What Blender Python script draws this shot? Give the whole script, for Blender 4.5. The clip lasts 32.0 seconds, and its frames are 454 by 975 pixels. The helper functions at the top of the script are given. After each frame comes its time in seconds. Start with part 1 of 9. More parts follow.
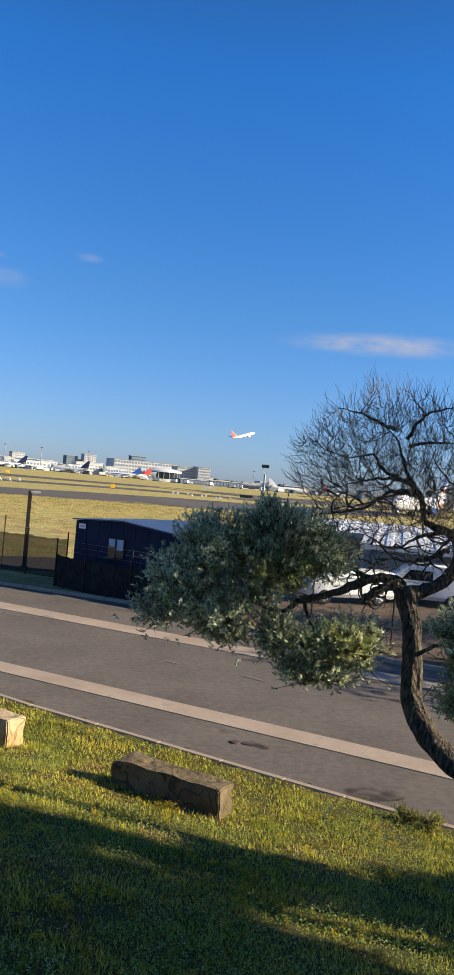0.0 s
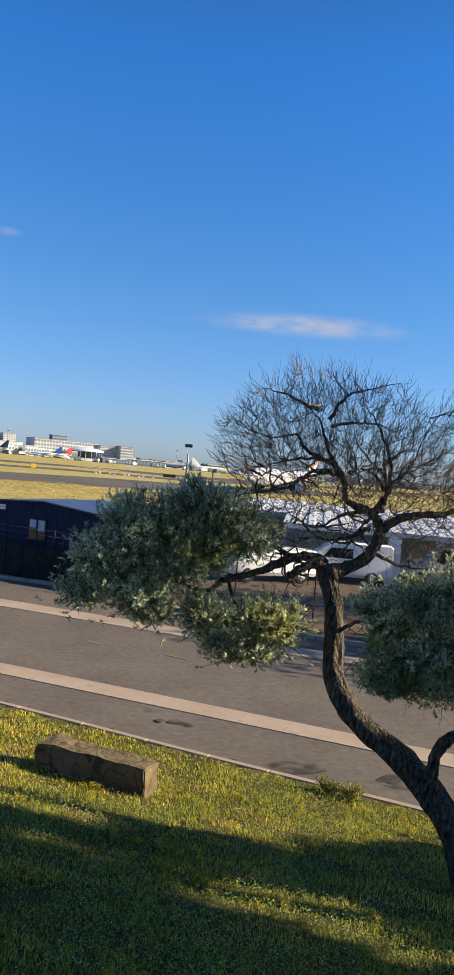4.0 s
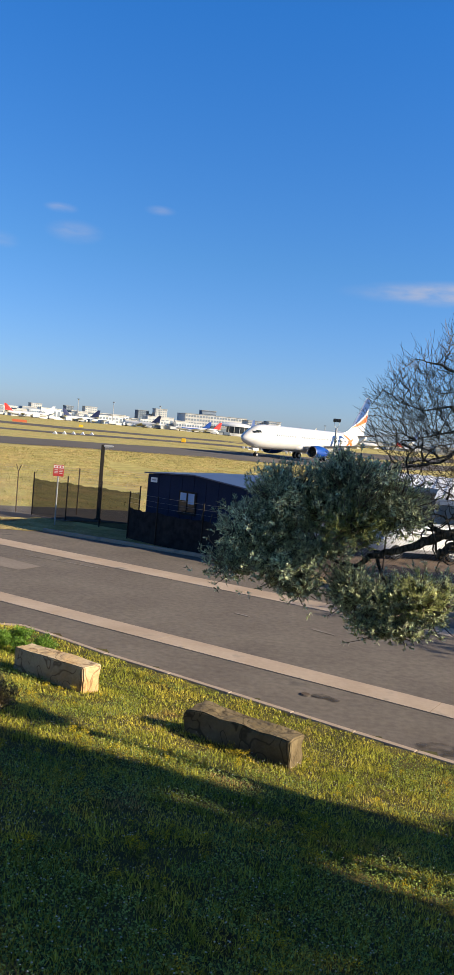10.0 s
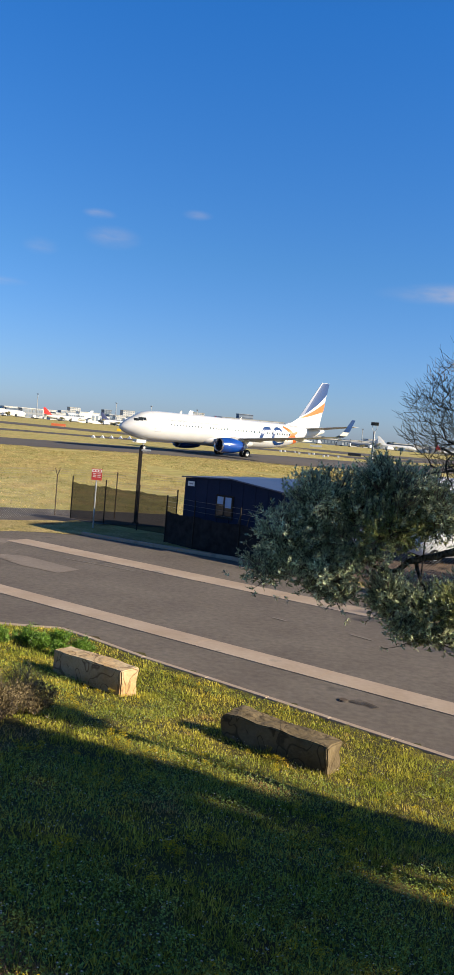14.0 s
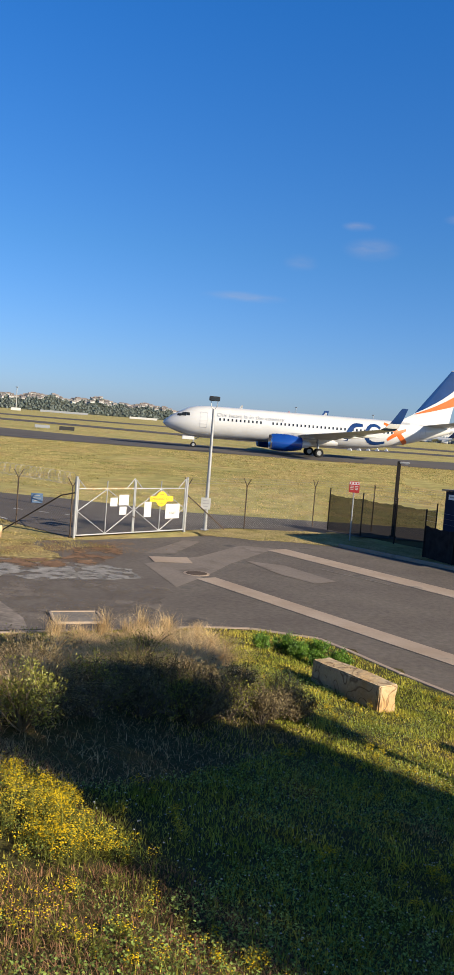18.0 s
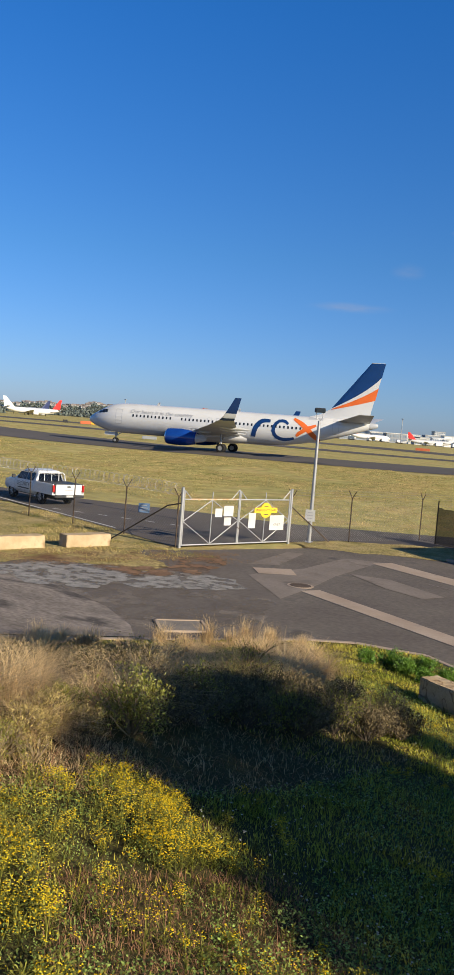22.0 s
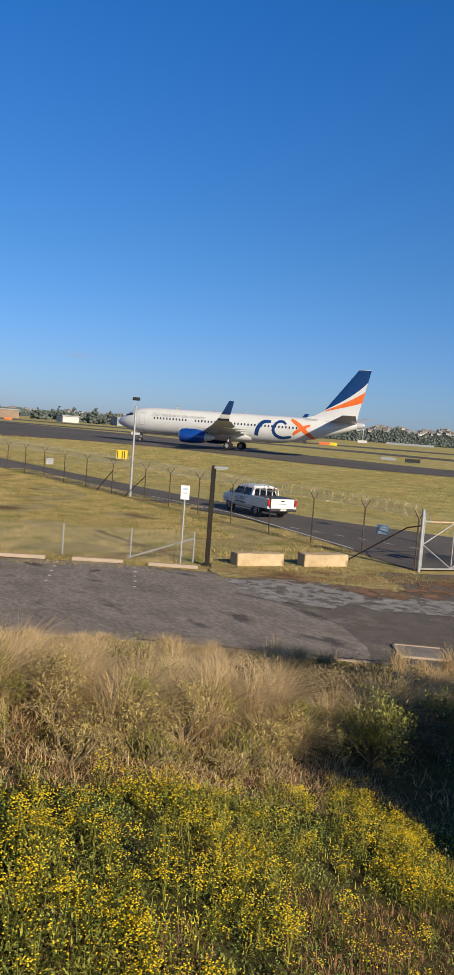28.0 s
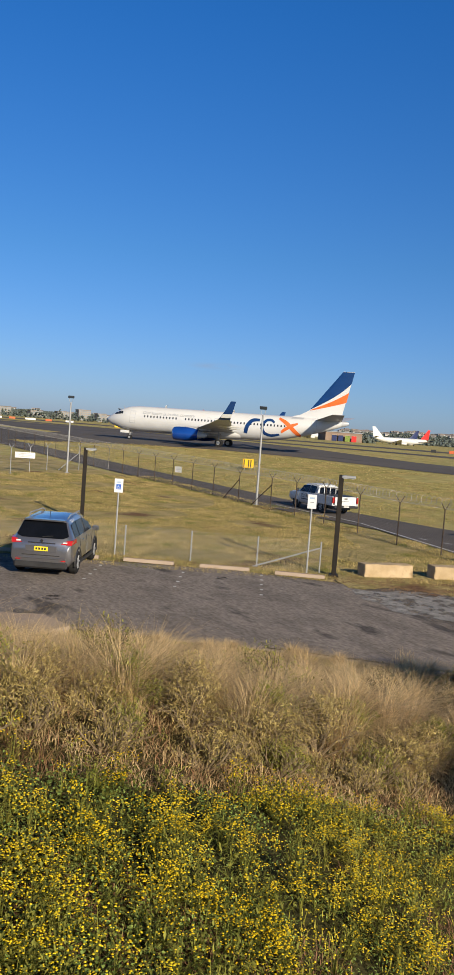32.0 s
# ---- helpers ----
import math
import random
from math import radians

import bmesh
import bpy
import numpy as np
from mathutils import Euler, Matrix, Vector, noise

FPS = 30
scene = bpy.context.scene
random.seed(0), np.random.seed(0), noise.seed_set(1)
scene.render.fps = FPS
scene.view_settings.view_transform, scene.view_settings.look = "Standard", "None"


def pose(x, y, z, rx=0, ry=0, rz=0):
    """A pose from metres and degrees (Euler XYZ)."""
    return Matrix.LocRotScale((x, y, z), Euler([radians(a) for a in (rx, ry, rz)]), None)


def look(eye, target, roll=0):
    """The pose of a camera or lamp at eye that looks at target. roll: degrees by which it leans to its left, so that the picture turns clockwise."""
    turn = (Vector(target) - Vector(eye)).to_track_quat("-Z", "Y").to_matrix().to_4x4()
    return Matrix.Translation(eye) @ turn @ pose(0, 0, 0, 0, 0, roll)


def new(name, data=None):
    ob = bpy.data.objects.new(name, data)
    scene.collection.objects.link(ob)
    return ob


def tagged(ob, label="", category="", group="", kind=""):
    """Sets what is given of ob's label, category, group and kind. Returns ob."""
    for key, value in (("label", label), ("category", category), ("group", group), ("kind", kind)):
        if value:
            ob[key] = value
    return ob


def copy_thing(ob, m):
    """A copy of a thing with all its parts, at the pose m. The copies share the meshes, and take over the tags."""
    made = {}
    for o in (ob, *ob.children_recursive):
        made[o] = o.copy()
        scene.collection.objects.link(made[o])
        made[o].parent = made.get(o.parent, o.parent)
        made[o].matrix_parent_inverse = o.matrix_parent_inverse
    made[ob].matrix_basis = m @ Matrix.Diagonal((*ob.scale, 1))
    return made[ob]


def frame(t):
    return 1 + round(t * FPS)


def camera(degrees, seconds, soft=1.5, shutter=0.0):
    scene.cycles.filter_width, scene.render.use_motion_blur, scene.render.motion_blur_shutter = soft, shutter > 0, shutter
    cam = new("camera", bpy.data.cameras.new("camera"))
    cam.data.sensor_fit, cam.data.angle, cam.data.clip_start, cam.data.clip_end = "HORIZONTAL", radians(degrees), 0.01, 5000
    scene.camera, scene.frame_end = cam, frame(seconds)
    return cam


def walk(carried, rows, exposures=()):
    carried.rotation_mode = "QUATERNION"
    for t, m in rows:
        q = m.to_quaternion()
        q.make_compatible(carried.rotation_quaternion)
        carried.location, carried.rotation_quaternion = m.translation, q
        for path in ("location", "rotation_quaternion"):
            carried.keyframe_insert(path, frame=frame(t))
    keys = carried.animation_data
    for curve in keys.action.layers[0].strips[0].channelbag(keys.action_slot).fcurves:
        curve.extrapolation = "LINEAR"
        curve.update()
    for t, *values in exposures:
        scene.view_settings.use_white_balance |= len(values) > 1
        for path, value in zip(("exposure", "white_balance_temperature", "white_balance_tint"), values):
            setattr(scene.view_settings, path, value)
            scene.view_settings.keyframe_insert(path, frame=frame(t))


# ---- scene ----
cam = camera(30.93, 32.0, soft=1.1)
# seconds, x, y, z, tilt, lean, turn
PATH = (
    (0.0, 0.029, -0.000, 4.700, 89.78, -5.10, -0.08),
    (0.5, 0.044, 0.004, 4.711, 89.62, -4.96, -1.15),
    (1.0, 0.054, -0.000, 4.727, 89.41, -4.90, -1.94),
    (1.5, 0.055, -0.000, 4.737, 89.26, -4.90, -2.65),
    (2.0, 0.059, 0.005, 4.736, 89.14, -4.95, -3.26),
    (2.5, 0.042, 0.008, 4.730, 89.04, -5.02, -3.90),
    (3.0, 0.018, 0.018, 4.711, 89.02, -5.08, -4.50),
    (3.5, 0.014, 0.011, 4.705, 88.93, -5.04, -5.03),
    (5.5, 0.001, 0.019, 4.706, 88.39, -5.13, -6.49),
    (6.0, -0.011, 0.021, 4.719, 88.19, -5.23, -6.76),
    (6.5, -0.000, 0.024, 4.738, 87.92, -5.33, -6.79),
    (7.0, -0.000, 0.017, 4.735, 87.77, -5.33, -6.68),
    (7.5, 0.006, 0.036, 4.711, 87.53, -5.23, -4.95),
    (8.0, -0.003, 0.036, 4.703, 87.18, -5.17, -2.24),
    (8.5, 0.004, 0.037, 4.696, 86.78, -5.01, 0.66),
    (9.0, 0.002, 0.047, 4.693, 86.46, -4.95, 2.86),
    (9.5, -0.006, 0.053, 4.684, 86.28, -5.14, 4.23),
    (10.0, 0.009, 0.048, 4.685, 86.17, -5.11, 4.84),
    (10.5, 0.008, 0.040, 4.694, 86.10, -5.19, 5.21),
    (11.0, 0.011, 0.040, 4.695, 86.07, -5.17, 5.49),
    (11.5, 0.010, 0.044, 4.689, 86.10, -5.20, 5.69),
    (12.0, 0.011, 0.046, 4.688, 86.07, -5.16, 6.01),
    (12.5, 0.014, 0.043, 4.696, 86.09, -5.07, 6.27),
    (13.0, 0.008, 0.035, 4.692, 86.15, -5.11, 6.46),
    (13.5, 0.005, 0.048, 4.695, 86.18, -5.07, 6.80),
    (15.5, -0.022, 0.037, 4.700, 86.17, -4.68, 11.92),
    (16.0, -0.036, 0.029, 4.701, 86.08, -4.65, 14.56),
    (16.5, -0.061, 0.017, 4.705, 85.93, -4.63, 17.60),
    (17.0, -0.078, 0.009, 4.705, 85.77, -4.56, 20.69),
    (17.5, -0.078, -0.000, 4.704, 85.66, -4.50, 23.24),
    (18.0, -0.075, 0.002, 4.705, 85.57, -4.50, 25.19),
    (18.5, -0.073, 0.010, 4.700, 85.58, -4.50, 26.58),
    (19.0, -0.084, 0.013, 4.695, 85.60, -4.61, 27.50),
    (19.5, -0.081, 0.013, 4.692, 85.65, -4.63, 28.35),
    (20.0, -0.074, 0.005, 4.700, 85.65, -4.64, 29.11),
    (20.5, -0.082, -0.002, 4.709, 85.68, -4.65, 29.81),
    (21.0, -0.079, -0.002, 4.694, 85.74, -4.67, 30.48),
    (21.5, -0.081, -0.010, 4.694, 85.79, -4.53, 31.28),
    (22.0, -0.103, -0.022, 4.701, 85.81, -4.53, 32.46),
    (22.5, -0.115, -0.030, 4.706, 85.82, -4.40, 33.79),
    (23.0, -0.118, -0.033, 4.697, 85.84, -4.34, 35.49),
    (23.5, -0.121, -0.043, 4.697, 85.82, -4.28, 37.49),
    (24.0, -0.127, -0.051, 4.696, 85.81, -4.38, 39.54),
    (24.5, -0.125, -0.051, 4.684, 85.82, -4.22, 41.68),
    (25.0, -0.133, -0.048, 4.675, 85.83, -4.25, 43.69),
    (25.5, -0.143, -0.039, 4.688, 85.80, -4.18, 45.06),
    (27.5, -0.157, -0.029, 4.683, 85.98, -4.32, 48.27),
    (28.0, -0.172, -0.019, 4.685, 85.98, -4.31, 48.98),
    (28.5, -0.178, -0.017, 4.694, 85.98, -4.28, 49.83),
    (29.0, -0.184, -0.025, 4.681, 86.02, -4.22, 50.76),
    (29.5, -0.187, -0.031, 4.680, 86.01, -4.30, 51.88),
    (30.0, -0.175, -0.050, 4.689, 86.00, -4.19, 53.05),
    (30.5, -0.179, -0.059, 4.690, 85.98, -4.24, 54.17),
    (31.0, -0.184, -0.056, 4.689, 85.97, -4.22, 55.30),
    (31.5, -0.209, -0.053, 4.692, 85.95, -4.20, 56.53),
    (32.0, -0.225, -0.058, 4.680, 85.95, -4.22, 57.74),
)
walk(cam, [(t, pose(*p)) for t, *p in PATH],
     [(0, 1.05, 6550, 10), (3, 1.12, 6800, 10), (6, 1.2, 6900, 10), (9, 1.13, 6750, 10), (12, 1.06, 6650, 10), (16, 0.91, 6500, 10), (20, 0.75, 6420, 10), (25, 0.51, 6380, 10), (28, 0.43, 6420, 10), (32, 0.33, 6400, 10)])


# ---- light ----
SUN_TURN, SUN_HIGH = radians(95), radians(22)
world = bpy.data.worlds.new("sky")
scene.world = world
world.use_nodes = True


def sky_world():
    nt = world.node_tree
    nt.nodes.clear()
    N, L = nt.nodes.new, nt.links.new
    out, bg, sky = N("ShaderNodeOutputWorld"), N("ShaderNodeBackground"), N("ShaderNodeTexSky")
    sky.sky_type, sky.sun_disc = "NISHITA", False
    sky.sun_elevation, sky.sun_rotation = SUN_HIGH, SUN_TURN
    sky.air_density, sky.dust_density, sky.ozone_density = 1.0, 0.4, 1.8
    bg.inputs["Strength"].default_value = 0.105
    tc = N("ShaderNodeTexCoord")
    norm = N("ShaderNodeVectorMath")
    norm.operation = "NORMALIZE"
    L(tc.outputs["Generated"], norm.inputs[0])
    puff = N("ShaderNodeTexNoise")
    puff.inputs["Scale"].default_value, puff.inputs["Detail"].default_value = 26, 6
    stretch = N("ShaderNodeMapping")
    stretch.inputs["Scale"].default_value = (1, 1, 3.5)
    L(norm.outputs[0], stretch.inputs["Vector"])
    L(stretch.outputs[0], puff.inputs["Vector"])
    total = None
    # thin clouds: turn to the left, height over the horizon, half width, half height (degrees), density
    for turn, high, wide, tall, dens in CLOUDS:
        a, e = radians(turn), radians(high)
        mid = Vector((-math.sin(a) * math.cos(e), math.cos(a) * math.cos(e), math.sin(e)))
        side = Vector((math.cos(a), math.sin(a), 0))
        top = mid.cross(side) * -1
        dx, dy = N("ShaderNodeVectorMath"), N("ShaderNodeVectorMath")
        dx.operation = dy.operation = "DOT_PRODUCT"
        dx.inputs[1].default_value = side / radians(wide)
        dy.inputs[1].default_value = (top * -1 if top.z < 0 else top) / radians(tall)
        off = N("ShaderNodeVectorMath")
        off.operation = "SUBTRACT"
        off.inputs[1].default_value = mid
        L(norm.outputs[0], off.inputs[0])
        L(off.outputs[0], dx.inputs[0])
        L(off.outputs[0], dy.inputs[0])
        comb, length = N("ShaderNodeCombineXYZ"), N("ShaderNodeVectorMath")
        length.operation = "LENGTH"
        L(dx.outputs["Value"], comb.inputs[0])
        L(dy.outputs["Value"], comb.inputs[1])
        L(comb.outputs[0], length.inputs[0])
        edge = N("ShaderNodeMapRange")
        edge.interpolation_type = "SMOOTHSTEP"
        edge.inputs["From Min"].default_value, edge.inputs["From Max"].default_value = 1.0, 0.1
        edge.inputs["To Min"].default_value, edge.inputs["To Max"].default_value = 0.0, dens
        L(length.outputs["Value"], edge.inputs["Value"])
        if total is None:
            total = edge.outputs[0]
        else:
            add = N("ShaderNodeMath")
            L(total, add.inputs[0])
            L(edge.outputs[0], add.inputs[1])
            total = add.outputs[0]
    mul = N("ShaderNodeMath")
    mul.operation = "MULTIPLY"
    wisp = N("ShaderNodeMapRange")
    wisp.inputs["From Min"].default_value, wisp.inputs["From Max"].default_value = 0.25, 0.62
    L(puff.outputs["Fac"], wisp.inputs["Value"])
    L(wisp.outputs[0], mul.inputs[0])
    L(total, mul.inputs[1])
    mix = N("ShaderNodeMix")
    mix.data_type = "RGBA"
    mix.inputs["B"].default_value = (2.7, 2.55, 2.7, 1)
    L(mul.outputs[0], mix.inputs["Factor"])
    deep = N("ShaderNodeMix")
    deep.data_type, deep.blend_type = "RGBA", "MULTIPLY"
    deep.inputs["Factor"].default_value = 1.0
    # a hazy pale horizon under a deep blue sky; unseen zenith darkened to weaken skylight
    rise, haze = N("ShaderNodeSeparateXYZ"), N("ShaderNodeValToRGB")
    L(norm.outputs[0], rise.inputs[0])
    L(rise.outputs["Z"], haze.inputs["Fac"])
    stops = ((0.0, (0.315, 0.43, 0.81)), (0.06, (0.29, 0.433, 0.765)), (0.2, (0.22, 0.46, 0.765)), (0.45, (0.122, 0.49, 0.955)), (0.75, (0.14, 0.22, 0.35)), (1.0, (0.18, 0.24, 0.34)))
    while len(haze.color_ramp.elements) < len(stops):
        haze.color_ramp.elements.new(0.5)
    for el, (at, tone) in zip(haze.color_ramp.elements, stops):
        el.position, el.color = at, (*tone, 1)
    L(haze.outputs["Color"], deep.inputs["B"])
    L(sky.outputs[0], deep.inputs["A"])
    L(deep.outputs["Result"], mix.inputs["A"])
    L(mix.outputs["Result"], bg.inputs["Color"])
    L(bg.outputs[0], out.inputs[0])


CLOUDS = ((-10.1, 10.35, 8.6, 1.0, 0.6), (17.3, 13.7, 1.3, 0.4, 0.3), (16.3, 12.3, 2.2, 0.9, 0.22),
          (10.7, 14.3, 1.2, 0.4, 0.2), (24.7, 8.7, 3.4, 0.45, 0.34), (58.8, 4.3, 2.6, 0.35, 0.3), (21.0, 11.2, 1.4, 0.7, 0.15))
sky_world()
sun = new("sun", bpy.data.lights.new("sun", "SUN"))
sun.data.energy, sun.data.angle, sun.data.color = 5.0, radians(0.55), (1.0, 0.87, 0.66)
sun.matrix_basis = look((math.sin(SUN_TURN) * math.cos(SUN_HIGH) * 50, math.cos(SUN_TURN) * math.cos(SUN_HIGH) * 50, math.sin(SUN_HIGH) * 50), (0, 0, 0))


# ---- materials ----
def material(name, a, b, scale=3.0, rough=0.7, metal=0.0, bump=0.0, bump_scale=None, fine=0.25, spot=None, spot_scale=1.0, spot_at=0.6,
             vary=0.0, stretch=(1, 1, 1), coat=0.0, transmit=0.0, island=0.0):
    """Two tones by coarse noise, a finer grain over it, relief, optional spots of a third tone, and a tone of each object's own."""
    m = bpy.data.materials.new(name)
    m.use_nodes = True
    nt = m.node_tree
    N, L = nt.nodes.new, nt.links.new
    bsdf = nt.nodes["Principled BSDF"]
    tc, mp = N("ShaderNodeTexCoord"), N("ShaderNodeMapping")
    mp.inputs["Scale"].default_value = stretch
    L(tc.outputs["Object"], mp.inputs["Vector"])
    coarse, grain = N("ShaderNodeTexNoise"), N("ShaderNodeTexNoise")
    coarse.inputs["Scale"].default_value, coarse.inputs["Detail"].default_value = scale, 5
    grain.inputs["Scale"].default_value, grain.inputs["Detail"].default_value = scale * 14, 4
    L(mp.outputs[0], coarse.inputs["Vector"])
    L(mp.outputs[0], grain.inputs["Vector"])
    ramp = N("ShaderNodeMapRange")
    ramp.inputs["From Min"].default_value, ramp.inputs["From Max"].default_value = 0.32, 0.68
    L(coarse.outputs["Fac"], ramp.inputs["Value"])
    mix = N("ShaderNodeMix")
    mix.data_type = "RGBA"
    mix.inputs["A"].default_value, mix.inputs["B"].default_value = (*a, 1), (*b, 1)
    L(ramp.outputs[0], mix.inputs["Factor"])
    colour = mix.outputs["Result"]
    if spot:
        sp, sr, sm = N("ShaderNodeTexNoise"), N("ShaderNodeMapRange"), N("ShaderNodeMix")
        sp.inputs["Scale"].default_value, sp.inputs["Detail"].default_value = spot_scale, 4
        sr.inputs["From Min"].default_value, sr.inputs["From Max"].default_value = spot_at, spot_at + 0.1
        sm.data_type = "RGBA"
        sm.inputs["B"].default_value = (*spot, 1)
        L(mp.outputs[0], sp.inputs["Vector"])
        L(sp.outputs["Fac"], sr.inputs["Value"])
        L(sr.outputs[0], sm.inputs["Factor"])
        L(colour, sm.inputs["A"])
        colour = sm.outputs["Result"]
    hsv = N("ShaderNodeHueSaturation")
    L(colour, hsv.inputs["Color"])
    g = N("ShaderNodeMapRange")
    g.inputs["To Min"].default_value, g.inputs["To Max"].default_value = 1 - fine, 1 + fine
    L(grain.outputs["Fac"], g.inputs["Value"])
    value = g.outputs[0]
    for amount, node, socket in ((vary, "ShaderNodeObjectInfo", "Random"), (island, "ShaderNodeNewGeometry", "Random Per Island")):
        if amount:
            info, r, mu = N(node), N("ShaderNodeMapRange"), N("ShaderNodeMath")
            mu.operation = "MULTIPLY"
            r.inputs["To Min"].default_value, r.inputs["To Max"].default_value = 1 - amount, 1 + amount
            L(info.outputs[socket], r.inputs["Value"])
            L(r.outputs[0], mu.inputs[0])
            L(value, mu.inputs[1])
            value = mu.outputs[0]
    L(value, hsv.inputs["Value"])
    L(hsv.outputs[0], bsdf.inputs["Base Color"])
    bsdf.inputs["Roughness"].default_value, bsdf.inputs["Metallic"].default_value = rough, metal
    bsdf.inputs["Coat Weight"].default_value = coat
    bsdf.inputs["Specular IOR Level"].default_value = 0.5 if rough < 0.58 else 0.12
    if transmit:
        tr, ms = N("ShaderNodeBsdfTranslucent"), N("ShaderNodeMixShader")
        ms.inputs[0].default_value = transmit
        L(hsv.outputs[0], tr.inputs["Color"])
        L(bsdf.outputs[0], ms.inputs[1])
        L(tr.outputs[0], ms.inputs[2])
        L(ms.outputs[0], nt.nodes["Material Output"].inputs["Surface"])
    if bump:
        bn = N("ShaderNodeBump")
        bn.inputs["Strength"].default_value, bn.inputs["Distance"].default_value = 0.8, bump
        if bump_scale:
            bt = N("ShaderNodeTexNoise")
            bt.inputs["Scale"].default_value, bt.inputs["Detail"].default_value = bump_scale, 5
            L(mp.outputs[0], bt.inputs["Vector"])
            L(bt.outputs["Fac"], bn.inputs["Height"])
        else:
            L(grain.outputs["Fac"], bn.inputs["Height"])
        L(bn.outputs[0], bsdf.inputs["Normal"])
    return m


def glass_dark(name, tint=(0.02, 0.025, 0.03)):
    m = material(name, tint, tuple(c * 1.3 for c in tint), 2, 0.06, fine=0.05)
    return m


M_AIRGRASS = material("airfield_grass", (0.42, 0.352, 0.132), (0.33, 0.292, 0.098), 0.06, 0.95, bump=0.14, bump_scale=5, fine=0.6, spot=(0.426, 0.325, 0.126), spot_scale=0.35, spot_at=0.5)
M_VERGE = material("verge_grass", (0.25, 0.21, 0.07), (0.43, 0.325, 0.145), 0.9, 0.95, bump=0.16, bump_scale=6, fine=0.8, spot=(0.165, 0.0935, 0.0495), spot_scale=0.35, spot_at=0.58)
M_SOIL = material("lawn_soil", (0.0425, 0.0425, 0.015), (0.085, 0.07, 0.025), 1.2, 0.95, bump=0.04, bump_scale=18, fine=0.5, spot=(0.07, 0.035, 0.0175), spot_scale=0.8, spot_at=0.62)
M_ASPHALT = material("asphalt", (0.122, 0.103, 0.089), (0.155, 0.133, 0.113), 0.5, 0.9, bump=0.008, bump_scale=90, fine=0.38, spot=(0.0629, 0.0592, 0.0562), spot_scale=0.5, spot_at=0.66)
M_ASPHALT_OLD = material("old_asphalt", (0.17, 0.144, 0.124), (0.275, 0.233, 0.198), 0.9, 0.92, bump=0.015, bump_scale=60, fine=0.75, spot=(0.09, 0.078, 0.07), spot_scale=0.9, spot_at=0.57, stretch=(0.5, 1, 1))
M_TARMAC = material("taxiway_tarmac", (0.0999, 0.0873, 0.0777), (0.13, 0.115, 0.102), 0.05, 0.9, fine=0.15, spot=(0.0555, 0.0518, 0.0518), spot_scale=0.1, spot_at=0.6)
M_PERIROAD = material("service_road_asphalt", (0.0999, 0.0873, 0.0777), (0.13, 0.112, 0.0999), 0.3, 0.9, fine=0.2)
M_CONCRETE = material("concrete", (0.333, 0.255, 0.192), (0.407, 0.322, 0.252), 0.8, 0.85, bump=0.004, bump_scale=60, fine=0.14, spot=(0.252, 0.215, 0.178), spot_scale=1.6, spot_at=0.62)
M_DIRT = material("bare_dirt", (0.186, 0.112, 0.062), (0.248, 0.167, 0.0992), 0.9, 0.95, bump=0.02, bump_scale=30, fine=0.4, spot=(0.0744, 0.0434, 0.0279), spot_scale=1.0, spot_at=0.6)
M_GRAVEL = material("gravel", (0.17, 0.152, 0.133), (0.252, 0.222, 0.192), 2.0, 0.95, bump=0.02, bump_scale=40, fine=0.5)
M_FADED = material("faded_line_paint", (0.163, 0.141, 0.122), (0.296, 0.266, 0.237), 4, 0.85, fine=0.3)
M_WHITE_LINE = material("worn_line_paint", (0.484, 0.476, 0.452), (0.577, 0.569, 0.546), 3, 0.8, fine=0.2)
M_BLOCKCON = material("cast_block", (0.38, 0.28, 0.16), (0.50, 0.38, 0.24), 2.0, 0.85, bump=0.006, bump_scale=30, fine=0.16, spot=(0.281, 0.192, 0.104), spot_scale=1.4, spot_at=0.62, vary=0.06)
M_BARK = material("bark", (0.014, 0.012, 0.010), (0.15, 0.125, 0.095), 34, 0.95, bump=0.09, bump_scale=30, fine=0.6, stretch=(1, 1, 0.28), spot=(0.24, 0.20, 0.14), spot_scale=26, spot_at=0.6)
M_TWIG = material("twig", (0.065, 0.048, 0.036), (0.24, 0.19, 0.135), 3, 0.9, fine=0.3)
M_LEAF = material("grey_green_leaf", (0.28, 0.325, 0.175), (0.70, 0.73, 0.49), 2.2, 0.38, fine=0.25, island=0.8, transmit=0.38)
M_LEAF_YOUNG = material("olive_green_leaf", (0.23, 0.265, 0.09), (0.50, 0.51, 0.22), 2.2, 0.5, fine=0.25, island=0.55, transmit=0.36)
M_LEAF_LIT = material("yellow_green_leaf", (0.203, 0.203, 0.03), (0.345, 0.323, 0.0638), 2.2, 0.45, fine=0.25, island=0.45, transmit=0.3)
M_NAVY = material("navy_cladding", (0.017, 0.024, 0.048), (0.026, 0.034, 0.066), 0.6, 0.85, fine=0.15)
M_NAVY_ROOF = material("shed_roof_sheet", (0.04, 0.056, 0.112), (0.064, 0.08, 0.136), 0.6, 0.4, fine=0.1)
M_GALV = material("galvanised_steel", (0.306, 0.31, 0.315), (0.399, 0.399, 0.395), 3, 0.5, 0.35, fine=0.12)
M_WIRE = material("wire", (0.272, 0.264, 0.248), (0.352, 0.336, 0.312), 3, 0.6, 0.3, fine=0.15)
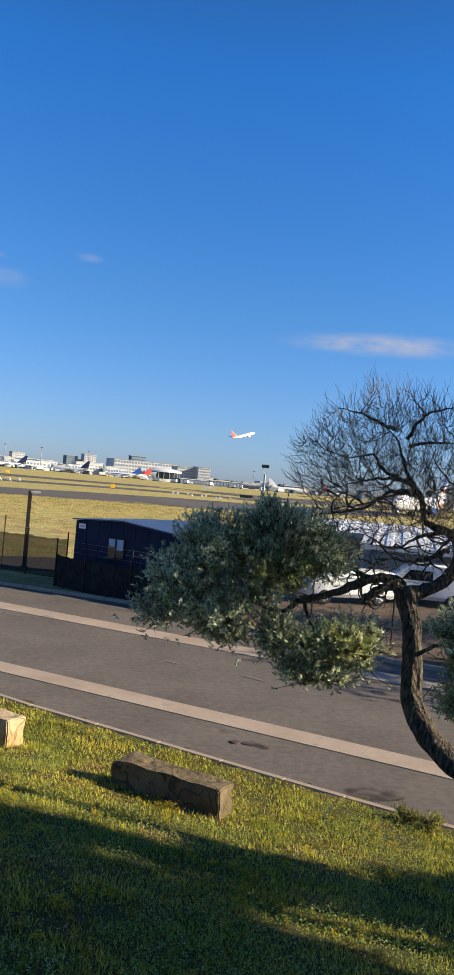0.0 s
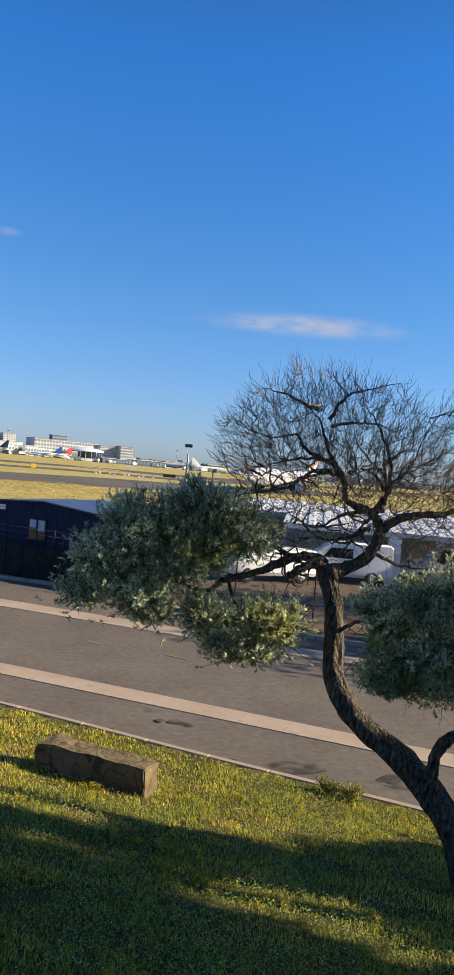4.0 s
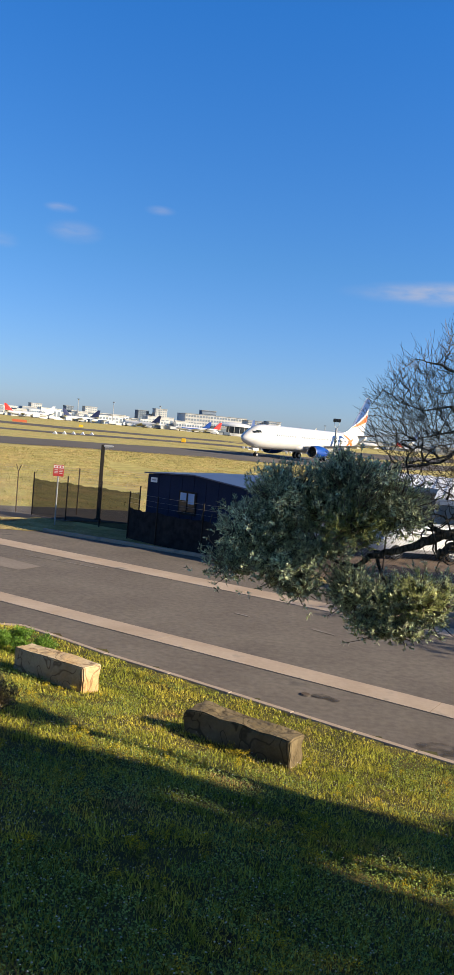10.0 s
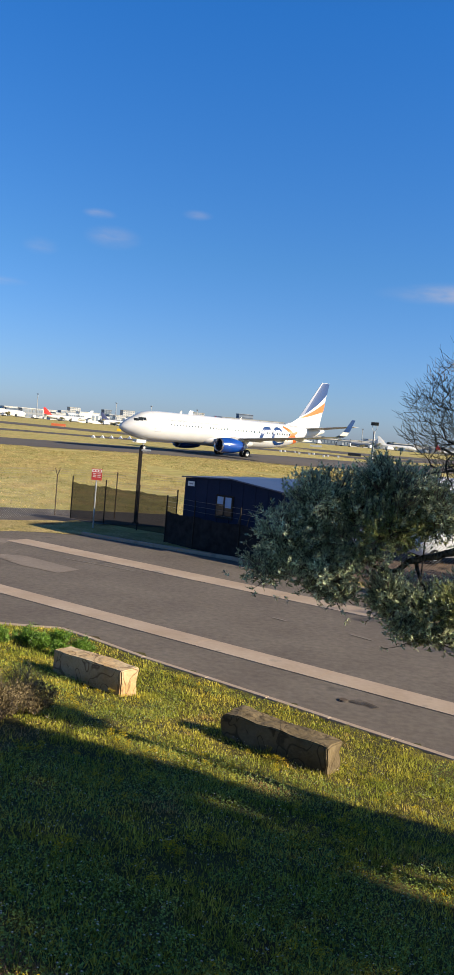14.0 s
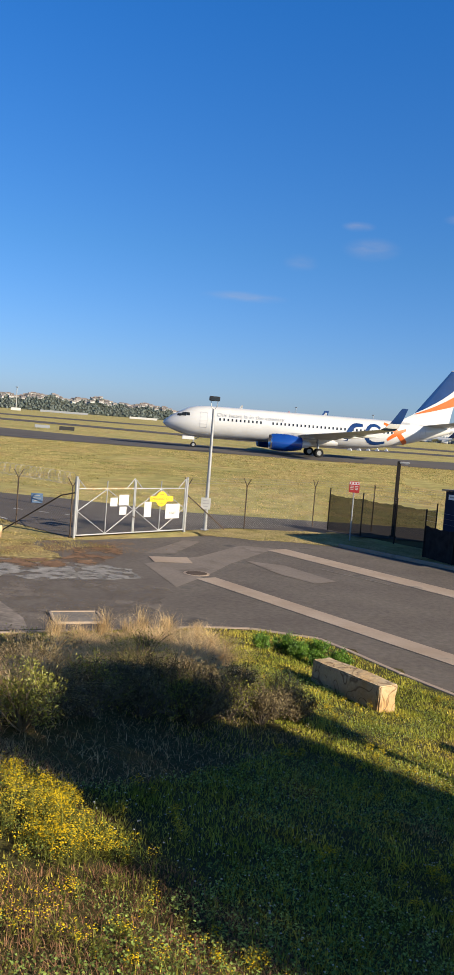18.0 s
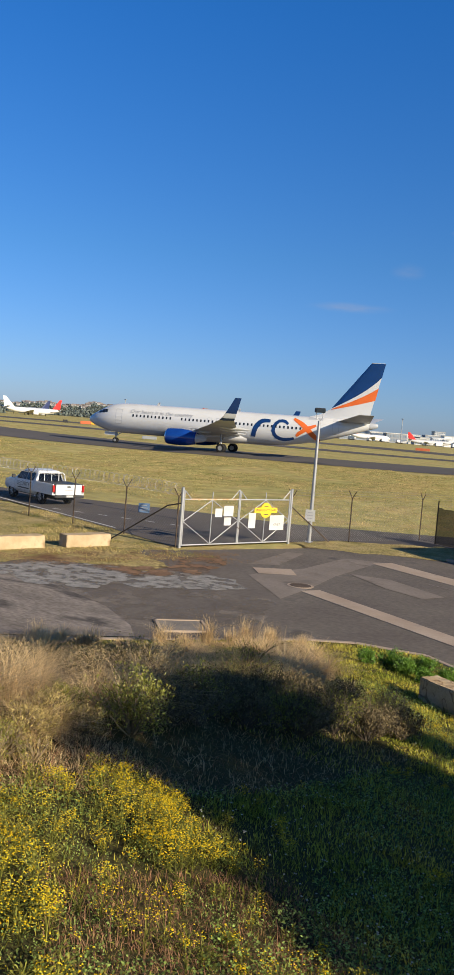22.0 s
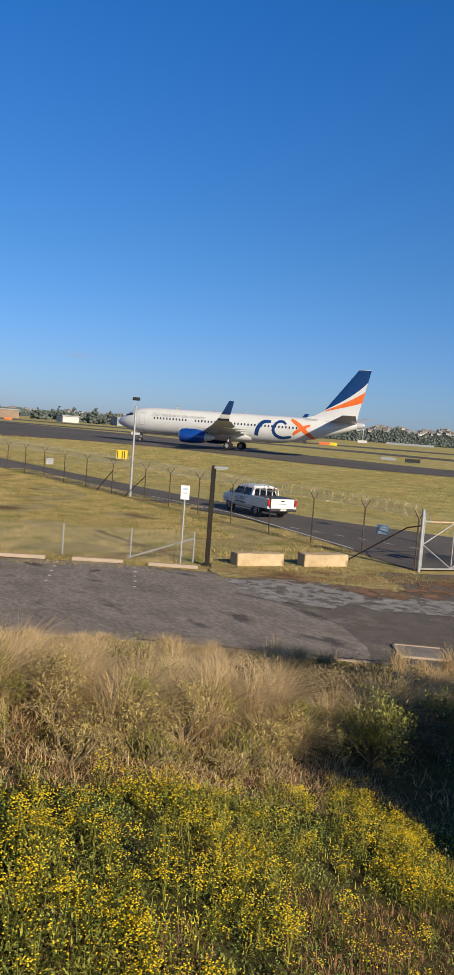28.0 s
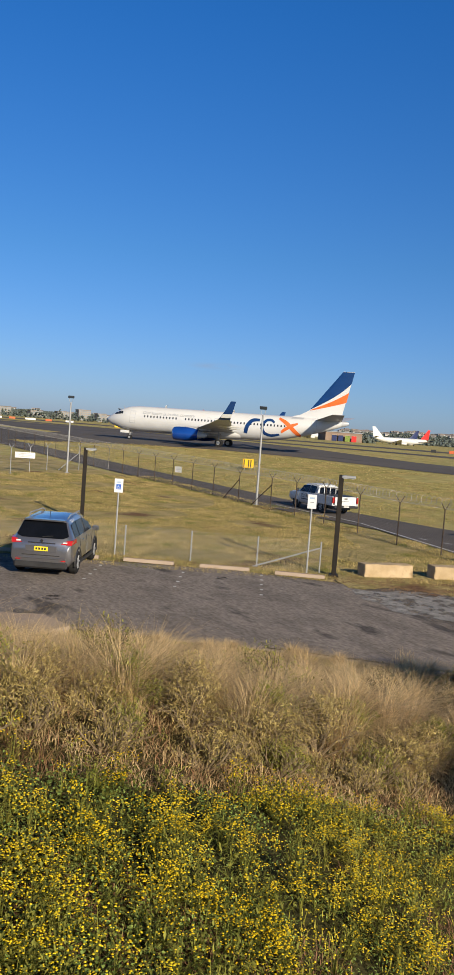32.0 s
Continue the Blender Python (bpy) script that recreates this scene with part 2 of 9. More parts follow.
M_RUST = material("brown_steel_post", (0.08, 0.056, 0.04), (0.128, 0.096, 0.072), 3, 0.8, 0.2, fine=0.2)
M_POLE_DARK = material("dark_bronze_paint", (0.02, 0.017, 0.015), (0.03, 0.025, 0.021), 2, 0.6, 0.1, fine=0.1)
M_WHITE = material("white_paint", (0.671, 0.671, 0.662), (0.722, 0.722, 0.714), 1.0, 0.35, fine=0.03, coat=0.2)
M_WHITE_DIRTY = material("weathered_white", (0.476, 0.467, 0.443), (0.574, 0.566, 0.541), 1.5, 0.6, fine=0.08)
M_BLACK = material("black_rubber", (0.015, 0.015, 0.016), (0.03, 0.03, 0.03), 5, 0.8, fine=0.15)
M_PLASTIC = material("black_plastic", (0.02, 0.02, 0.022), (0.03, 0.03, 0.032), 4, 0.5, fine=0.1)
M_GLASS = glass_dark("dark_glass")
M_CARGLASS = material("tinted_car_glass", (0.004, 0.005, 0.007), (0.006, 0.007, 0.01), 2, 0.1, fine=0.05)
M_CARGLASS.node_tree.nodes["Principled BSDF"].inputs["Specular IOR Level"].default_value = 0.25
# far glazing kept pale blue-grey: distance haze put into its colour
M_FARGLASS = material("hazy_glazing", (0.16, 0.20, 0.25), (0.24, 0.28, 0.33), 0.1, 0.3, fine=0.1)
M_RED = material("red_sign", (0.42, 0.03, 0.03), (0.50, 0.045, 0.04), 3, 0.5, fine=0.05)
M_YELLOW = material("yellow_sign", (0.80, 0.46, 0.01), (0.86, 0.52, 0.02), 3, 0.5, fine=0.05)
M_BLUE_SIGN = material("blue_sign", (0.02, 0.10, 0.45), (0.03, 0.13, 0.52), 3, 0.5, fine=0.05)
M_TINT_SIGN = material("faded_blue_sign", (0.30, 0.40, 0.55), (0.38, 0.48, 0.62), 3, 0.6, fine=0.1)
M_FENCE_BLUE = material("weathered_blue_sign", (0.10, 0.17, 0.28), (0.15, 0.22, 0.34), 3, 0.6, fine=0.1)
M_JETBLUE = material("deep_blue_paint", (0.006, 0.045, 0.24), (0.009, 0.058, 0.29), 0.8, 0.2, fine=0.03, coat=0.5)
M_TAILBLUE = material("tail_blue_paint", (0.006, 0.036, 0.14), (0.008, 0.044, 0.165), 0.8, 0.3, fine=0.03)
M_JETORANGE = material("orange_paint", (0.70, 0.13, 0.02), (0.76, 0.16, 0.03), 0.8, 0.35, fine=0.03)
M_JETWHITE = material("aircraft_white", (0.60, 0.595, 0.585), (0.66, 0.655, 0.64), 0.4, 0.28, fine=0.03, coat=0.3)
M_JETGREY = material("aircraft_grey", (0.42, 0.43, 0.45), (0.50, 0.51, 0.52), 0.5, 0.4, 0.1, fine=0.06)
M_LIP = material("bare_metal", (0.6, 0.6, 0.62), (0.7, 0.7, 0.72), 2, 0.25, 0.9, fine=0.05)
M_JETRED = material("tail_red", (0.62, 0.03, 0.025), (0.70, 0.04, 0.03), 1, 0.4, fine=0.04)
M_CARGREY = material("metallic_grey_paint", (0.246, 0.246, 0.268), (0.304, 0.304, 0.326), 1, 0.28, 0.8, fine=0.05, coat=1.0)
M_LAMP_RED = material("tail_lamp", (0.40, 0.012, 0.012), (0.5, 0.02, 0.02), 4, 0.2, fine=0.1, coat=0.8)
M_CHROME = material("chrome", (0.7, 0.7, 0.7), (0.8, 0.8, 0.8), 2, 0.15, 1.0, fine=0.05)
M_PLATE = material("yellow_plate", (0.78, 0.58, 0.02), (0.82, 0.62, 0.03), 3, 0.5, fine=0.05)


# ---- mesh building ----
class Mesh:
    """Collects vertices and faces; every method adds a solid."""

    def __init__(self):
        self.v, self.f = [], []

    def add(self, verts, faces, m=None):
        n = len(self.v)
        self.v += [tuple(m @ Vector(p)) if m else tuple(p) for p in verts]
        self.f += [tuple(i + n for i in f) for f in faces]
        return self

    def box(self, c, s, m=None, bevel=0.0):
        hx, hy, hz = s[0] / 2, s[1] / 2, s[2] / 2
        if not bevel:
            v = [(c[0] + x * hx, c[1] + y * hy, c[2] + z * hz) for x in (-1, 1) for y in (-1, 1) for z in (-1, 1)]
            return self.add(v, [(0, 1, 3, 2), (4, 6, 7, 5), (0, 4, 5, 1), (2, 3, 7, 6), (0, 2, 6, 4), (1, 5, 7, 3)], m)
        b, v, at = bevel, [], {}
        for x in (-1, 1):
            for y in (-1, 1):
                for z in (-1, 1):
                    for k, (dx, dy, dz) in enumerate(((0, b, b), (b, 0, b), (b, b, 0))):
                        at[x, y, z, k] = len(v)
                        v.append((c[0] + x * (hx - dx), c[1] + y * (hy - dy), c[2] + z * (hz - dz)))
        f = []
        for s_ in (-1, 1):
            q = ((-1, -1), (1, -1), (1, 1), (-1, 1))
            f.append([at[s_, a, d, 0] for a, d in q][:: s_])
            f.append([at[a, s_, d, 1] for a, d in q][:: -s_])
            f.append([at[a, d, s_, 2] for a, d in q][:: s_])
        for a in (-1, 1):
            for d in (-1, 1):
                f.append([at[-1, a, d, 1], at[1, a, d, 1], at[1, a, d, 2], at[-1, a, d, 2]])
                f.append([at[a, -1, d, 0], at[a, 1, d, 0], at[a, 1, d, 2], at[a, -1, d, 2]])
                f.append([at[a, d, -1, 0], at[a, d, 1, 0], at[a, d, 1, 1], at[a, d, -1, 1]])
                f += [[at[a, d, e, k] for k in range(3)] for e in (-1, 1)]
        return self.add(v, f, m)

    def tube(self, pts, radii, n=8, cap=True):
        pts = [Vector(p) for p in pts]
        if not hasattr(radii, "__len__"):
            radii = [radii] * len(pts)
        side, rings, first = None, [], len(self.v)
        for i, p in enumerate(pts):
            d = (pts[min(i + 1, len(pts) - 1)] - pts[max(i - 1, 0)]).normalized()
            if side is None:
                side = d.cross(Vector((0, 0, 1)))
                if side.length < 1e-3:
                    side = Vector((1, 0, 0))
            side = (side - d * side.dot(d)).normalized()
            up = d.cross(side)
            for k in range(n):
                a = 2 * math.pi * k / n
                self.v.append(tuple(p + (side * math.cos(a) + up * math.sin(a)) * radii[i]))
        for i in range(len(pts) - 1):
            for k in range(n):
                a, b = first + i * n, first + (i + 1) * n
                self.f.append((a + k, a + (k + 1) % n, b + (k + 1) % n, b + k))
        if cap:
            self.f.append(tuple(first + k for k in range(n))[::-1])
            self.f.append(tuple(first + (len(pts) - 1) * n + k for k in range(n)))
        return self

    def loft(self, rings, cap=True):
        """Rings of equally many points, joined one to the next."""
        n, first = len(rings[0]), len(self.v)
        for r in rings:
            self.v += [tuple(p) for p in r]
        for i in range(len(rings) - 1):
            for k in range(n):
                a, b = first + i * n, first + (i + 1) * n
                self.f.append((a + k, a + (k + 1) % n, b + (k + 1) % n, b + k))
        if cap:
            self.f.append(tuple(first + k for k in range(n))[::-1])
            self.f.append(tuple(first + (len(rings) - 1) * n + k for k in range(n)))
        return self

    def prism(self, outline, z0, z1):
        """An outline in x and y, from z0 to z1."""
        return self.loft([[(x, y, z0) for x, y in outline], [(x, y, z1) for x, y in outline]])

    def slab(self, outline, y0, y1):
        """An outline in x and z, from y0 to y1."""
        return self.loft([[(x, y0, z) for x, z in outline], [(x, y1, z) for x, z in outline]])

    def mesh(self, name, mat, smooth=False):
        me = bpy.data.meshes.new(name)
        me.from_pydata(self.v, [], self.f)
        bm = bmesh.new()
        bm.from_mesh(me)
        bmesh.ops.recalc_face_normals(bm, faces=bm.faces)
        bm.to_mesh(me)
        bm.free()
        if smooth:
            me.polygons.foreach_set("use_smooth", [True] * len(me.polygons))
            me.set_sharp_from_angle(angle=radians(35))
        me.materials.append(mat)
        return me


def part(name, mb, mat, parent=None, label="", smooth=False, m=None):
    """One mesh object, under a thing or a part if one is given."""
    me = mb if isinstance(mb, bpy.types.Mesh) else mb.mesh(name, mat, smooth)
    ob = new(name, me)
    if parent:
        ob.parent = parent
    if m is not None:
        ob.matrix_basis = m
    if label:
        ob["label"] = label
    return ob


def thing(name, m, label, category, group="", kind=""):
    ob = new(name)
    ob.empty_display_size = 0.2
    ob.matrix_basis = m
    return tagged(ob, label, category, group, kind)


def raw_mesh(name, co, faces, mat, smooth=False):
    """Vertices (n, 3) and faces (m, 3 or 4) from arrays."""
    me = bpy.data.meshes.new(name)
    n, k = faces.shape
    me.vertices.add(len(co))
    me.vertices.foreach_set("co", np.ascontiguousarray(co, np.float32).ravel())
    me.loops.add(n * k)
    me.loops.foreach_set("vertex_index", np.ascontiguousarray(faces, np.int32).ravel())
    me.polygons.add(n)
    me.polygons.foreach_set("loop_start", np.arange(0, n * k, k, dtype=np.int32))
    if smooth:
        me.polygons.foreach_set("use_smooth", np.ones(n, bool))
    me.update(calc_edges=True)
    me.validate()
    me.materials.append(mat)
    return me


def banded_stone(name, pale, mid, dark):
    """Sandstone with swirling bands of iron stain."""
    m = material(name, pale, mid, 2.0, 0.85, bump=0.04, bump_scale=9, fine=0.22)
    nt = m.node_tree
    N, L = nt.nodes.new, nt.links.new
    hsv = next(n for n in nt.nodes if n.type == "HUE_SAT")
    under = hsv.inputs["Color"].links[0].from_socket
    veins, off, size, ramp, mix, tc = N("ShaderNodeTexNoise"), N("ShaderNodeMath"), N("ShaderNodeMath"), N("ShaderNodeMapRange"), N("ShaderNodeMix"), N("ShaderNodeTexCoord")
    veins.inputs["Scale"].default_value, veins.inputs["Detail"].default_value, veins.inputs["Distortion"].default_value = 2.6, 1.5, 1.2
    off.operation, size.operation = "SUBTRACT", "ABSOLUTE"
    off.inputs[1].default_value = 0.5
    ramp.inputs["From Min"].default_value, ramp.inputs["From Max"].default_value = 0.03, 0.005
    ramp.inputs["To Max"].default_value = 0.7
    L(veins.outputs["Fac"], off.inputs[0])
    L(off.outputs[0], size.inputs[0])
    mix.data_type = "RGBA"
    mix.inputs["B"].default_value = (*dark, 1)
    L(tc.outputs["Object"], veins.inputs["Vector"])
    L(size.outputs[0], ramp.inputs["Value"])
    L(ramp.outputs[0], mix.inputs["Factor"])
    L(under, mix.inputs["A"])
    L(mix.outputs["Result"], hsv.inputs["Color"])
    return m


M_SAND_DARK = banded_stone("weathered_sandstone", (0.23, 0.175, 0.10), (0.12, 0.09, 0.05), (0.05, 0.036, 0.022))
M_BANDED = banded_stone("banded_sandstone", (0.54, 0.43, 0.28), (0.44, 0.28, 0.13), (0.13, 0.07, 0.035))


# ---- the ground ----
KERB = ((-30, -14), (-19.6, 0), (-17.2, 6), (-13.7, 10.3), (-11.3, 12.6), (-9.4, 14.7), (-7.9, 16.35), (-7.1, 16.95), (-5.6, 17.2), (-4.75, 16.7), (-3.36, 15.75), (-1.95, 14.92), (-0.75, 14.2), (0.35, 13.53), (1.35, 12.93), (2.25, 12.4), (3.3, 11.8), (4.5, 11.1), (12, 6.9), (26, -0.9))


def inside(x, y):
    """How far a place lies inside the kerb line of the mound; below nought outside. Takes arrays."""
    x, y = np.asarray(x, float), np.asarray(y, float)
    best, sign = np.full(x.shape, 1e9), np.ones(x.shape)
    for (x0, y0), (x1, y1) in zip(KERB, KERB[1:]):
        dx, dy = x1 - x0, y1 - y0
        t = np.clip(((x - x0) * dx + (y - y0) * dy) / (dx * dx + dy * dy), 0, 1)
        d = np.hypot(x - x0 - t * dx, y - y0 - t * dy)
        near = d < best
        best = np.where(near, d, best)
        sign = np.where(near, np.where(dx * (y - y0) - dy * (x - x0) < 0, 1, -1), sign)
    return best * sign


def mound(x, y):
    return 0.1 + 3.1 * np.clip(inside(x, y) / 12.8, 0, 1) ** 1.4


def smooth(a):
    a = np.clip(a, 0, 1)
    return a * a * (3 - 2 * a)


def land(x, y):
    """The height of the airfield and the streets."""
    x, y = np.asarray(x, float), np.asarray(y, float)
    low = 0.014 * np.clip(-x - 45, 0, 60)
    high = 1.4 + 0.012 * np.clip(-x - 70, 0, 60) - 0.8 * smooth((x + 25) / 45) * (1 - smooth((y - 240) / 200))
    run = 42 - 22 * np.clip((-x - 60) / 60, 0, 1)
    return low + (high - low) * smooth((y - 37) / run)


def spread(a, b, fine0, fine1, step, grow=1.25):
    """Places from a to b, close between fine0 and fine1 and wider and wider outside."""
    p = list(np.arange(fine0, fine1 + 1e-6, step))
    s = step
    while p[-1] < b:
        s *= grow
        p.append(min(b, p[-1] + s))
    s = step
    while p[0] > a:
        s *= grow
        p.insert(0, max(a, p[0] - s))
    return np.array(p)


def sheet(name, xs, ys, height, mat, smooth_=True):
    gx, gy = np.meshgrid(xs, ys)
    co = np.stack([gx, gy, height(gx, gy)], -1).reshape(-1, 3)
    n, m = len(xs), len(ys)
    i = (np.arange(m - 1)[:, None] * n + np.arange(n - 1)[None]).ravel()
    return raw_mesh(name, co, np.stack([i, i + 1, i + n + 1, i + n], -1), mat, smooth_)


ground = new("ground", sheet("ground", spread(-4200, 4200, -150, 60, 3.0), spread(-400, 4200, -20, 160, 3.0), lambda x, y: land(x, y) - 0.02, M_AIRGRASS))
tagged(ground, "wide mown airfield grass, olive green and straw coloured", "ground", kind="structure")


def poly_flat(name, outline, mat, lift, label, category, kind="structure", step=2.0):
    """A thin paved or bare area with that outline, laid over the land."""
    bm = bmesh.new()
    vs = [bm.verts.new((x, y, 0)) for x, y in outline]
    bm.faces.new(vs)
    x0, x1 = min(p[0] for p in outline), max(p[0] for p in outline)
    y0, y1 = min(p[1] for p in outline), max(p[1] for p in outline)
    for axis, a, b in ((0, x0, x1), (1, y0, y1)):
        for c in np.arange(a + step, b, step):
            geom = bm.verts[:] + bm.edges[:] + bm.faces[:]
            bmesh.ops.bisect_plane(bm, geom=geom, plane_co=(c, 0, 0) if axis == 0 else (0, c, 0), plane_no=(1, 0, 0) if axis == 0 else (0, 1, 0))
    for v in bm.verts:
        v.co.z = float(land(v.co.x, v.co.y)) + lift
    bmesh.ops.recalc_face_normals(bm, faces=bm.faces)
    if sum(f.normal.z for f in bm.faces) < 0:
        bmesh.ops.reverse_faces(bm, faces=bm.faces)
    me = bpy.data.meshes.new(name)
    bm.to_mesh(me)
    bm.free()
    me.materials.append(mat)
    return tagged(new(name, me), label, category, kind=kind)


def band(name, pts, half, mat, lift, label, category, kind="structure", step=4.0, across=4):
    """A strip along a line, laid over the land."""
    line = []
    for (x0, y0), (x1, y1) in zip(pts, pts[1:]):
        n = max(1, int(math.hypot(x1 - x0, y1 - y0) / step))
        line += [(x0 + (x1 - x0) * k / n, y0 + (y1 - y0) * k / n) for k in range(n)]
    line.append(pts[-1])
    line = np.array(line, float)
    d = np.gradient(line, axis=0)
    d /= np.linalg.norm(d, axis=1)[:, None]
    nrm = np.stack([-d[:, 1], d[:, 0]], -1)
    rows = np.stack([line + nrm * half * k for k in np.linspace(1, -1, across + 1)], 1)
    co = np.concatenate([rows, (land(rows[..., 0], rows[..., 1]) + lift)[..., None]], -1).reshape(-1, 3)
    n = across + 1
    i = (np.arange(len(line) - 1)[:, None] * n + np.arange(n - 1)[None]).ravel()
    ob = new(name, raw_mesh(name, co, np.stack([i, i + n, i + n + 1, i + 1], -1), mat))
    return tagged(ob, label, category, kind=kind)


# the mound on which the camera stands
lawn_x, lawn_y = np.arange(-31, 27, 0.4), np.arange(-15, 18.2, 0.4)
lawn = sheet("lawn", lawn_x, lawn_y, lambda x, y: np.where(inside(x, y) > -0.35, mound(x, y), -0.6), M_SOIL)
tagged(new("lawn", lawn), "grassy mound sloping down to the street, partly in shade", "lawn", kind="structure")

# the street and the car park
poly_flat("road", [(-30, -14.4), (-19.9, 0), (-17.4, 6), (-13.8, 10.35), (-11.4, 12.65), (-9.5, 14.75), (-8.0, 16.45), (-7.1, 17.1), (-5.5, 17.4), (-4.7, 16.9), (-3.3, 15.95), (-0.7, 14.35), (1.4, 13.1), (4.6, 11.25), (12, 7.1), (40, -8),
                  (46, 6), (30, 12.5), (14, 20), (5.3, 23.3), (-3.3, 30.0), (-9.9, 32.5), (-14.6, 31.0), (-17.3, 25.2), (-18.6, 23.3), (-19.8, 17.7), (-22.9, 14.9), (-26.4, 9.4), (-30.5, 3), (-44, -14)],
          M_ASPHALT, 0.02, "grey asphalt street with a turning area before the gate", "road")
poly_flat("car_park", [(-44, -14), (-30.3, 2.8), (-26.3, 9.2), (-22.9, 14.7), (-19.8, 17.5), (-15.8, 16.5), (-13.2, 15.6), (-11.6, 14.6), (-10.6, 13.6), (-11.4, 12.65), (-13.8, 10.35), (-17.5, 6.1), (-20, 0.2), (-30, -14)],
          M_ASPHALT_OLD, 0.03, "worn patched asphalt of a small car park", "car park")
band("service_road", [(-700, 90), (-300, 52), (-140, 36), (-95, 33.4), (-60, 32.4), (-38, 32.2), (-28, 32.4), (-20, 34.2), (-10, 39.6), (6, 46.5)], 2.5, M_PERIROAD, 0.02, "narrow asphalt service road behind the perimeter fence", "road")
poly_flat("gate_apron", [(-18.2, 25.2), (-16.2, 31.2), (-15.2, 34.0), (-19.5, 37.2), (-26, 36.4), (-29.6, 35.3), (-36, 34.2), (-43.5, 33.8), (-43.5, 31.2), (-34.5, 30.6), (-22.6, 26.9), (-20, 25.9)], M_PERIROAD, 0.028, "asphalt between the gate and the service road", "pavement")
TAXI = ((60, 250), (25, 193), (3, 155), (-4, 139), (-17.7, 116), (-39.6, 96.5), (-64, 86.6), (-82, 83), (-95, 79.5), (-108.2, 70.5), (-122.5, 54.3), (-150, 22), (-180, -15))
band("taxiway", TAXI, 13, M_TARMAC, 0.02, "dark tarmac taxiway curving past the grass", "taxiway", across=8)
poly_flat("taxiway_apron", [(-84, 92), (-108, 78), (-125, 60), (-160, 30), (-230, 20), (-300, 70), (-230, 105), (-150, 105)], M_TARMAC, 0.015, "broad tarmac junction of the taxiways", "taxiway", step=6)
band("far_taxiway", [(-420, 78), (-260, 105), (-132, 138), (-51, 174), (0, 232), (60, 330), (140, 480)], 9, M_TARMAC, 0.02, "second taxiway beyond the grass", "taxiway", step=12)
band("runway", [(-1500, 60), (-400, 165), (-198, 226), (-85, 265), (30, 330), (200, 440), (700, 800)], 24, M_TARMAC, 0.02, "runway seen nearly edge on", "runway", step=20)


def blotchy(m, scale, low, high):
    """Lets what lies under a thin stain show through in blotches."""
    nt = m.node_tree
    tc, tex, ramp, clear, mix = [nt.nodes.new("ShaderNode" + k) for k in ("TexCoord", "TexNoise", "MapRange", "BsdfTransparent", "MixShader")]
    tex.inputs["Scale"].default_value, tex.inputs["Detail"].default_value = scale, 6
    ramp.inputs["From Min"].default_value, ramp.inputs["From Max"].default_value = low, high
    nt.links.new(tc.outputs["Object"], tex.inputs["Vector"])
    nt.links.new(tex.outputs["Fac"], ramp.inputs["Value"])
    nt.links.new(ramp.outputs[0], mix.inputs[0])
    nt.links.new(clear.outputs[0], mix.inputs[1])
    nt.links.new(nt.nodes["Principled BSDF"].outputs[0], mix.inputs[2])
    nt.links.new(mix.outputs[0], nt.nodes["Material Output"].inputs["Surface"])


M_GRAVEL_THIN = material("scattered_gravel", (0.19, 0.178, 0.168), (0.34, 0.318, 0.29), 3.0, 0.95, bump=0.02, bump_scale=40, fine=0.7)
M_DIRT_THIN = material("thin_red_dirt", (0.17, 0.10, 0.06), (0.26, 0.16, 0.095), 0.9, 0.95, bump=0.02, bump_scale=30, fine=0.5)
blotchy(M_GRAVEL_THIN, 2.2, 0.36, 0.52)
blotchy(M_DIRT_THIN, 1.4, 0.38, 0.58)


def dirt_patch(outline, mat, label, lift=0.035):
    rough = []
    for (x0, y0), (x1, y1) in zip(outline, outline[1:] + outline[:1]):
        n = max(1, int(math.hypot(x1 - x0, y1 - y0) / 0.3))
        for k in range(n):
            p = Vector((x0 + (x1 - x0) * k / n, y0 + (y1 - y0) * k / n, 0))
            o = noise.noise_vector(p * 0.9) * 0.45 + noise.noise_vector(p * 3.1) * 0.16
            rough.append((p.x + o.x, p.y + o.y))
    return poly_flat("bare_patch", rough, mat, lift, label, "ground", kind="structure", step=1.0)


poly_flat("verge", [(-19.6, 17.9), (-22.7, 15.2), (-26.2, 9.6), (-30.4, 3.2), (-44, -13), (-90, 0), (-80, 28.6), (-44, 29.6), (-31, 29.2), (-22.5, 27.6), (-18.1, 25.2), (-18.7, 23.2)],
          M_VERGE, 0.01, "dry verge of grass and weeds before the fence", "grass", step=1.5)
dirt_patch([(-18.6, 18.5), (-17.0, 19.3), (-15.2, 19.4), (-14.0, 21.2), (-14.6, 23.6), (-15.8, 24.8), (-16.6, 23.4), (-15.6, 21.6), (-16.9, 20.2), (-18.5, 19.2)], M_DIRT_THIN, "reddish bare dirt at the road's edge", 0.042)
dirt_patch([(-18.2, 19.2), (-15.6, 18.3), (-14.3, 17.9), (-13.4, 18.8), (-12.0, 20.5), (-12.6, 21.2), (-14.4, 21.5), (-15.9, 20.4), (-17.8, 20.2)], M_GRAVEL_THIN, "loose grey gravel on the turning area", 0.032)
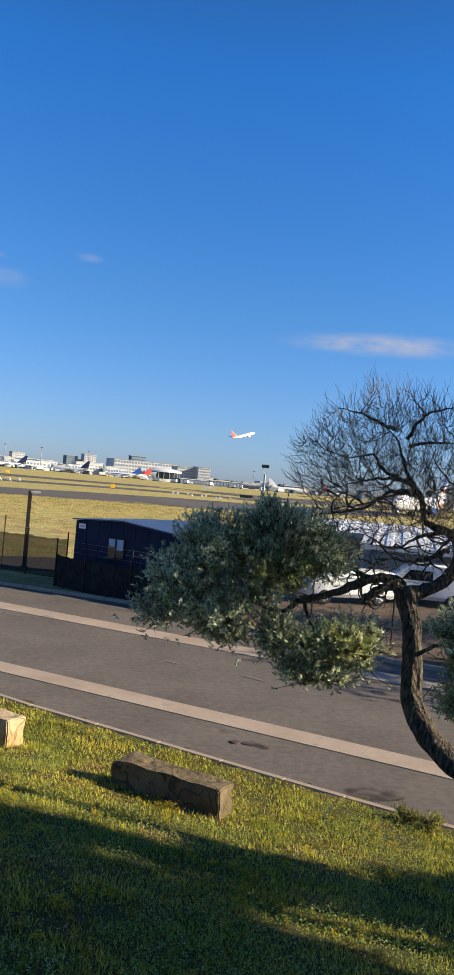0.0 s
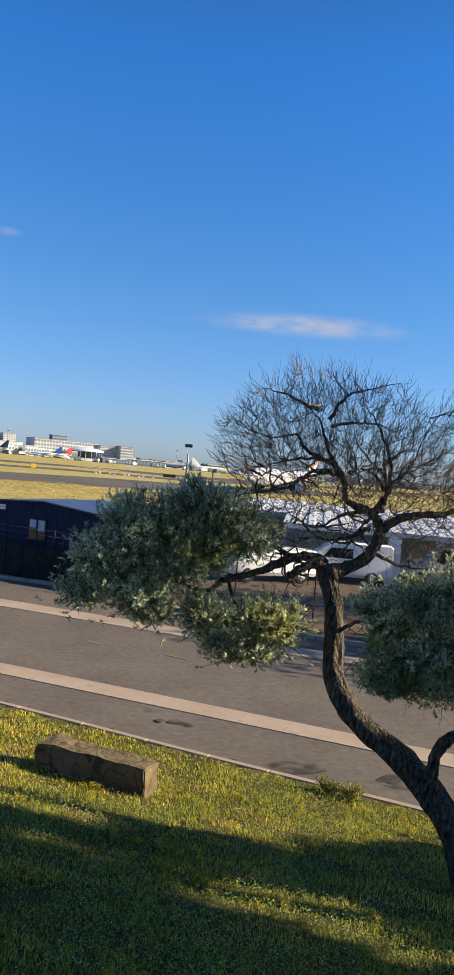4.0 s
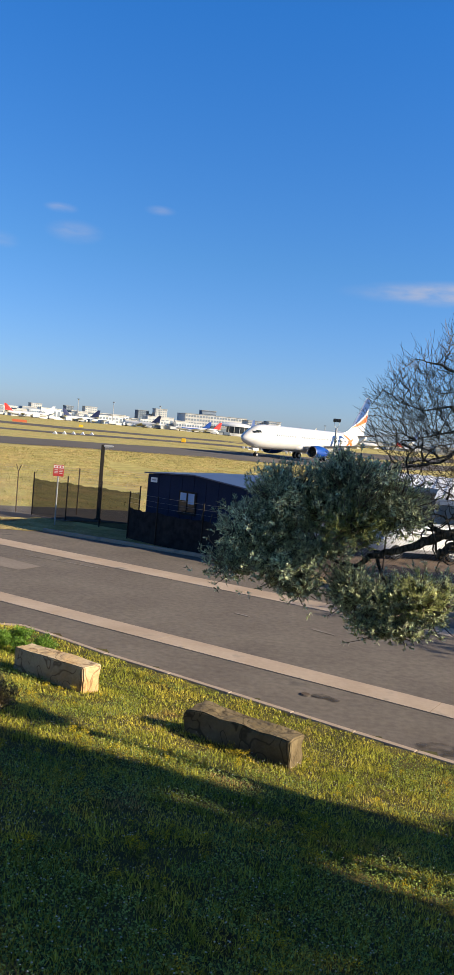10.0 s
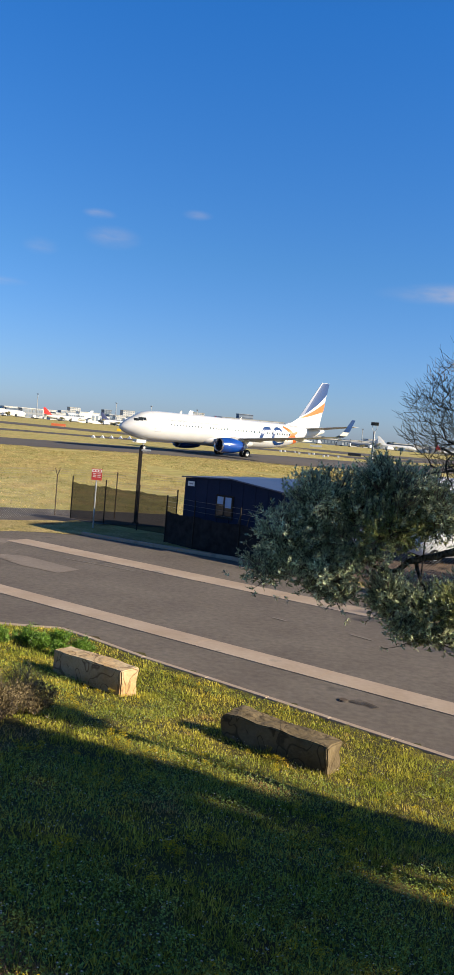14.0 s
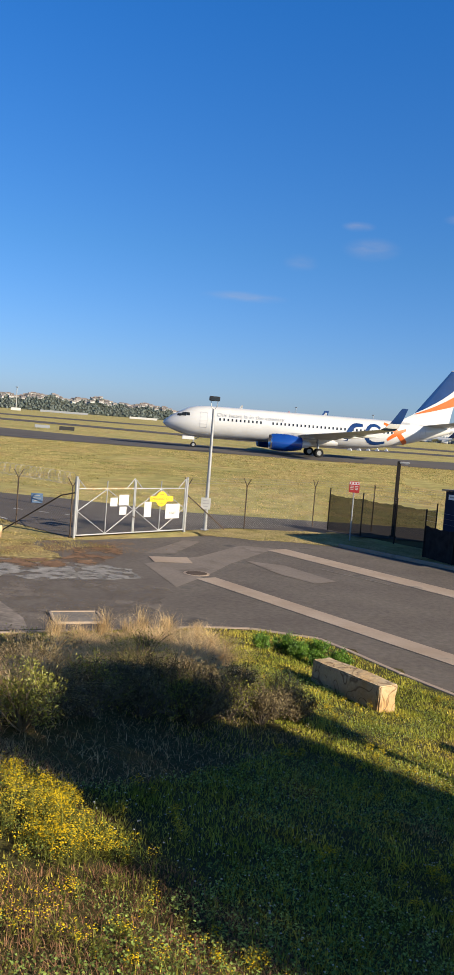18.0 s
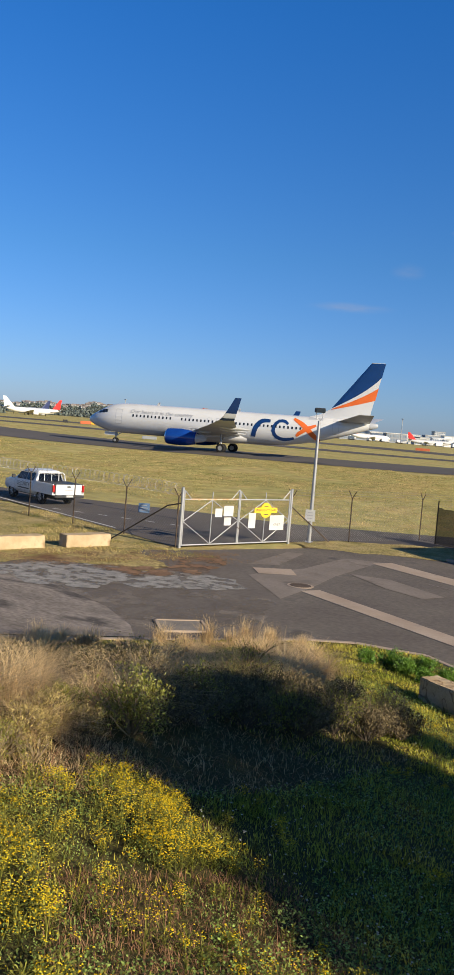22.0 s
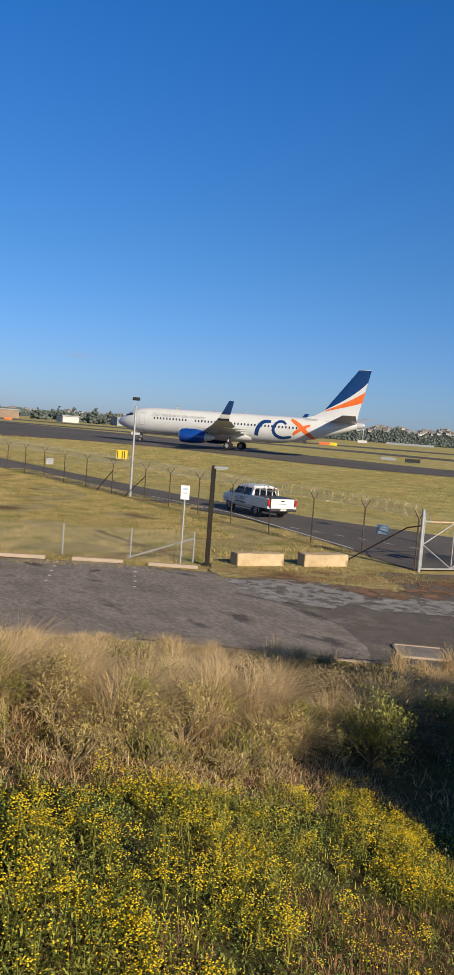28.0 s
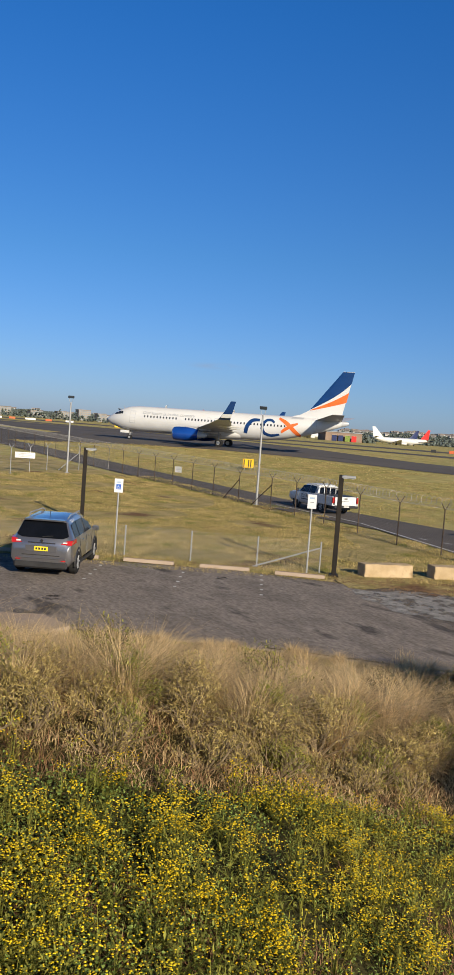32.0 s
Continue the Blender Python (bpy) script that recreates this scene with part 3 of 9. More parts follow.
dirt_patch([(-19.3, 16.9), (-18.2, 18.9), (-16.6, 19.6), (-15.2, 18.6), (-15.0, 17.0), (-16.2, 16.0), (-17.8, 16.3)], M_GRAVEL_THIN, "loose grey gravel at the edge of the car park", 0.038)
M_ASPHALT_WORN = material("worn_asphalt", (0.16, 0.136, 0.117), (0.25, 0.212, 0.18), 0.9, 0.92, bump=0.015, bump_scale=60, fine=0.6)
blotchy(M_ASPHALT_WORN, 0.7, 0.38, 0.66)
dirt_patch([(-19.4, 16.6), (-15.9, 16.4), (-13.6, 15.4), (-11.6, 14.1), (-10.4, 15.2), (-9.6, 17.4), (-11.0, 20.0), (-13.4, 19.2), (-15.2, 18.0), (-17.8, 18.2)], M_ASPHALT_WORN, "worn pale patches on the asphalt of the turning area", 0.0285)
dirt_patch([(-16.2, 31.0), (-15.0, 30.2), (-11.8, 31.8), (-9.9, 32.7), (-8.2, 32.3), (-7.0, 33.6), (-11.4, 37.2), (-14.6, 33.9)], M_VERGE, "straw-coloured verge beside the gate", 0.03)
poly_flat("verge", [(-9.8, 32.9), (-3.2, 30.3), (1.5, 26.64), (1.5, 30.25), (-2.4, 32.2), (-7, 36)], M_VERGE, 0.012, "weedy verge along the far kerb", "grass", step=1.5)


def flush(name, outline, mat, label, lift=0.036, category="road marking"):
    return poly_flat(name, outline, mat, lift, label, category, step=50)


def lane(a, b, w):
    """The outline of a straight strip from a to b."""
    dx, dy = b[0] - a[0], b[1] - a[1]
    n = math.hypot(dx, dy)
    ox, oy = -dy / n * w / 2, dx / n * w / 2
    return [(a[0] + ox, a[1] + oy), (a[0] - ox, a[1] - oy), (b[0] - ox, b[1] - oy), (b[0] + ox, b[1] + oy)]


# flush concrete strips, cast in bays with joints
def strip(a, b, w, bays):
    s = tagged(new("concrete_strip"), "flush pale concrete dish drain along the street", "drain", "strips of the street", "structure")
    for k in range(bays):
        p = [a[i] + (b[i] - a[i]) * (k + 0.0015) / bays for i in (0, 1)]
        q = [a[i] + (b[i] - a[i]) * (k + 0.9985) / bays for i in (0, 1)]
        o = lane(p, q, w)
        mb = Mesh().prism(o, 0.0, 0.034)
        part("bay", mb, M_CONCRETE, s)
    return s


strip((-10.75, 22.05), (14.0, 9.45), 0.72, 9)
strip((-11.4, 29.4), (12, 17.9), 1.0, 9)


def kerb(pts, w, h, name="kerb", n=None):
    """A kerb of upright stones along a line."""
    k = tagged(new(name), "low weathered concrete kerb", "kerb", "kerbs", "structure")
    for (x0, y0), (x1, y1) in zip(pts, pts[1:]):
        m = max(1, int(math.hypot(x1 - x0, y1 - y0) / 2.4))
        for j in range(m):
            a = (x0 + (x1 - x0) * (j + 0.0015) / m, y0 + (y1 - y0) * (j + 0.0015) / m)
            b = (x0 + (x1 - x0) * (j + 0.9985) / m, y0 + (y1 - y0) * (j + 0.9985) / m)
            mid, ang, ln = ((a[0] + b[0]) / 2, (a[1] + b[1]) / 2), math.atan2(b[1] - a[1], b[0] - a[0]), math.hypot(b[0] - a[0], b[1] - a[1])
            part("kerbstone", Mesh().box((0, 0, h / 2 - 0.05), (ln, w, h + 0.1), bevel=0.015), M_CONCRETE, k, m=pose(*mid, 0, 0, 0, math.degrees(ang)))
    return k


kerb([(-15.6, 8.1), (-13.75, 10.4), (-11.35, 12.7), (-9.45, 14.8), (-7.95, 16.45), (-7.1, 17.05), (-5.55, 17.3), (-4.72, 16.8), (-3.33, 15.85), (-1.92, 15.02), (-0.72, 14.3), (0.38, 13.63), (1.38, 13.03), (2.28, 12.5), (3.33, 11.9), (4.53, 11.2), (12, 7.0)], 0.14, 0.12)
kerb([(-9.9, 32.7), (-3.3, 30.2), (5.3, 23.5), (14, 20)], 0.16, 0.13)


def cover(x, y, r, label):
    t = thing("manhole_cover", pose(x, y, 0.02), label, "manhole cover", "covers in the street")
    ring = [(math.cos(a) * r, math.sin(a) * r) for a in np.linspace(0, 2 * math.pi, 24, endpoint=False)]
    part("ring", Mesh().prism([(p * 1.25, q * 1.25) for p, q in ring], 0, 0.014), M_CONCRETE if r > 0.3 else M_TARMAC, t)
    part("lid", Mesh().prism(ring, 0.002, 0.024), M_RUST, t, "dark cast-iron lid")
    return t


cover(0.62, 14.95, 0.08, "small dark iron cover in the asphalt")
cover(-11.3, 22.5, 0.33, "round iron manhole cover set in concrete")
# patches of newer concrete and asphalt by the gate
M_PATCH = material("patch_concrete", (0.185, 0.155, 0.13), (0.229, 0.192, 0.163), 0.8, 0.9, fine=0.25, spot=(0.141, 0.118, 0.0999), spot_scale=0.9, spot_at=0.58)
flush("road_patch", [(-13.3, 22.7), (-10.75, 20.2), (-10.9, 22.4), (-11.3, 25.0), (-11.5, 29.6), (-12.8, 29.1), (-12.7, 25.5)], M_PATCH, "grey concrete crossing slab laid in the asphalt", 0.026, "road")
flush("road_patch", [(-14.4, 24.5), (-13.6, 25.3), (-14.3, 28.6), (-14.9, 28.4)], M_PATCH, "narrow concrete trench patch beside the gate", 0.03, "road")
flush("road_patch", [(-11.2, 26.0), (-9.8, 26.2), (-7.5, 24.8), (-7.9, 23.9), (-9.3, 24.5)], M_PATCH, "lighter trench patch in the asphalt", 0.03, "road")
flush("road_patch", [(-13.9, 24.0), (-13.2, 23.2), (-12.2, 24.0), (-12.9, 24.9)], M_CONCRETE, "broken concrete corner", 0.034, "road")
for a, b in (((-1.16, 21.16), (-0.74, 20.9)), ((0.86, 20.25), (1.4, 19.85)), ((-8.6, 26.6), (-5.9, 25.6))):
    flush("lane_line", lane(a, b, 0.05), M_FADED, "thin worn white line on the asphalt", 0.034)


# ---- stone and cast blocks ----
def rough_block(name, m, size, mat, label, category, group, seed, amount):
    """A block with worn edges and uneven faces."""
    bm = bmesh.new()
    bmesh.ops.create_cube(bm, size=1)
    bmesh.ops.scale(bm, vec=size, verts=bm.verts)
    bmesh.ops.bevel(bm, geom=bm.edges[:], offset=0.018, segments=2, affect="EDGES")
    bmesh.ops.subdivide_edges(bm, edges=[e for e in bm.edges if e.calc_length() > 0.25], cuts=11, use_grid_fill=True)
    for v in bm.verts:
        p = v.co * 2.6 + Vector((seed * 7, 0, 0))
        v.co += Vector((noise.noise(p), noise.noise(p + Vector((9, 0, 0))), noise.noise(p + Vector((0, 9, 0))))) * amount
        # chipped arrises and cleft faces
        q = v.co * 7.0 + Vector((seed * 3, 5, 1))
        v.co += v.co.normalized() * amount * (0.5 * noise.noise(q) - 0.9 * max(0.0, noise.noise(q * 0.45) - 0.25))
        v.co.z += size[2] / 2
    me = bpy.data.meshes.new(name)
    bm.to_mesh(me)
    bm.free()
    me.polygons.foreach_set("use_smooth", [True] * len(me.polygons))
    me.set_sharp_from_angle(angle=radians(40))
    me.materials.append(mat)
    ob = new(name, me)
    ob.matrix_basis = m
    return tagged(ob, label, category, group)


def on_lawn(x, y):
    return float(mound(x, y))


rough_block("stone_bench", pose(-0.34, 11.0, 0.37, 0, 0, -31), (1.7, 0.42, 0.44), M_SAND_DARK, "long rough-hewn dark sandstone block used as a seat in the grass", "stone seat", "sandstone seats", 1, 0.055)
rough_block("stone_bench", pose(-3.52, 12.92, 0.38, 0, 0, -28.6), (1.56, 0.41, 0.47), M_BANDED, "pale banded sandstone block used as a seat on the lawn", "stone seat", "sandstone seats", 2, 0.02)
for x, y in ((-20.62, 19.75), (-19.75, 22.2)):
    rough_block("barrier_block", pose(x - 0.25, y + 0.1, 0.0, 0, 0, 74), (1.84, 0.55, 0.47), M_BLOCKCON, "long sand-coloured concrete block barring the verge", "barrier block", "barrier blocks", 3 + y, 0.03)


# edge line and dashes of the service road
for a, b in (((-43.4, 31.45), (-34.6, 30.85)), ((-34.5, 30.82), (-22.7, 27.2))):
    flush("edge_line", lane(a, b, 0.12), M_WHITE_LINE, "thin white edge line of the service road", 0.034)
for k in range(6):
    x = -28.9 + 1.32 * k
    flush("dash", lane((x, 29.72 + 0.19 * k), (x + 0.55, 29.75 + 0.19 * k), 0.1), M_WHITE_LINE, "short white dash on the service road", 0.034)

# pale concrete pad at the kerb and an oil stain in the car park
pad = tagged(new("concrete_pad"), "pale concrete pad set into the bank by the kerb", "pavement", kind="structure")
part("slab", Mesh().prism([(-18.6, 3.6), (-17.35, 6.3), (-16.2, 6.5), (-15.5, 4.8), (-16.6, 2.4)], 0.05, 0.33), M_CONCRETE, pad)
M_STAIN = material("oil_stain", (0.05, 0.044, 0.04), (0.07, 0.06, 0.054), 2.0, 0.8, fine=0.3)


blotchy(M_STAIN, 3.2, 0.42, 0.66)
for x, y, r in ((-20.2, 7.5, 0.34), (-21.5, 13.6, 0.3), (2.75, 12.95, 0.55), (4.3, 12.5, 0.5), (0.75, 14.75, 0.2)):
    dirt_patch([(x + math.cos(a) * r, y + math.sin(a) * r * 0.7) for a in np.linspace(0, 2 * math.pi, 14, endpoint=False)], M_STAIN, "dark oily stain on the asphalt", 0.034)

dirt_patch([(-22.0, 18.1), (-19.4, 16.9), (-18.9, 18.7), (-16.9, 20.0), (-15.4, 20.2), (-15.6, 21.6), (-17.6, 22.6), (-19.4, 24.4), (-21.2, 21.0)], M_VERGE, "dry grass round the barrier blocks", 0.0385)


# ---- the airliner ----
def ring(b, zc, hw, hh, n=28, low=1.0):
    """A cross-section of the fuselage, b metres behind the nose."""
    r = []
    for k in range(n):
        a = 2 * math.pi * k / n
        c, s = math.cos(a), math.sin(a)
        r.append((-b, hw * c, zc + hh * s * (low if s < 0 else 1.0)))
    return r


HULL = ((0.0, 2.92, 0.04, 0.04), (0.12, 2.93, 0.26, 0.26), (0.4, 2.95, 0.52, 0.5), (0.9, 3.0, 0.84, 0.82), (1.6, 3.08, 1.16, 1.13), (2.3, 3.16, 1.40, 1.44), (3.1, 3.27, 1.60, 1.74), (4.2, 3.34, 1.76, 1.93),
        (5.6, 3.38, 1.86, 2.0), (7.5, 3.38, 1.88, 2.01), (12, 3.38, 1.88, 2.01), (18, 3.38, 1.88, 2.01), (24.5, 3.38, 1.88, 2.01), (27, 3.46, 1.86, 1.93), (29.5, 3.66, 1.74, 1.72), (32, 3.95, 1.46, 1.42),
        (34.3, 4.25, 1.10, 1.08), (36.2, 4.5, 0.72, 0.75), (37.5, 4.68, 0.42, 0.46), (38.1, 4.76, 0.2, 0.24))


def hull_at(b):
    bs = [h[0] for h in HULL]
    return [float(np.interp(b, bs, [h[k] for h in HULL])) for k in (1, 2, 3)]


def hull_side(b, z, side, out=0.012):
    """The place on the hull's skin at height z."""
    zc, hw, hh = hull_at(b)
    s = max(-0.999, min(0.999, (z - zc) / hh))
    return (-b, side * (hw * math.sqrt(1 - s * s) + out), z)


def skin_patch(outline_rows, side, out=0.012):
    """A thin patch that follows the hull: rows of (b, z)."""
    rows = [[hull_side(b, z, side, out) for b, z in row] for row in outline_rows]
    mb = Mesh()
    n = len(rows[0])
    mb.v = [p for r in rows for p in r]
    mb.f = [(i * n + k, i * n + k + 1, (i + 1) * n + k + 1, (i + 1) * n + k) for i in range(len(rows) - 1) for k in range(n - 1)]
    return mb


def skin_box(b0, b1, z0, z1, side, out=0.012, slant=0.0):
    return skin_patch([[(b0 + (b1 - b0) * i / 3 + slant * (z - z0), z) for i in range(4)] for z in np.linspace(z0, z1, 5)], side, out)


def skin_stroke(pts, width, side, out=0.02):
    """A brush stroke along points (b, z, relative width)."""
    pts = [Vector(p) for p in pts]
    rows = []
    for i, p in enumerate(pts):
        d = (pts[min(i + 1, len(pts) - 1)] - pts[max(i - 1, 0)])
        n = Vector((-d.y, d.x)).normalized() * width * p.z / 2
        rows.append([(p.x + n.x * k, p.y + n.y * k) for k in (-1, -0.33, 0.33, 1)])
    return skin_patch(rows, side, out)


def curve_pts(keys, n=14):
    """Points on a smooth line through keys."""
    keys = np.array(keys, float)
    t, q = np.linspace(0, len(keys) - 1, n), []
    for u in t:
        i = min(int(u), len(keys) - 2)
        f = u - i
        p0, p1, p2, p3 = keys[max(i - 1, 0)], keys[i], keys[i + 1], keys[min(i + 2, len(keys) - 1)]
        q.append(tuple(0.5 * (2 * p1 + (p2 - p0) * f + (2 * p0 - 5 * p1 + 4 * p2 - p3) * f * f + (3 * p1 - p0 - 3 * p2 + p3) * f ** 3)))
    return q


def foil(le, te, y, z, thick, n=10):
    """A wing section between the leading and trailing edge (metres behind the nose)."""
    c, pts = te - le, []
    for k in range(n):
        a = 2 * math.pi * k / n
        u = 0.5 - 0.5 * math.cos(a)
        t = thick * c * (math.sqrt(max(u, 0)) * 1.4 - 0.4 * u - u * u) * (1 if a < math.pi else -0.7)
        pts.append((-(le + c * u), y, z + t))
    return pts


def wheel(r, w, mat_t, parent, at, name="wheel"):
    x, y, z = at
    prof = [(0.55 * r, w / 2), (0.9 * r, w / 2), (r, w * 0.32), (r, -w * 0.32), (0.9 * r, -w / 2), (0.55 * r, -w / 2)]
    n, mb = 20, Mesh()
    mb.loft([[(x + math.cos(2 * math.pi * k / n) * q, y + o, z + math.sin(2 * math.pi * k / n) * q) for k in range(n)] for q, o in prof], cap=False)
    tyre = part("tyre", mb, mat_t, parent, smooth=True)
    rim = Mesh().loft([[(x + math.cos(2 * math.pi * k / n) * q, y + o, z + math.sin(2 * math.pi * k / n) * q) for k in range(n)] for q, o in ((0.55 * r, w * 0.42), (0.2 * r, w * 0.3), (0.2 * r, -w * 0.3), (0.55 * r, -w * 0.42))])
    part("rim", rim, M_GALV, parent, smooth=True)
    return tyre


def text_part(body, size, mat, parent, m, name="lettering"):
    """Raised writing with the built-in font."""
    cu = bpy.data.curves.new(name, "FONT")
    cu.body, cu.size, cu.align_x, cu.align_y, cu.resolution_u = body, size, "CENTER", "CENTER", 2
    cu.materials.append(mat)
    ob = new(name, cu)
    ob.parent = parent
    ob.matrix_basis = m
    return ob


def airliner():
    jet = thing("airliner", pose(0, 0, 0), "white twin-engined airliner with blue engines and striped tail, taxiing", "airliner")
    hull = part("fuselage", Mesh().loft([ring(*h) for h in HULL]), M_JETWHITE, jet, smooth=True)
    for side in (1, -1):
        s = "port" if side > 0 else "starboard"
        # flight-deck windows
        for b0, b1, z0, z1, sl in ((1.62, 2.15, 3.86, 4.18, 0.45), (2.22, 2.75, 3.92, 4.36, 0.2), (2.82, 3.2, 3.98, 4.36, 0.0)):
            part("cockpit_window", skin_box(b0, b1, z0, z1, side, 0.015, sl), M_GLASS, hull)
        wm = None
        for k in range(44):
            b = 7.0 + k * 0.508 * 1.02
            if k in (11, 12):
                continue
            if wm is None:
                wm = skin_box(-0.105 + b, 0.105 + b, 3.64, 3.95, side, 0.014).mesh("window", M_GLASS)
                b_first = b
            zc, hw, hh = hull_at(b)
            if b > 24.5:
                part("window", skin_box(b - 0.105, b + 0.105, 3.64, 3.95, side, 0.014), M_GLASS, hull)
            else:
                part("window", wm, M_GLASS, hull, m=pose(b_first - b, 0, 0))
        # doors as outlines
        for b0, b1, z0, z1 in ((4.5, 5.38, 2.65, 4.5), (33.2, 33.95, 3.4, 5.05)):
            d = part("door", skin_box(b0, b1, z0, z1, side, 0.008), M_JETWHITE, hull)
            for e in ((b0 - 0.03, b0 + 0.02, z0, z1), (b1 - 0.02, b1 + 0.03, z0, z1), (b0, b1, z1 - 0.03, z1 + 0.03), (b0, b1, z0 - 0.03, z0 + 0.03)):
                part("door_seam", skin_box(*e, side, 0.016), M_JETGREY, d)
        for b0 in (17.2, 18.35):
            d = part("overwing_exit", skin_box(b0, b0 + 0.55, 3.35, 4.25, side, 0.006), M_JETWHITE, hull)
            for e in ((b0 - 0.02, b0 + 0.02, 3.35, 4.25), (b0 + 0.53, b0 + 0.57, 3.35, 4.25), (b0, b0 + 0.55, 4.22, 4.27)):
                part("door_seam", skin_box(*e, side, 0.01), M_JETGREY, d)
        part("registration_bar", skin_box(30.1, 31.9, 5.0, 5.28, side, 0.014), M_JETGREY, hull)
        # emblem: two blue strokes and two crossed orange ones
        for keys, wid, mat in ((((23.3, 2.35, 1), (23.6, 3.5, 1.1), (24.3, 4.35, 1.0), (25.4, 4.45, 0.7)), 0.55, M_TAILBLUE),
                               (((27.7, 4.2, 0.7), (27.2, 4.55, 0.9), (26.4, 4.45, 1), (25.85, 3.5, 1.1), (26.2, 2.6, 1.1), (27.2, 2.25, 1.0), (28.5, 2.5, 0.7)), 0.42, M_TAILBLUE),
                               (((28.3, 4.95, 0.6), (29.6, 4.2, 1.2), (31.0, 2.9, 1.2), (31.6, 2.45, 0.8)), 0.5, M_JETORANGE),
                               (((31.2, 4.3, 0.6), (30.2, 3.85, 1.1), (29.2, 3.2, 1.0), (28.8, 2.8, 0.6)), 0.45, M_JETORANGE)):
            part("emblem_stroke", skin_stroke(curve_pts(keys), wid, side), mat, hull)
        # wing with flap fairings and winglet
        secs = [foil(13.6, 21.8, 0.6 * side, 2.15, 0.07), foil(14.9, 21.6, 2.0 * side, 2.3, 0.07), foil(17.1, 22.2, 5.6 * side, 2.72, 0.06), foil(20.6, 23.7, 12 * side, 3.42, 0.055), foil(23.0, 24.7, 16.7 * side, 3.95, 0.05)]
        wing = part("wing", Mesh().loft(secs), M_JETGREY, jet, smooth=True)
        tipw = [foil(23.0, 24.7, 16.7 * side, 3.95, 0.05), foil(23.5, 24.9, 17.2 * side, 4.3, 0.05), foil(24.1, 25.2, 17.5 * side, 5.1, 0.05), foil(24.9, 25.6, 17.8 * side, 6.4, 0.05)]
        wl = part("winglet", Mesh().loft(tipw), M_TAILBLUE, wing, "blue winglet", smooth=True)
        part("winglet_band", Mesh().loft([foil(23.58, 24.95, 17.24 * side, 4.38, 0.075), foil(23.85, 25.05, 17.36 * side, 4.72, 0.075)]), M_JETWHITE, wl)
        part("winglet_band", Mesh().loft([foil(23.45, 24.9, 17.16 * side, 4.22, 0.07), foil(23.58, 24.95, 17.24 * side, 4.38, 0.072)]), M_JETWHITE, wl)
        for yy, b0 in ((3.9, 19.2), (7.6, 20.2), (10.6, 21.4)):
            part("flap_fairing", Mesh().loft([[(-b, side * yy + math.cos(a) * r, 2.25 + yy * 0.088 + math.sin(a) * r - (b - b0) * 0.03) for a in np.linspace(0, 2 * math.pi, 8, endpoint=False)]
                                              for b, r in ((b0, 0.05), (b0 + 0.9, 0.24), (b0 + 2.2, 0.22), (b0 + 3.7, 0.03))]), M_WHITE_DIRTY, wing, smooth=True)
        # engine
        prof = ((13.0, 0.86), (12.95, 0.94), (13.1, 1.03), (13.8, 1.11), (14.9, 1.12), (15.9, 1.02), (16.9, 0.82))
        n = 26
        def ring_e(b, r):
            return [(-b, side * 4.83 + math.cos(2 * math.pi * k / n) * r * 1.03, 1.52 + math.sin(2 * math.pi * k / n) * r * (0.9 if math.sin(2 * math.pi * k / n) < 0 else 1.0)) for k in range(n)]
        nac = part("engine", Mesh().loft([ring_e(*p) for p in prof[2:]], cap=False), M_JETBLUE, jet, "glossy deep blue engine cowling", smooth=True)
        part("intake_lip", Mesh().loft([ring_e(13.45, 0.80), ring_e(13.05, 0.85), ring_e(12.93, 0.93), ring_e(13.12, 1.035)], cap=False), M_LIP, nac, smooth=True)
        part("fan", Mesh().loft([ring_e(13.6, 0.82), ring_e(13.62, 0.2), ring_e(13.2, 0.04)]), M_BLACK, nac, smooth=True)
        part("exhaust", Mesh().loft([ring_e(16.7, 0.79), ring_e(17.0, 0.55), ring_e(17.8, 0.42), ring_e(18.2, 0.12)]), M_JETGREY, nac, smooth=True)
        part("pylon", Mesh().loft([foil(14.2, 18.6, side * 4.75, 2.3, 0.04), foil(14.8, 19.0, side * 4.75, 2.75, 0.04)]), M_JETWHITE, nac)
        # tailplane
        part("tailplane", Mesh().loft([foil(33.6, 37.6, 0.5 * side, 5.0, 0.05), foil(37.0, 38.7, 7.1 * side, 5.85, 0.05)]), M_JETGREY, jet, smooth=True)
        # main gear
        gear = part("main_gear", Mesh().tube([(-19.55, side * 2.86, 0.6), (-19.4, side * 2.8, 2.3)], 0.13, 10).tube([(-19.5, side * 2.8, 1.4), (-19.5, side * 1.2, 2.2)], 0.07, 8).tube([(-19.6, side * 2.4, 0.56), (-19.6, side * 3.3, 0.56)], 0.09, 8), M_GALV, jet)
        for o in (-0.43, 0.43):
            wheel(0.56, 0.4, M_BLACK, gear, (-19.6, side * 2.86 + o, 0.56))
    # belly fairing
    part("belly_fairing", Mesh().loft([ring(12.4, 2.2, 0.4, 0.5), ring(13.6, 2.15, 1.5, 0.85), ring(16, 2.1, 1.95, 0.95), ring(20, 2.1, 1.95, 0.95), ring(22.4, 2.2, 1.4, 0.8), ring(24, 2.3, 0.4, 0.5)]), M_JETWHITE, jet, smooth=True)
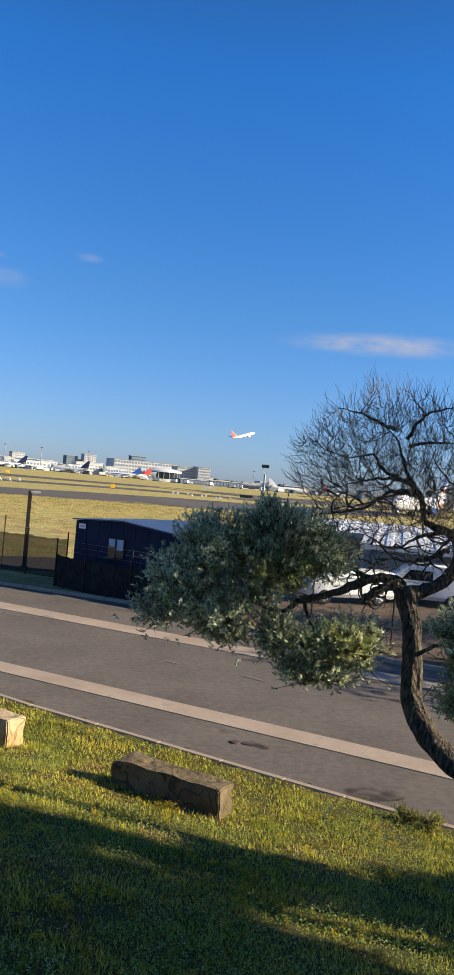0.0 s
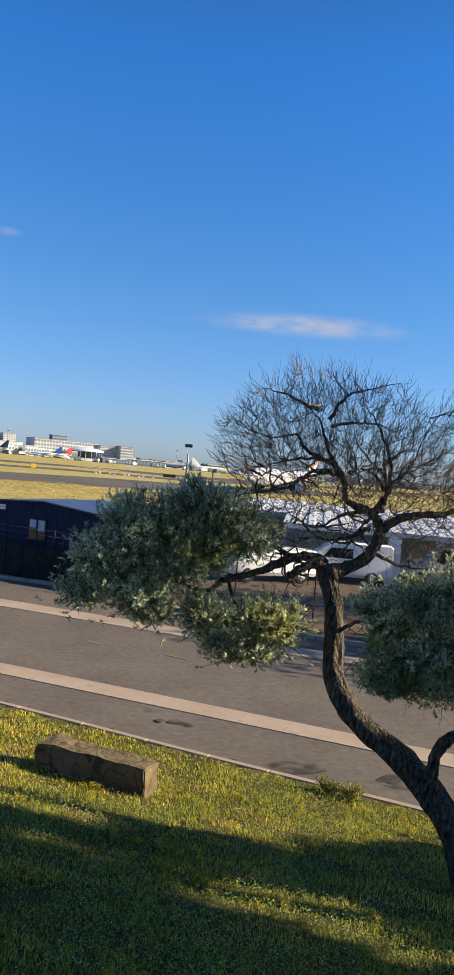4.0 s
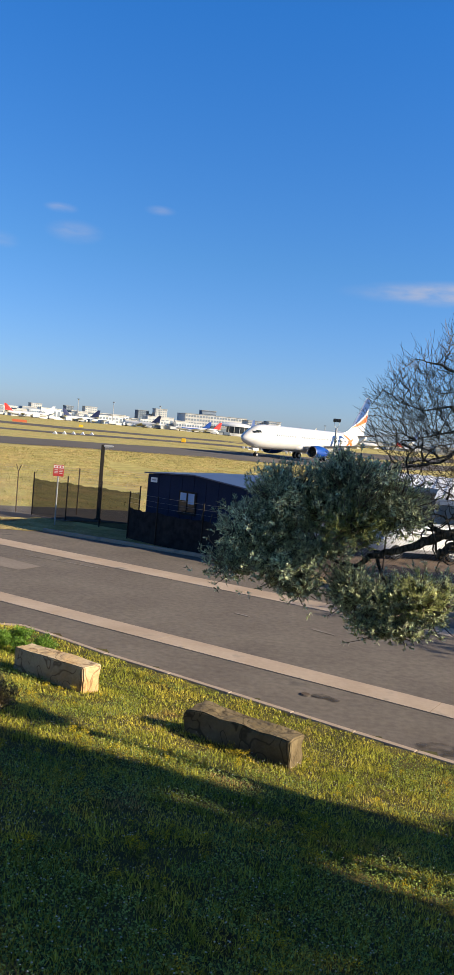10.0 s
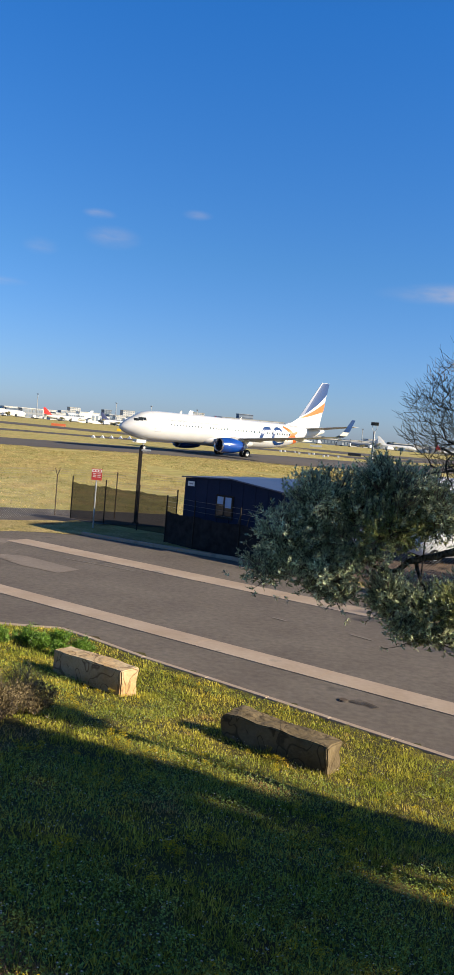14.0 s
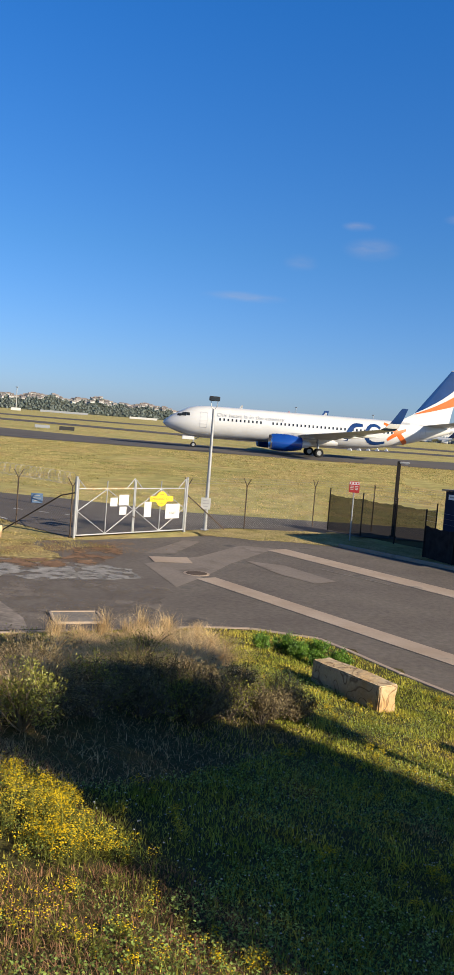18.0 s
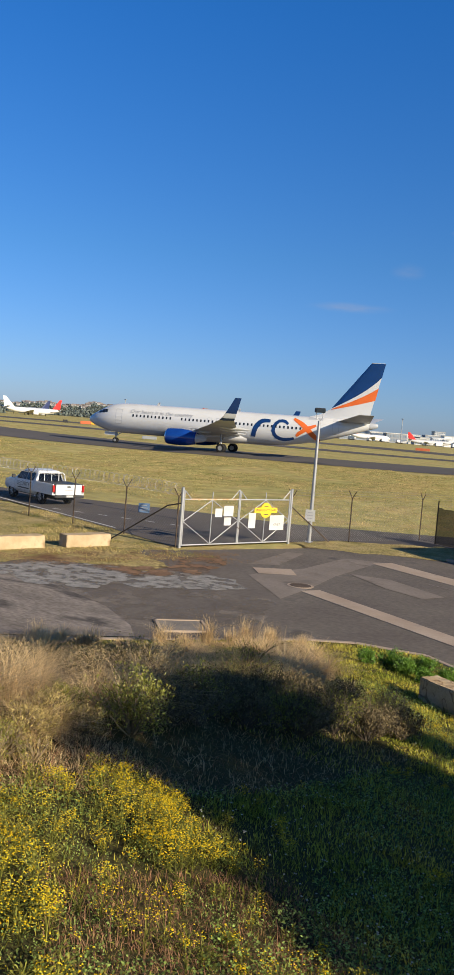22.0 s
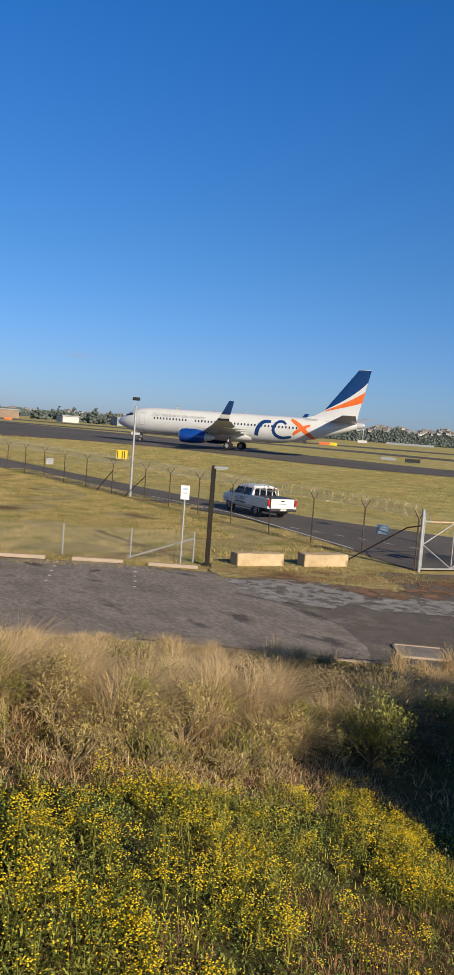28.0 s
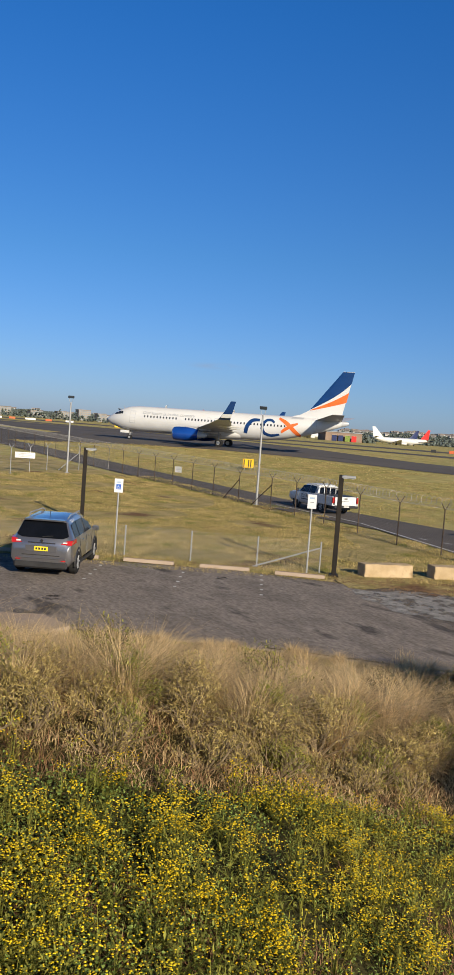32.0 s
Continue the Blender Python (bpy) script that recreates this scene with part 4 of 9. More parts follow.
    # fin
    def fin_sec(le, te, z, th=0.045):
        return [(-x, y, z) for x, y, _ in [(p[0] * -1, p[2] - 0, 0) for p in foil(le, te, 0, 0, th)]]
    fin = part("fin", Mesh().loft([fin_sec(28.6, 37.4, 5.0, 0.03), fin_sec(31.3, 37.5, 5.75, 0.04), fin_sec(32.6, 37.6, 6.5, 0.045), fin_sec(37.2, 38.9, 12.5, 0.05)]), M_JETWHITE, jet, smooth=True)

    def fin_edge(z):
        le = float(np.interp(z, (5.0, 5.75, 6.5, 12.5), (28.6, 31.3, 32.6, 37.2)))
        return le, float(np.interp(z, (5.0, 12.5), (37.4, 38.9)))

    def fin_patch(rows, side):
        """Rows of (share of the chord, height)."""
        mb, n = Mesh(), len(rows[0])
        for row in rows:
            for u, z in row:
                le, te = fin_edge(z)
                c = te - le
                t = 0.046 * c * (math.sqrt(max(u, 0)) * 1.4 - 0.4 * u - u * u) + 0.02
                mb.v.append((-(le + c * u), side * t, z))
        mb.f = [(i * n + k, i * n + k + 1, (i + 1) * n + k + 1, (i + 1) * n + k) for i in range(len(rows) - 1) for k in range(n - 1)]
        return mb

    def by_line(lo0, lo1, hi0, hi1, u0=0.0, u1=1.0):
        """Between two slanting lines over the chord; heights at its front and back."""
        us = np.linspace(u0, u1, 9)
        return [[(u, (lo0 + (lo1 - lo0) * u) * (1 - f) + (hi0 + (hi1 - hi0) * u) * f) for u in us] for f in np.linspace(0, 1, 6)]

    for side in (1, -1):
        part("tail_stripe", fin_patch(by_line(6.6, 10.75, 12.45, 12.45, 0.0), side), M_TAILBLUE, fin, "dark blue field on the tail")
        part("tail_stripe", fin_patch(by_line(6.4, 7.9, 6.5, 9.45, 0.03), side), M_JETORANGE, fin, "orange sweep on the tail")
    part("tail_cone", Mesh().loft([ring(37.6, 4.69, 0.40, 0.44), ring(38.3, 4.78, 0.3, 0.34), ring(38.6, 4.8, 0.16, 0.2)]), M_JETGREY, jet, smooth=True)
    ng = part("nose_gear", Mesh().tube([(-4.0, 0, 0.35), (-4.0, 0, 1.7)], 0.09, 10).tube([(-4, -0.32, 0.35), (-4, 0.32, 0.35)], 0.06, 8).tube([(-4.0, 0, 0.9), (-4.9, 0, 1.5)], 0.05, 8), M_GALV, jet)
    for o in (-0.2, 0.2):
        wheel(0.35, 0.2, M_BLACK, ng, (-4.0, o, 0.35))
    for o in (-0.45, 0.45):
        part("gear_door", Mesh().box((-3.3, o, 1.2), (1.5, 0.03, 0.42)), M_JETWHITE, ng)
    for b, h in ((9.5, 0.4), (20.5, 0.35)):
        part("antenna", Mesh().loft([foil(b, b + 0.45, 0, 5.36, 0.06), foil(b + 0.3, b + 0.5, 0, 5.38 + h, 0.05)]), M_JETWHITE, jet)
    part("beacon", Mesh().tube([(-16, 0, 5.37), (-16, 0, 5.5)], [0.1, 0.06], 8), M_LAMP_RED, jet)
    # slogan on both sides, bent to the hull by its upright plane
    for side in (1, -1):
        zc = 4.36
        y = hull_side(11, zc, side, 0.06)[1]
        tilt = 30
        m = Matrix.Translation((-10.9, y, zc)) @ Euler((radians(90 - tilt), 0, 0 if side < 0 else math.pi)).to_matrix().to_4x4()
        text_part("Our heart is in the country", 0.78, M_JETGREY, jet, m)
    return jet


jet = airliner()


# ---- plants ----
M_BLADE = material("lawn_blade", (0.29, 0.325, 0.045), (0.62, 0.51, 0.085), 0.9, 0.6, fine=0.2, island=0.6, transmit=0.36, spot=(0.50, 0.33, 0.12), spot_scale=1.1, spot_at=0.60)
M_TALLBLADE = material("lawn_tuft_blade", (0.17, 0.20, 0.03), (0.36, 0.34, 0.05), 0.9, 0.6, fine=0.2, island=0.6, transmit=0.33)
M_CLOVER = material("clover_leaf", (0.15, 0.225, 0.055), (0.32, 0.39, 0.10), 1.1, 0.6, fine=0.2, island=0.65, transmit=0.25)
M_STRAW = material("dry_tussock", (0.50, 0.35, 0.175), (0.74, 0.56, 0.32), 1.6, 0.75, fine=0.2, island=0.45, transmit=0.35, spot=(0.25, 0.19, 0.06), spot_scale=1.2, spot_at=0.6)
# half-green clumps; their dark olive also stands for shade on the bank
M_OLIVEGRASS = material("half_green_shaded_tussock", (0.15, 0.143, 0.0413), (0.24, 0.203, 0.075), 0.8, 0.7, fine=0.2, island=0.4, transmit=0.3)
M_RUSSET = material("russet_weeds", (0.21, 0.105, 0.06), (0.36, 0.205, 0.115), 1.0, 0.8, fine=0.2, island=0.4, transmit=0.25)
M_WEED = material("weed_leaf", (0.14, 0.155, 0.03), (0.34, 0.315, 0.065), 1.5, 0.6, fine=0.2, island=0.65, transmit=0.3)
M_PETAL = material("yellow_petal", (0.70, 0.48, 0.008), (0.80, 0.62, 0.03), 3, 0.6, fine=0.15, island=0.3, transmit=0.2)
M_PALETWIG = material("pale_dead_twig", (0.17, 0.125, 0.075), (0.29, 0.22, 0.14), 6, 0.85, fine=0.25)
M_OLIVELEAF = material("olive_dry_leaf", (0.27, 0.215, 0.065), (0.56, 0.43, 0.18), 2.0, 0.7, fine=0.2, island=0.5, transmit=0.25)
M_COVER = material("ground_cover_leaf", (0.09, 0.19, 0.02), (0.20, 0.34, 0.04), 1.5, 0.5, fine=0.2, island=0.4, transmit=0.3)
M_PALE = material("white_clover_head", (0.527, 0.493, 0.425), (0.612, 0.578, 0.51), 3, 0.8, fine=0.15)
RNG = np.random.default_rng(11)


def blades(p, h, w, lean, turn, segs=1, curl=1.0):
    """Blades of grass: feet (n, 3), heights, widths, lean (share of height) and its direction."""
    n = len(p)
    out = np.stack([np.cos(turn), np.sin(turn), np.zeros(n)], -1)
    side = np.stack([-np.sin(turn), np.cos(turn), np.zeros(n)], -1) * (w / 2)[:, None]
    rows = []
    for k in range(segs + 1):
        u = k / segs
        mid = p + out * (lean * h * u ** (1 + curl))[:, None] + np.stack([np.zeros(n), np.zeros(n), h * (u - 0.35 * lean * u * u)], -1)
        rows += [mid] if k == segs else [mid - side * (1 - 0.55 * u), mid + side * (1 - 0.55 * u)]
    co = np.stack(rows, 1)
    m = co.shape[1]
    f = []
    for k in range(segs - 1):
        a = 2 * k
        f += [(a, a + 1, a + 3), (a, a + 3, a + 2)]
    f.append((2 * segs - 2, 2 * segs - 1, 2 * segs))
    faces = (np.arange(n)[:, None, None] * m + np.array(f)[None]).reshape(-1, 3)
    return co.reshape(-1, 3), faces


def leaflets(p, d, up, length, width):
    """Folded leaves: feet, directions, upper sides (n, 3), lengths and widths (n)."""
    side = np.cross(d, up)
    side /= np.linalg.norm(side, axis=1)[:, None] + 1e-9
    nrm = np.cross(side, d)
    mid = p + d * (length * 0.5)[:, None]
    co = np.stack([p, mid + side * (width / 2)[:, None] + nrm * (width * 0.25)[:, None], p + d * length[:, None], mid - side * (width / 2)[:, None] + nrm * (width * 0.25)[:, None]], 1)
    f = np.array([(0, 1, 2), (0, 2, 3)])
    return co.reshape(-1, 3), (np.arange(len(p))[:, None, None] * 4 + f[None]).reshape(-1, 3)


def stuff(name, pieces, mat, label, category):
    """Joins (co, faces) pieces into one object."""
    cos, fs, n = [], [], 0
    for co, f in pieces:
        cos.append(co)
        fs.append(f + n)
        n += len(co)
    ob = new(name, raw_mesh(name, np.concatenate(cos), np.concatenate(fs), mat))
    return tagged(ob, label, category, kind="stuff") if label else ob


def fan(n, r0, r1, a0=-27, a1=80, power=1.0):
    """Random places round the mound's top, closer together near by."""
    u = RNG.random(n)
    r = (r0 ** power + (r1 ** power - r0 ** power) * u) ** (1 / power)
    a = np.radians(RNG.uniform(a0, a1, n))
    return -np.sin(a) * r, np.cos(a) * r


def patchy(x, y, scale, seed=0.0):
    """A slow random field over the ground, about nought."""
    return np.array([noise.noise(Vector((a * scale + seed, b * scale, seed))) for a, b in zip(x, y)])


def tall_zone(x, y):
    edge = np.where(y < 9, np.interp(y, (3.0, 4.5, 6.0), (-3.5, -3.15, -2.94)), -3.2 - (y - 9) * 0.72)
    return (x < edge) & (inside(x, y) > 0.25) & ~((x < -15.2) & (y > 2.2) & (y < 6.9))


def flower_zone(x, y):
    return (x > -3.5) & (x < -0.9) & (y < 4.3 - 0.4 * (x + 3.0)) & (y < 4.35)


def feet(x, y, dz=0.0):
    return np.stack([x, y, mound(x, y) + dz], -1)


# lawn
x, y = fan(420000, 2.2, 18.5, power=1.25)
ok = (inside(x, y) > 0.02) & ~(tall_zone(x, y) & (inside(x, y) > 1.0) & (RNG.random(len(x)) < np.where(y < 7, 1.0, 0.75))) & ~(flower_zone(x, y) & (RNG.random(len(x)) < 0.75))
x, y = x[ok], y[ok]
r = np.hypot(x, y)
tuft = 1 + 0.9 * np.array([noise.noise(Vector((a * 1.7, b * 1.7, 3.0))) for a, b in zip(x[::1], y[::1])])
h = RNG.uniform(0.03, 0.075, len(x)) * np.clip(tuft, 0.4, 2) * (0.75 + 0.03 * r)
stuff("lawn_grass", [blades(feet(x, y, -0.01), h, RNG.uniform(0.005, 0.010, len(x)) * (0.8 + 0.07 * r), RNG.uniform(0.1, 0.8, len(x)), RNG.uniform(0, 6.28, len(x)))], M_BLADE, "short green and straw-tipped lawn grass on the slope", "grass")
# the same lawn behind and beneath the viewer
x, y = [np.concatenate(q) for q in zip(fan(110000, 0.2, 13, 80, 333, 1.5), fan(9000, 0.2, 2.3, -27, 80))]
ok = (inside(x, y) > 0.02) & ~flower_zone(x, y) & ~tall_zone(x, y)
x, y = x[ok], y[ok]
n = len(x)
stuff("lawn_grass", [blades(feet(x, y, -0.01), RNG.uniform(0.03, 0.08, n), RNG.uniform(0.006, 0.013, n), RNG.uniform(0.1, 0.8, n), RNG.uniform(0, 6.28, n))], M_BLADE, "short green and straw-tipped lawn grass on the crest", "grass")
# clover and small weeds in the lawn
x, y = fan(210000, 2.2, 15, power=1.2)
ok = (inside(x, y) > 0.3) & ~tall_zone(x, y) & (patchy(x, y, 0.6, 5) + 0.5 * patchy(x, y, 2.0, 6) > np.where(np.hypot(x, y) > 8.5, 0.08, -0.14))
x, y = x[ok], y[ok]
n = len(x)
t, e = RNG.uniform(0, 6.28, n), RNG.uniform(0.2, 0.9, n)
d = np.stack([np.cos(t) * np.cos(e), np.sin(t) * np.cos(e), np.sin(e) * 0.5], -1)
stuff("clover", [leaflets(feet(x, y) + np.stack([np.zeros(n), np.zeros(n), RNG.uniform(0.02, 0.08, n)], -1), d, np.tile((0, 0, 1.0), (n, 1)), RNG.uniform(0.013, 0.026, n) * (0.8 + 0.03 * np.hypot(x, y)), RNG.uniform(0.012, 0.022, n) * (0.8 + 0.03 * np.hypot(x, y)))], M_CLOVER, "low clover leaves among the lawn grass", "clover")


def heads(x, y, z, r, name, mat, label, category):
    """Small flower heads, eight faces each."""
    n = len(x)
    o = np.array([(1, 0, 0), (-1, 0, 0), (0, 1, 0), (0, -1, 0), (0, 0, 0.55), (0, 0, -0.45)])
    co = np.stack([x, y, z], -1)[:, None] + o[None] * r[:, None, None]
    f = np.array([(0, 2, 4), (2, 1, 4), (1, 3, 4), (3, 0, 4), (2, 0, 5), (1, 2, 5), (3, 1, 5), (0, 3, 5)])
    return stuff(name, [(co.reshape(-1, 3), (np.arange(n)[:, None, None] * 6 + f[None]).reshape(-1, 3))], mat, label, category)


x, y = fan(6500, 3, 13)
ok = (inside(x, y) > 1) & ~tall_zone(x, y) & ~flower_zone(x, y)
x, y = x[ok], y[ok]
heads(x, y, mound(x, y) + RNG.uniform(0.06, 0.11, len(x)), RNG.uniform(0.005, 0.009, len(x)), "clover_heads", M_PALE, "pale clover flower heads dotted over the lawn", "flowers")

# leafy weed tufts in the lawn
x, y = fan(8000, 2.4, 16, -26, 45, 1.3)
ok = (inside(x, y) > 0.15) & ~tall_zone(x, y) & ~flower_zone(x, y) & (patchy(x, y, 0.7, 71) > -0.05)
x, y = x[ok], y[ok]
per = 12
bx, by = np.repeat(x, per), np.repeat(y, per)
n = len(bx)
a, rr = RNG.uniform(0, 6.28, n), RNG.random(n) * 0.05
h = np.repeat(RNG.uniform(0.04, 0.10, len(x)), per) * RNG.uniform(0.5, 1.0, n)
stuff("lawn_tufts", [blades(feet(bx + np.cos(a) * rr, by + np.sin(a) * rr, -0.01), h, RNG.uniform(0.006, 0.013, n) * (0.7 + 0.06 * np.hypot(bx, by)), RNG.uniform(0.2, 1.2, n), a, 2)], M_TALLBLADE, "longer green tufts standing in the lawn", "grass")

# yellow flowering weeds
x, y = fan(6200, 1.9, 6.6, -20, 104, 1.5)
keep = np.where(flower_zone(x, y), np.clip(0.8 + 2.0 * patchy(x, y, 1.3, 9) + 1.2 * patchy(x, y, 3.4, 10), 0.06, 1), 0.0)
keep = np.where((x > -2.2 - 0.4 * (4.0 - y)) & (y < 4.0) & (-x < 0.95 * y) & flower_zone(x, y), keep * 0.13, keep)
keep = np.where(x > -1.75, keep * 0.3, keep)
ok = RNG.random(len(x)) < keep
x, y = x[ok], y[ok]
x2, y2 = fan(1500, 3, 15, -25, 40, 1.3)
ok = (inside(x2, y2) > 0.4) & ~tall_zone(x2, y2) & (patchy(x2, y2, 0.8, 2) > 0.1)
x2, y2 = x2[ok][:420], y2[ok][:420]
tall = np.concatenate([RNG.uniform(0.08, 0.23, len(x)) * (1 + 0.6 * patchy(x, y, 2.3, 15)), RNG.uniform(0.06, 0.13, len(x2))])
px, py = np.concatenate([x, x2]), np.concatenate([y, y2])
per = 7
bx, by, bh = np.repeat(px, per), np.repeat(py, per), np.repeat(tall, per) * RNG.uniform(0.65, 1.15, len(px) * per)
t = RNG.uniform(0, 6.28, len(bx))
spread_ = RNG.uniform(0.1, 0.5, len(bx))
stems = blades(feet(bx, by), bh, np.full(len(bx), 0.004), spread_, t, 2)
tip = np.stack([bx + np.cos(t) * spread_ * bh, by + np.sin(t) * spread_ * bh, mound(bx, by) + bh * (1 - 0.35 * spread_)], -1)
open_share = np.clip(0.62 + 1.7 * (patchy(bx, by, 2.6, 7) + 0.6 * patchy(bx, by, 6.0, 17)), 0.05, 0.95)
tip = tip[RNG.random(len(bx)) < open_share]
k = 13
many = RNG.random(len(tip) * k) < np.repeat(RNG.uniform(0.3, 1.0, len(tip)), k)
hx, hy, hz = [(np.repeat(tip[:, i], k) + RNG.normal(0, s, len(tip) * k))[many] for i, s in ((0, 0.019), (1, 0.019), (2, 0.011))]
heads(hx, hy, hz, RNG.uniform(0.003, 0.006, len(hx)), "flower_heads", M_PETAL, "small golden yellow heads of flowering weeds", "flowers")
per = 62
bx, by, bh = np.repeat(px, per), np.repeat(py, per), np.repeat(tall, per)
u, t = RNG.random(len(bx)) ** 0.9, RNG.uniform(0, 6.28, len(bx))
off = RNG.uniform(0.0, 0.4, len(bx)) * bh * (0.3 + u)
p = np.stack([bx + np.cos(t) * off, by + np.sin(t) * off, mound(bx, by) + bh * u * 0.92], -1)
e = RNG.uniform(-0.2, 0.9, len(bx))
d = np.stack([np.cos(t) * np.cos(e), np.sin(t) * np.cos(e), np.sin(e)], -1)
stuff("flowering_weeds", [stems, leaflets(p, d, np.tile((0, 0, 1.0), (len(bx), 1)), RNG.uniform(0.013, 0.034, len(bx)), RNG.uniform(0.005, 0.011, len(bx)))], M_WEED, "green stems and leaves of flowering weeds", "weeds")
# a low close cover of small leaves under the flowers
x, y = fan(190000, 1.9, 6.0, -20, 104, 1.4)
red = (x > -2.2 - 0.4 * (4.0 - y)) & (y < 4.1) & (-x < 0.98 * y) & (patchy(x, y, 1.6, 25) > -0.12)
ok = flower_zone(x + 0.1 * patchy(x, y, 3.0, 27), y) & (RNG.random(len(x)) < np.where(red, 0.25, 0.6)) & (patchy(x, y, 3.2, 26) > -0.12)
x, y, red = x[ok], y[ok], red[ok]
n = len(x)
t, e = RNG.uniform(0, 6.28, n), RNG.uniform(-0.1, 1.0, n)
d = np.stack([np.cos(t) * np.cos(e), np.sin(t) * np.cos(e), np.sin(e)], -1)
lift = RNG.random(n) ** 1.3 * (0.09 + 0.07 * patchy(x, y, 2.2, 28))
for sel, mat, label in ((red, M_WEED, "small olive leaves creeping between the dead stalks"), (~red, M_CLOVER, "close green leaves under the flowering weeds")):
    m = int(sel.sum())
    stuff("weed_cover", [leaflets(feet(x[sel], y[sel]) + np.stack([np.zeros(m), np.zeros(m), lift[sel]], -1), d[sel], np.tile((0, 0, 1.0), (m, 1)), RNG.uniform(0.007, 0.02, m), RNG.uniform(0.004, 0.010, m))], mat, label, "weeds")
# russet dead stalks between them
x, y = fan(60000, 1.9, 5.2, -20, 80, 1.4)
ok = flower_zone(x - 0.5, y) & (patchy(x, y, 0.9, 21) > np.where((x > -2.2 - 0.4 * (4.0 - y)) & (y < 4.1) & (-x < 0.98 * y), -0.4, 0.16) - 0.3 * (x > -1.8))
x, y = x[ok], y[ok]
stuff("dead_stalks", [blades(feet(x, y), RNG.uniform(0.02, 0.08, len(x)), RNG.uniform(0.002, 0.0045, len(x)), RNG.uniform(0.3, 1.5, len(x)), RNG.uniform(0, 6.28, len(x)), 2)], M_RUSSET, "reddish dead stalks between the flowers", "weeds")

# tall dry tussocks on the bank
x, y = fan(5200, 3.2, 21, 14, 108, 1.6)
lit = -x > 0.84 * y
ok = tall_zone(x, y) & ((RNG.random(len(x)) < 0.5) | lit | (y > 11.5)) & ((inside(x, y) > 2.2) | lit | (RNG.random(len(x)) < 0.5)) & ((x < -4.35) | (RNG.random(len(x)) < np.where(y < 4.6, 0.3, 0.1)) & (x < -4.05)) & (np.hypot(x + 4.0, y - 5.0) > 0.65)
x, y = x[ok], y[ok]
chosen = []
for i in range(len(x)):
    gap = 0.25 + 0.016 * math.hypot(x[i], y[i])
    if all((x[i] - x[j]) ** 2 + (y[i] - y[j]) ** 2 > gap * gap for j in chosen):
        chosen.append(i)
x, y = x[chosen], y[chosen]
# random dark olive clumps; the bearing term adds more as painted bank shade
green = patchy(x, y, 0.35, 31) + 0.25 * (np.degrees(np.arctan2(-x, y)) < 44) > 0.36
for name, sel, mat, label in (("dry_tussocks", ~green, M_STRAW, "tall straw-coloured tussock grass covering the bank"), ("green_shaded_tussocks", green, M_OLIVEGRASS, "half-green tussock grass on the bank, partly darkened for shade")):
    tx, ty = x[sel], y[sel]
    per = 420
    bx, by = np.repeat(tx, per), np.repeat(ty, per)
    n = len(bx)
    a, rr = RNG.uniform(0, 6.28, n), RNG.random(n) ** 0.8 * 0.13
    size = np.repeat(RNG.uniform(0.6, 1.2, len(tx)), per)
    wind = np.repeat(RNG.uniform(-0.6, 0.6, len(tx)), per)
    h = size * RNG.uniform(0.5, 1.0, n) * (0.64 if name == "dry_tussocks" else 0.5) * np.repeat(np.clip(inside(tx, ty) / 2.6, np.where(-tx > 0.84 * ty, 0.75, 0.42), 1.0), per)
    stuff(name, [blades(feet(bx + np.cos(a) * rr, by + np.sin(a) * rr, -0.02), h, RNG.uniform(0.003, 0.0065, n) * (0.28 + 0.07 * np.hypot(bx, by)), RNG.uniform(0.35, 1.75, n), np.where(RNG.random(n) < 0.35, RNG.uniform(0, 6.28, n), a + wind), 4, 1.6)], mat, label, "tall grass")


# low dead undergrowth along the foot of the tussocks
x, y = fan(190000, 3.2, 9.5, 18, 104, 1.3)
ok = tall_zone(x, y) & (x > -5.4) & ((patchy(x, y, 1.4, 61) > -0.2) | (x > -4.4)) & ((y < 4.8) | (RNG.random(len(x)) < 0.2))
x, y = x[ok], y[ok]
n = len(x)
brown = RNG.random(n) < 0.3
for name, sel, mat, label in (("dead_undergrowth", brown, M_RUSSET, "reddish-brown dead undergrowth at the foot of the tussocks"), ("low_dry_grass", ~brown, M_STRAW, "low straw-coloured grass at the foot of the tussocks")):
    m = int(sel.sum())
    stuff(name, [blades(feet(x[sel], y[sel], -0.01), RNG.uniform(0.03, 0.11, m), RNG.uniform(0.003, 0.006, m), RNG.uniform(0.4, 1.6, m), RNG.uniform(0, 6.28, m), 2)], mat, label, "dry grass")

# dry leaves and dirt crumbs at the edge of the car park
u = RNG.random(5200)
x, y = -20.2 + 4.6 * u + RNG.normal(0, 0.75, 5200), 17.8 + 7.6 * u + RNG.normal(0, 0.7, 5200)
ok = (patchy(x, y, 0.9, 51) > -0.1) & (inside(x, y) < -0.5)
x, y = x[ok], y[ok]
heads(x, y, np.asarray(land(x, y)) + 0.045, RNG.uniform(0.01, 0.028, len(x)), "leaf_litter", M_DIRT, "brown leaf litter and crumbs of dirt by the gate", "litter")

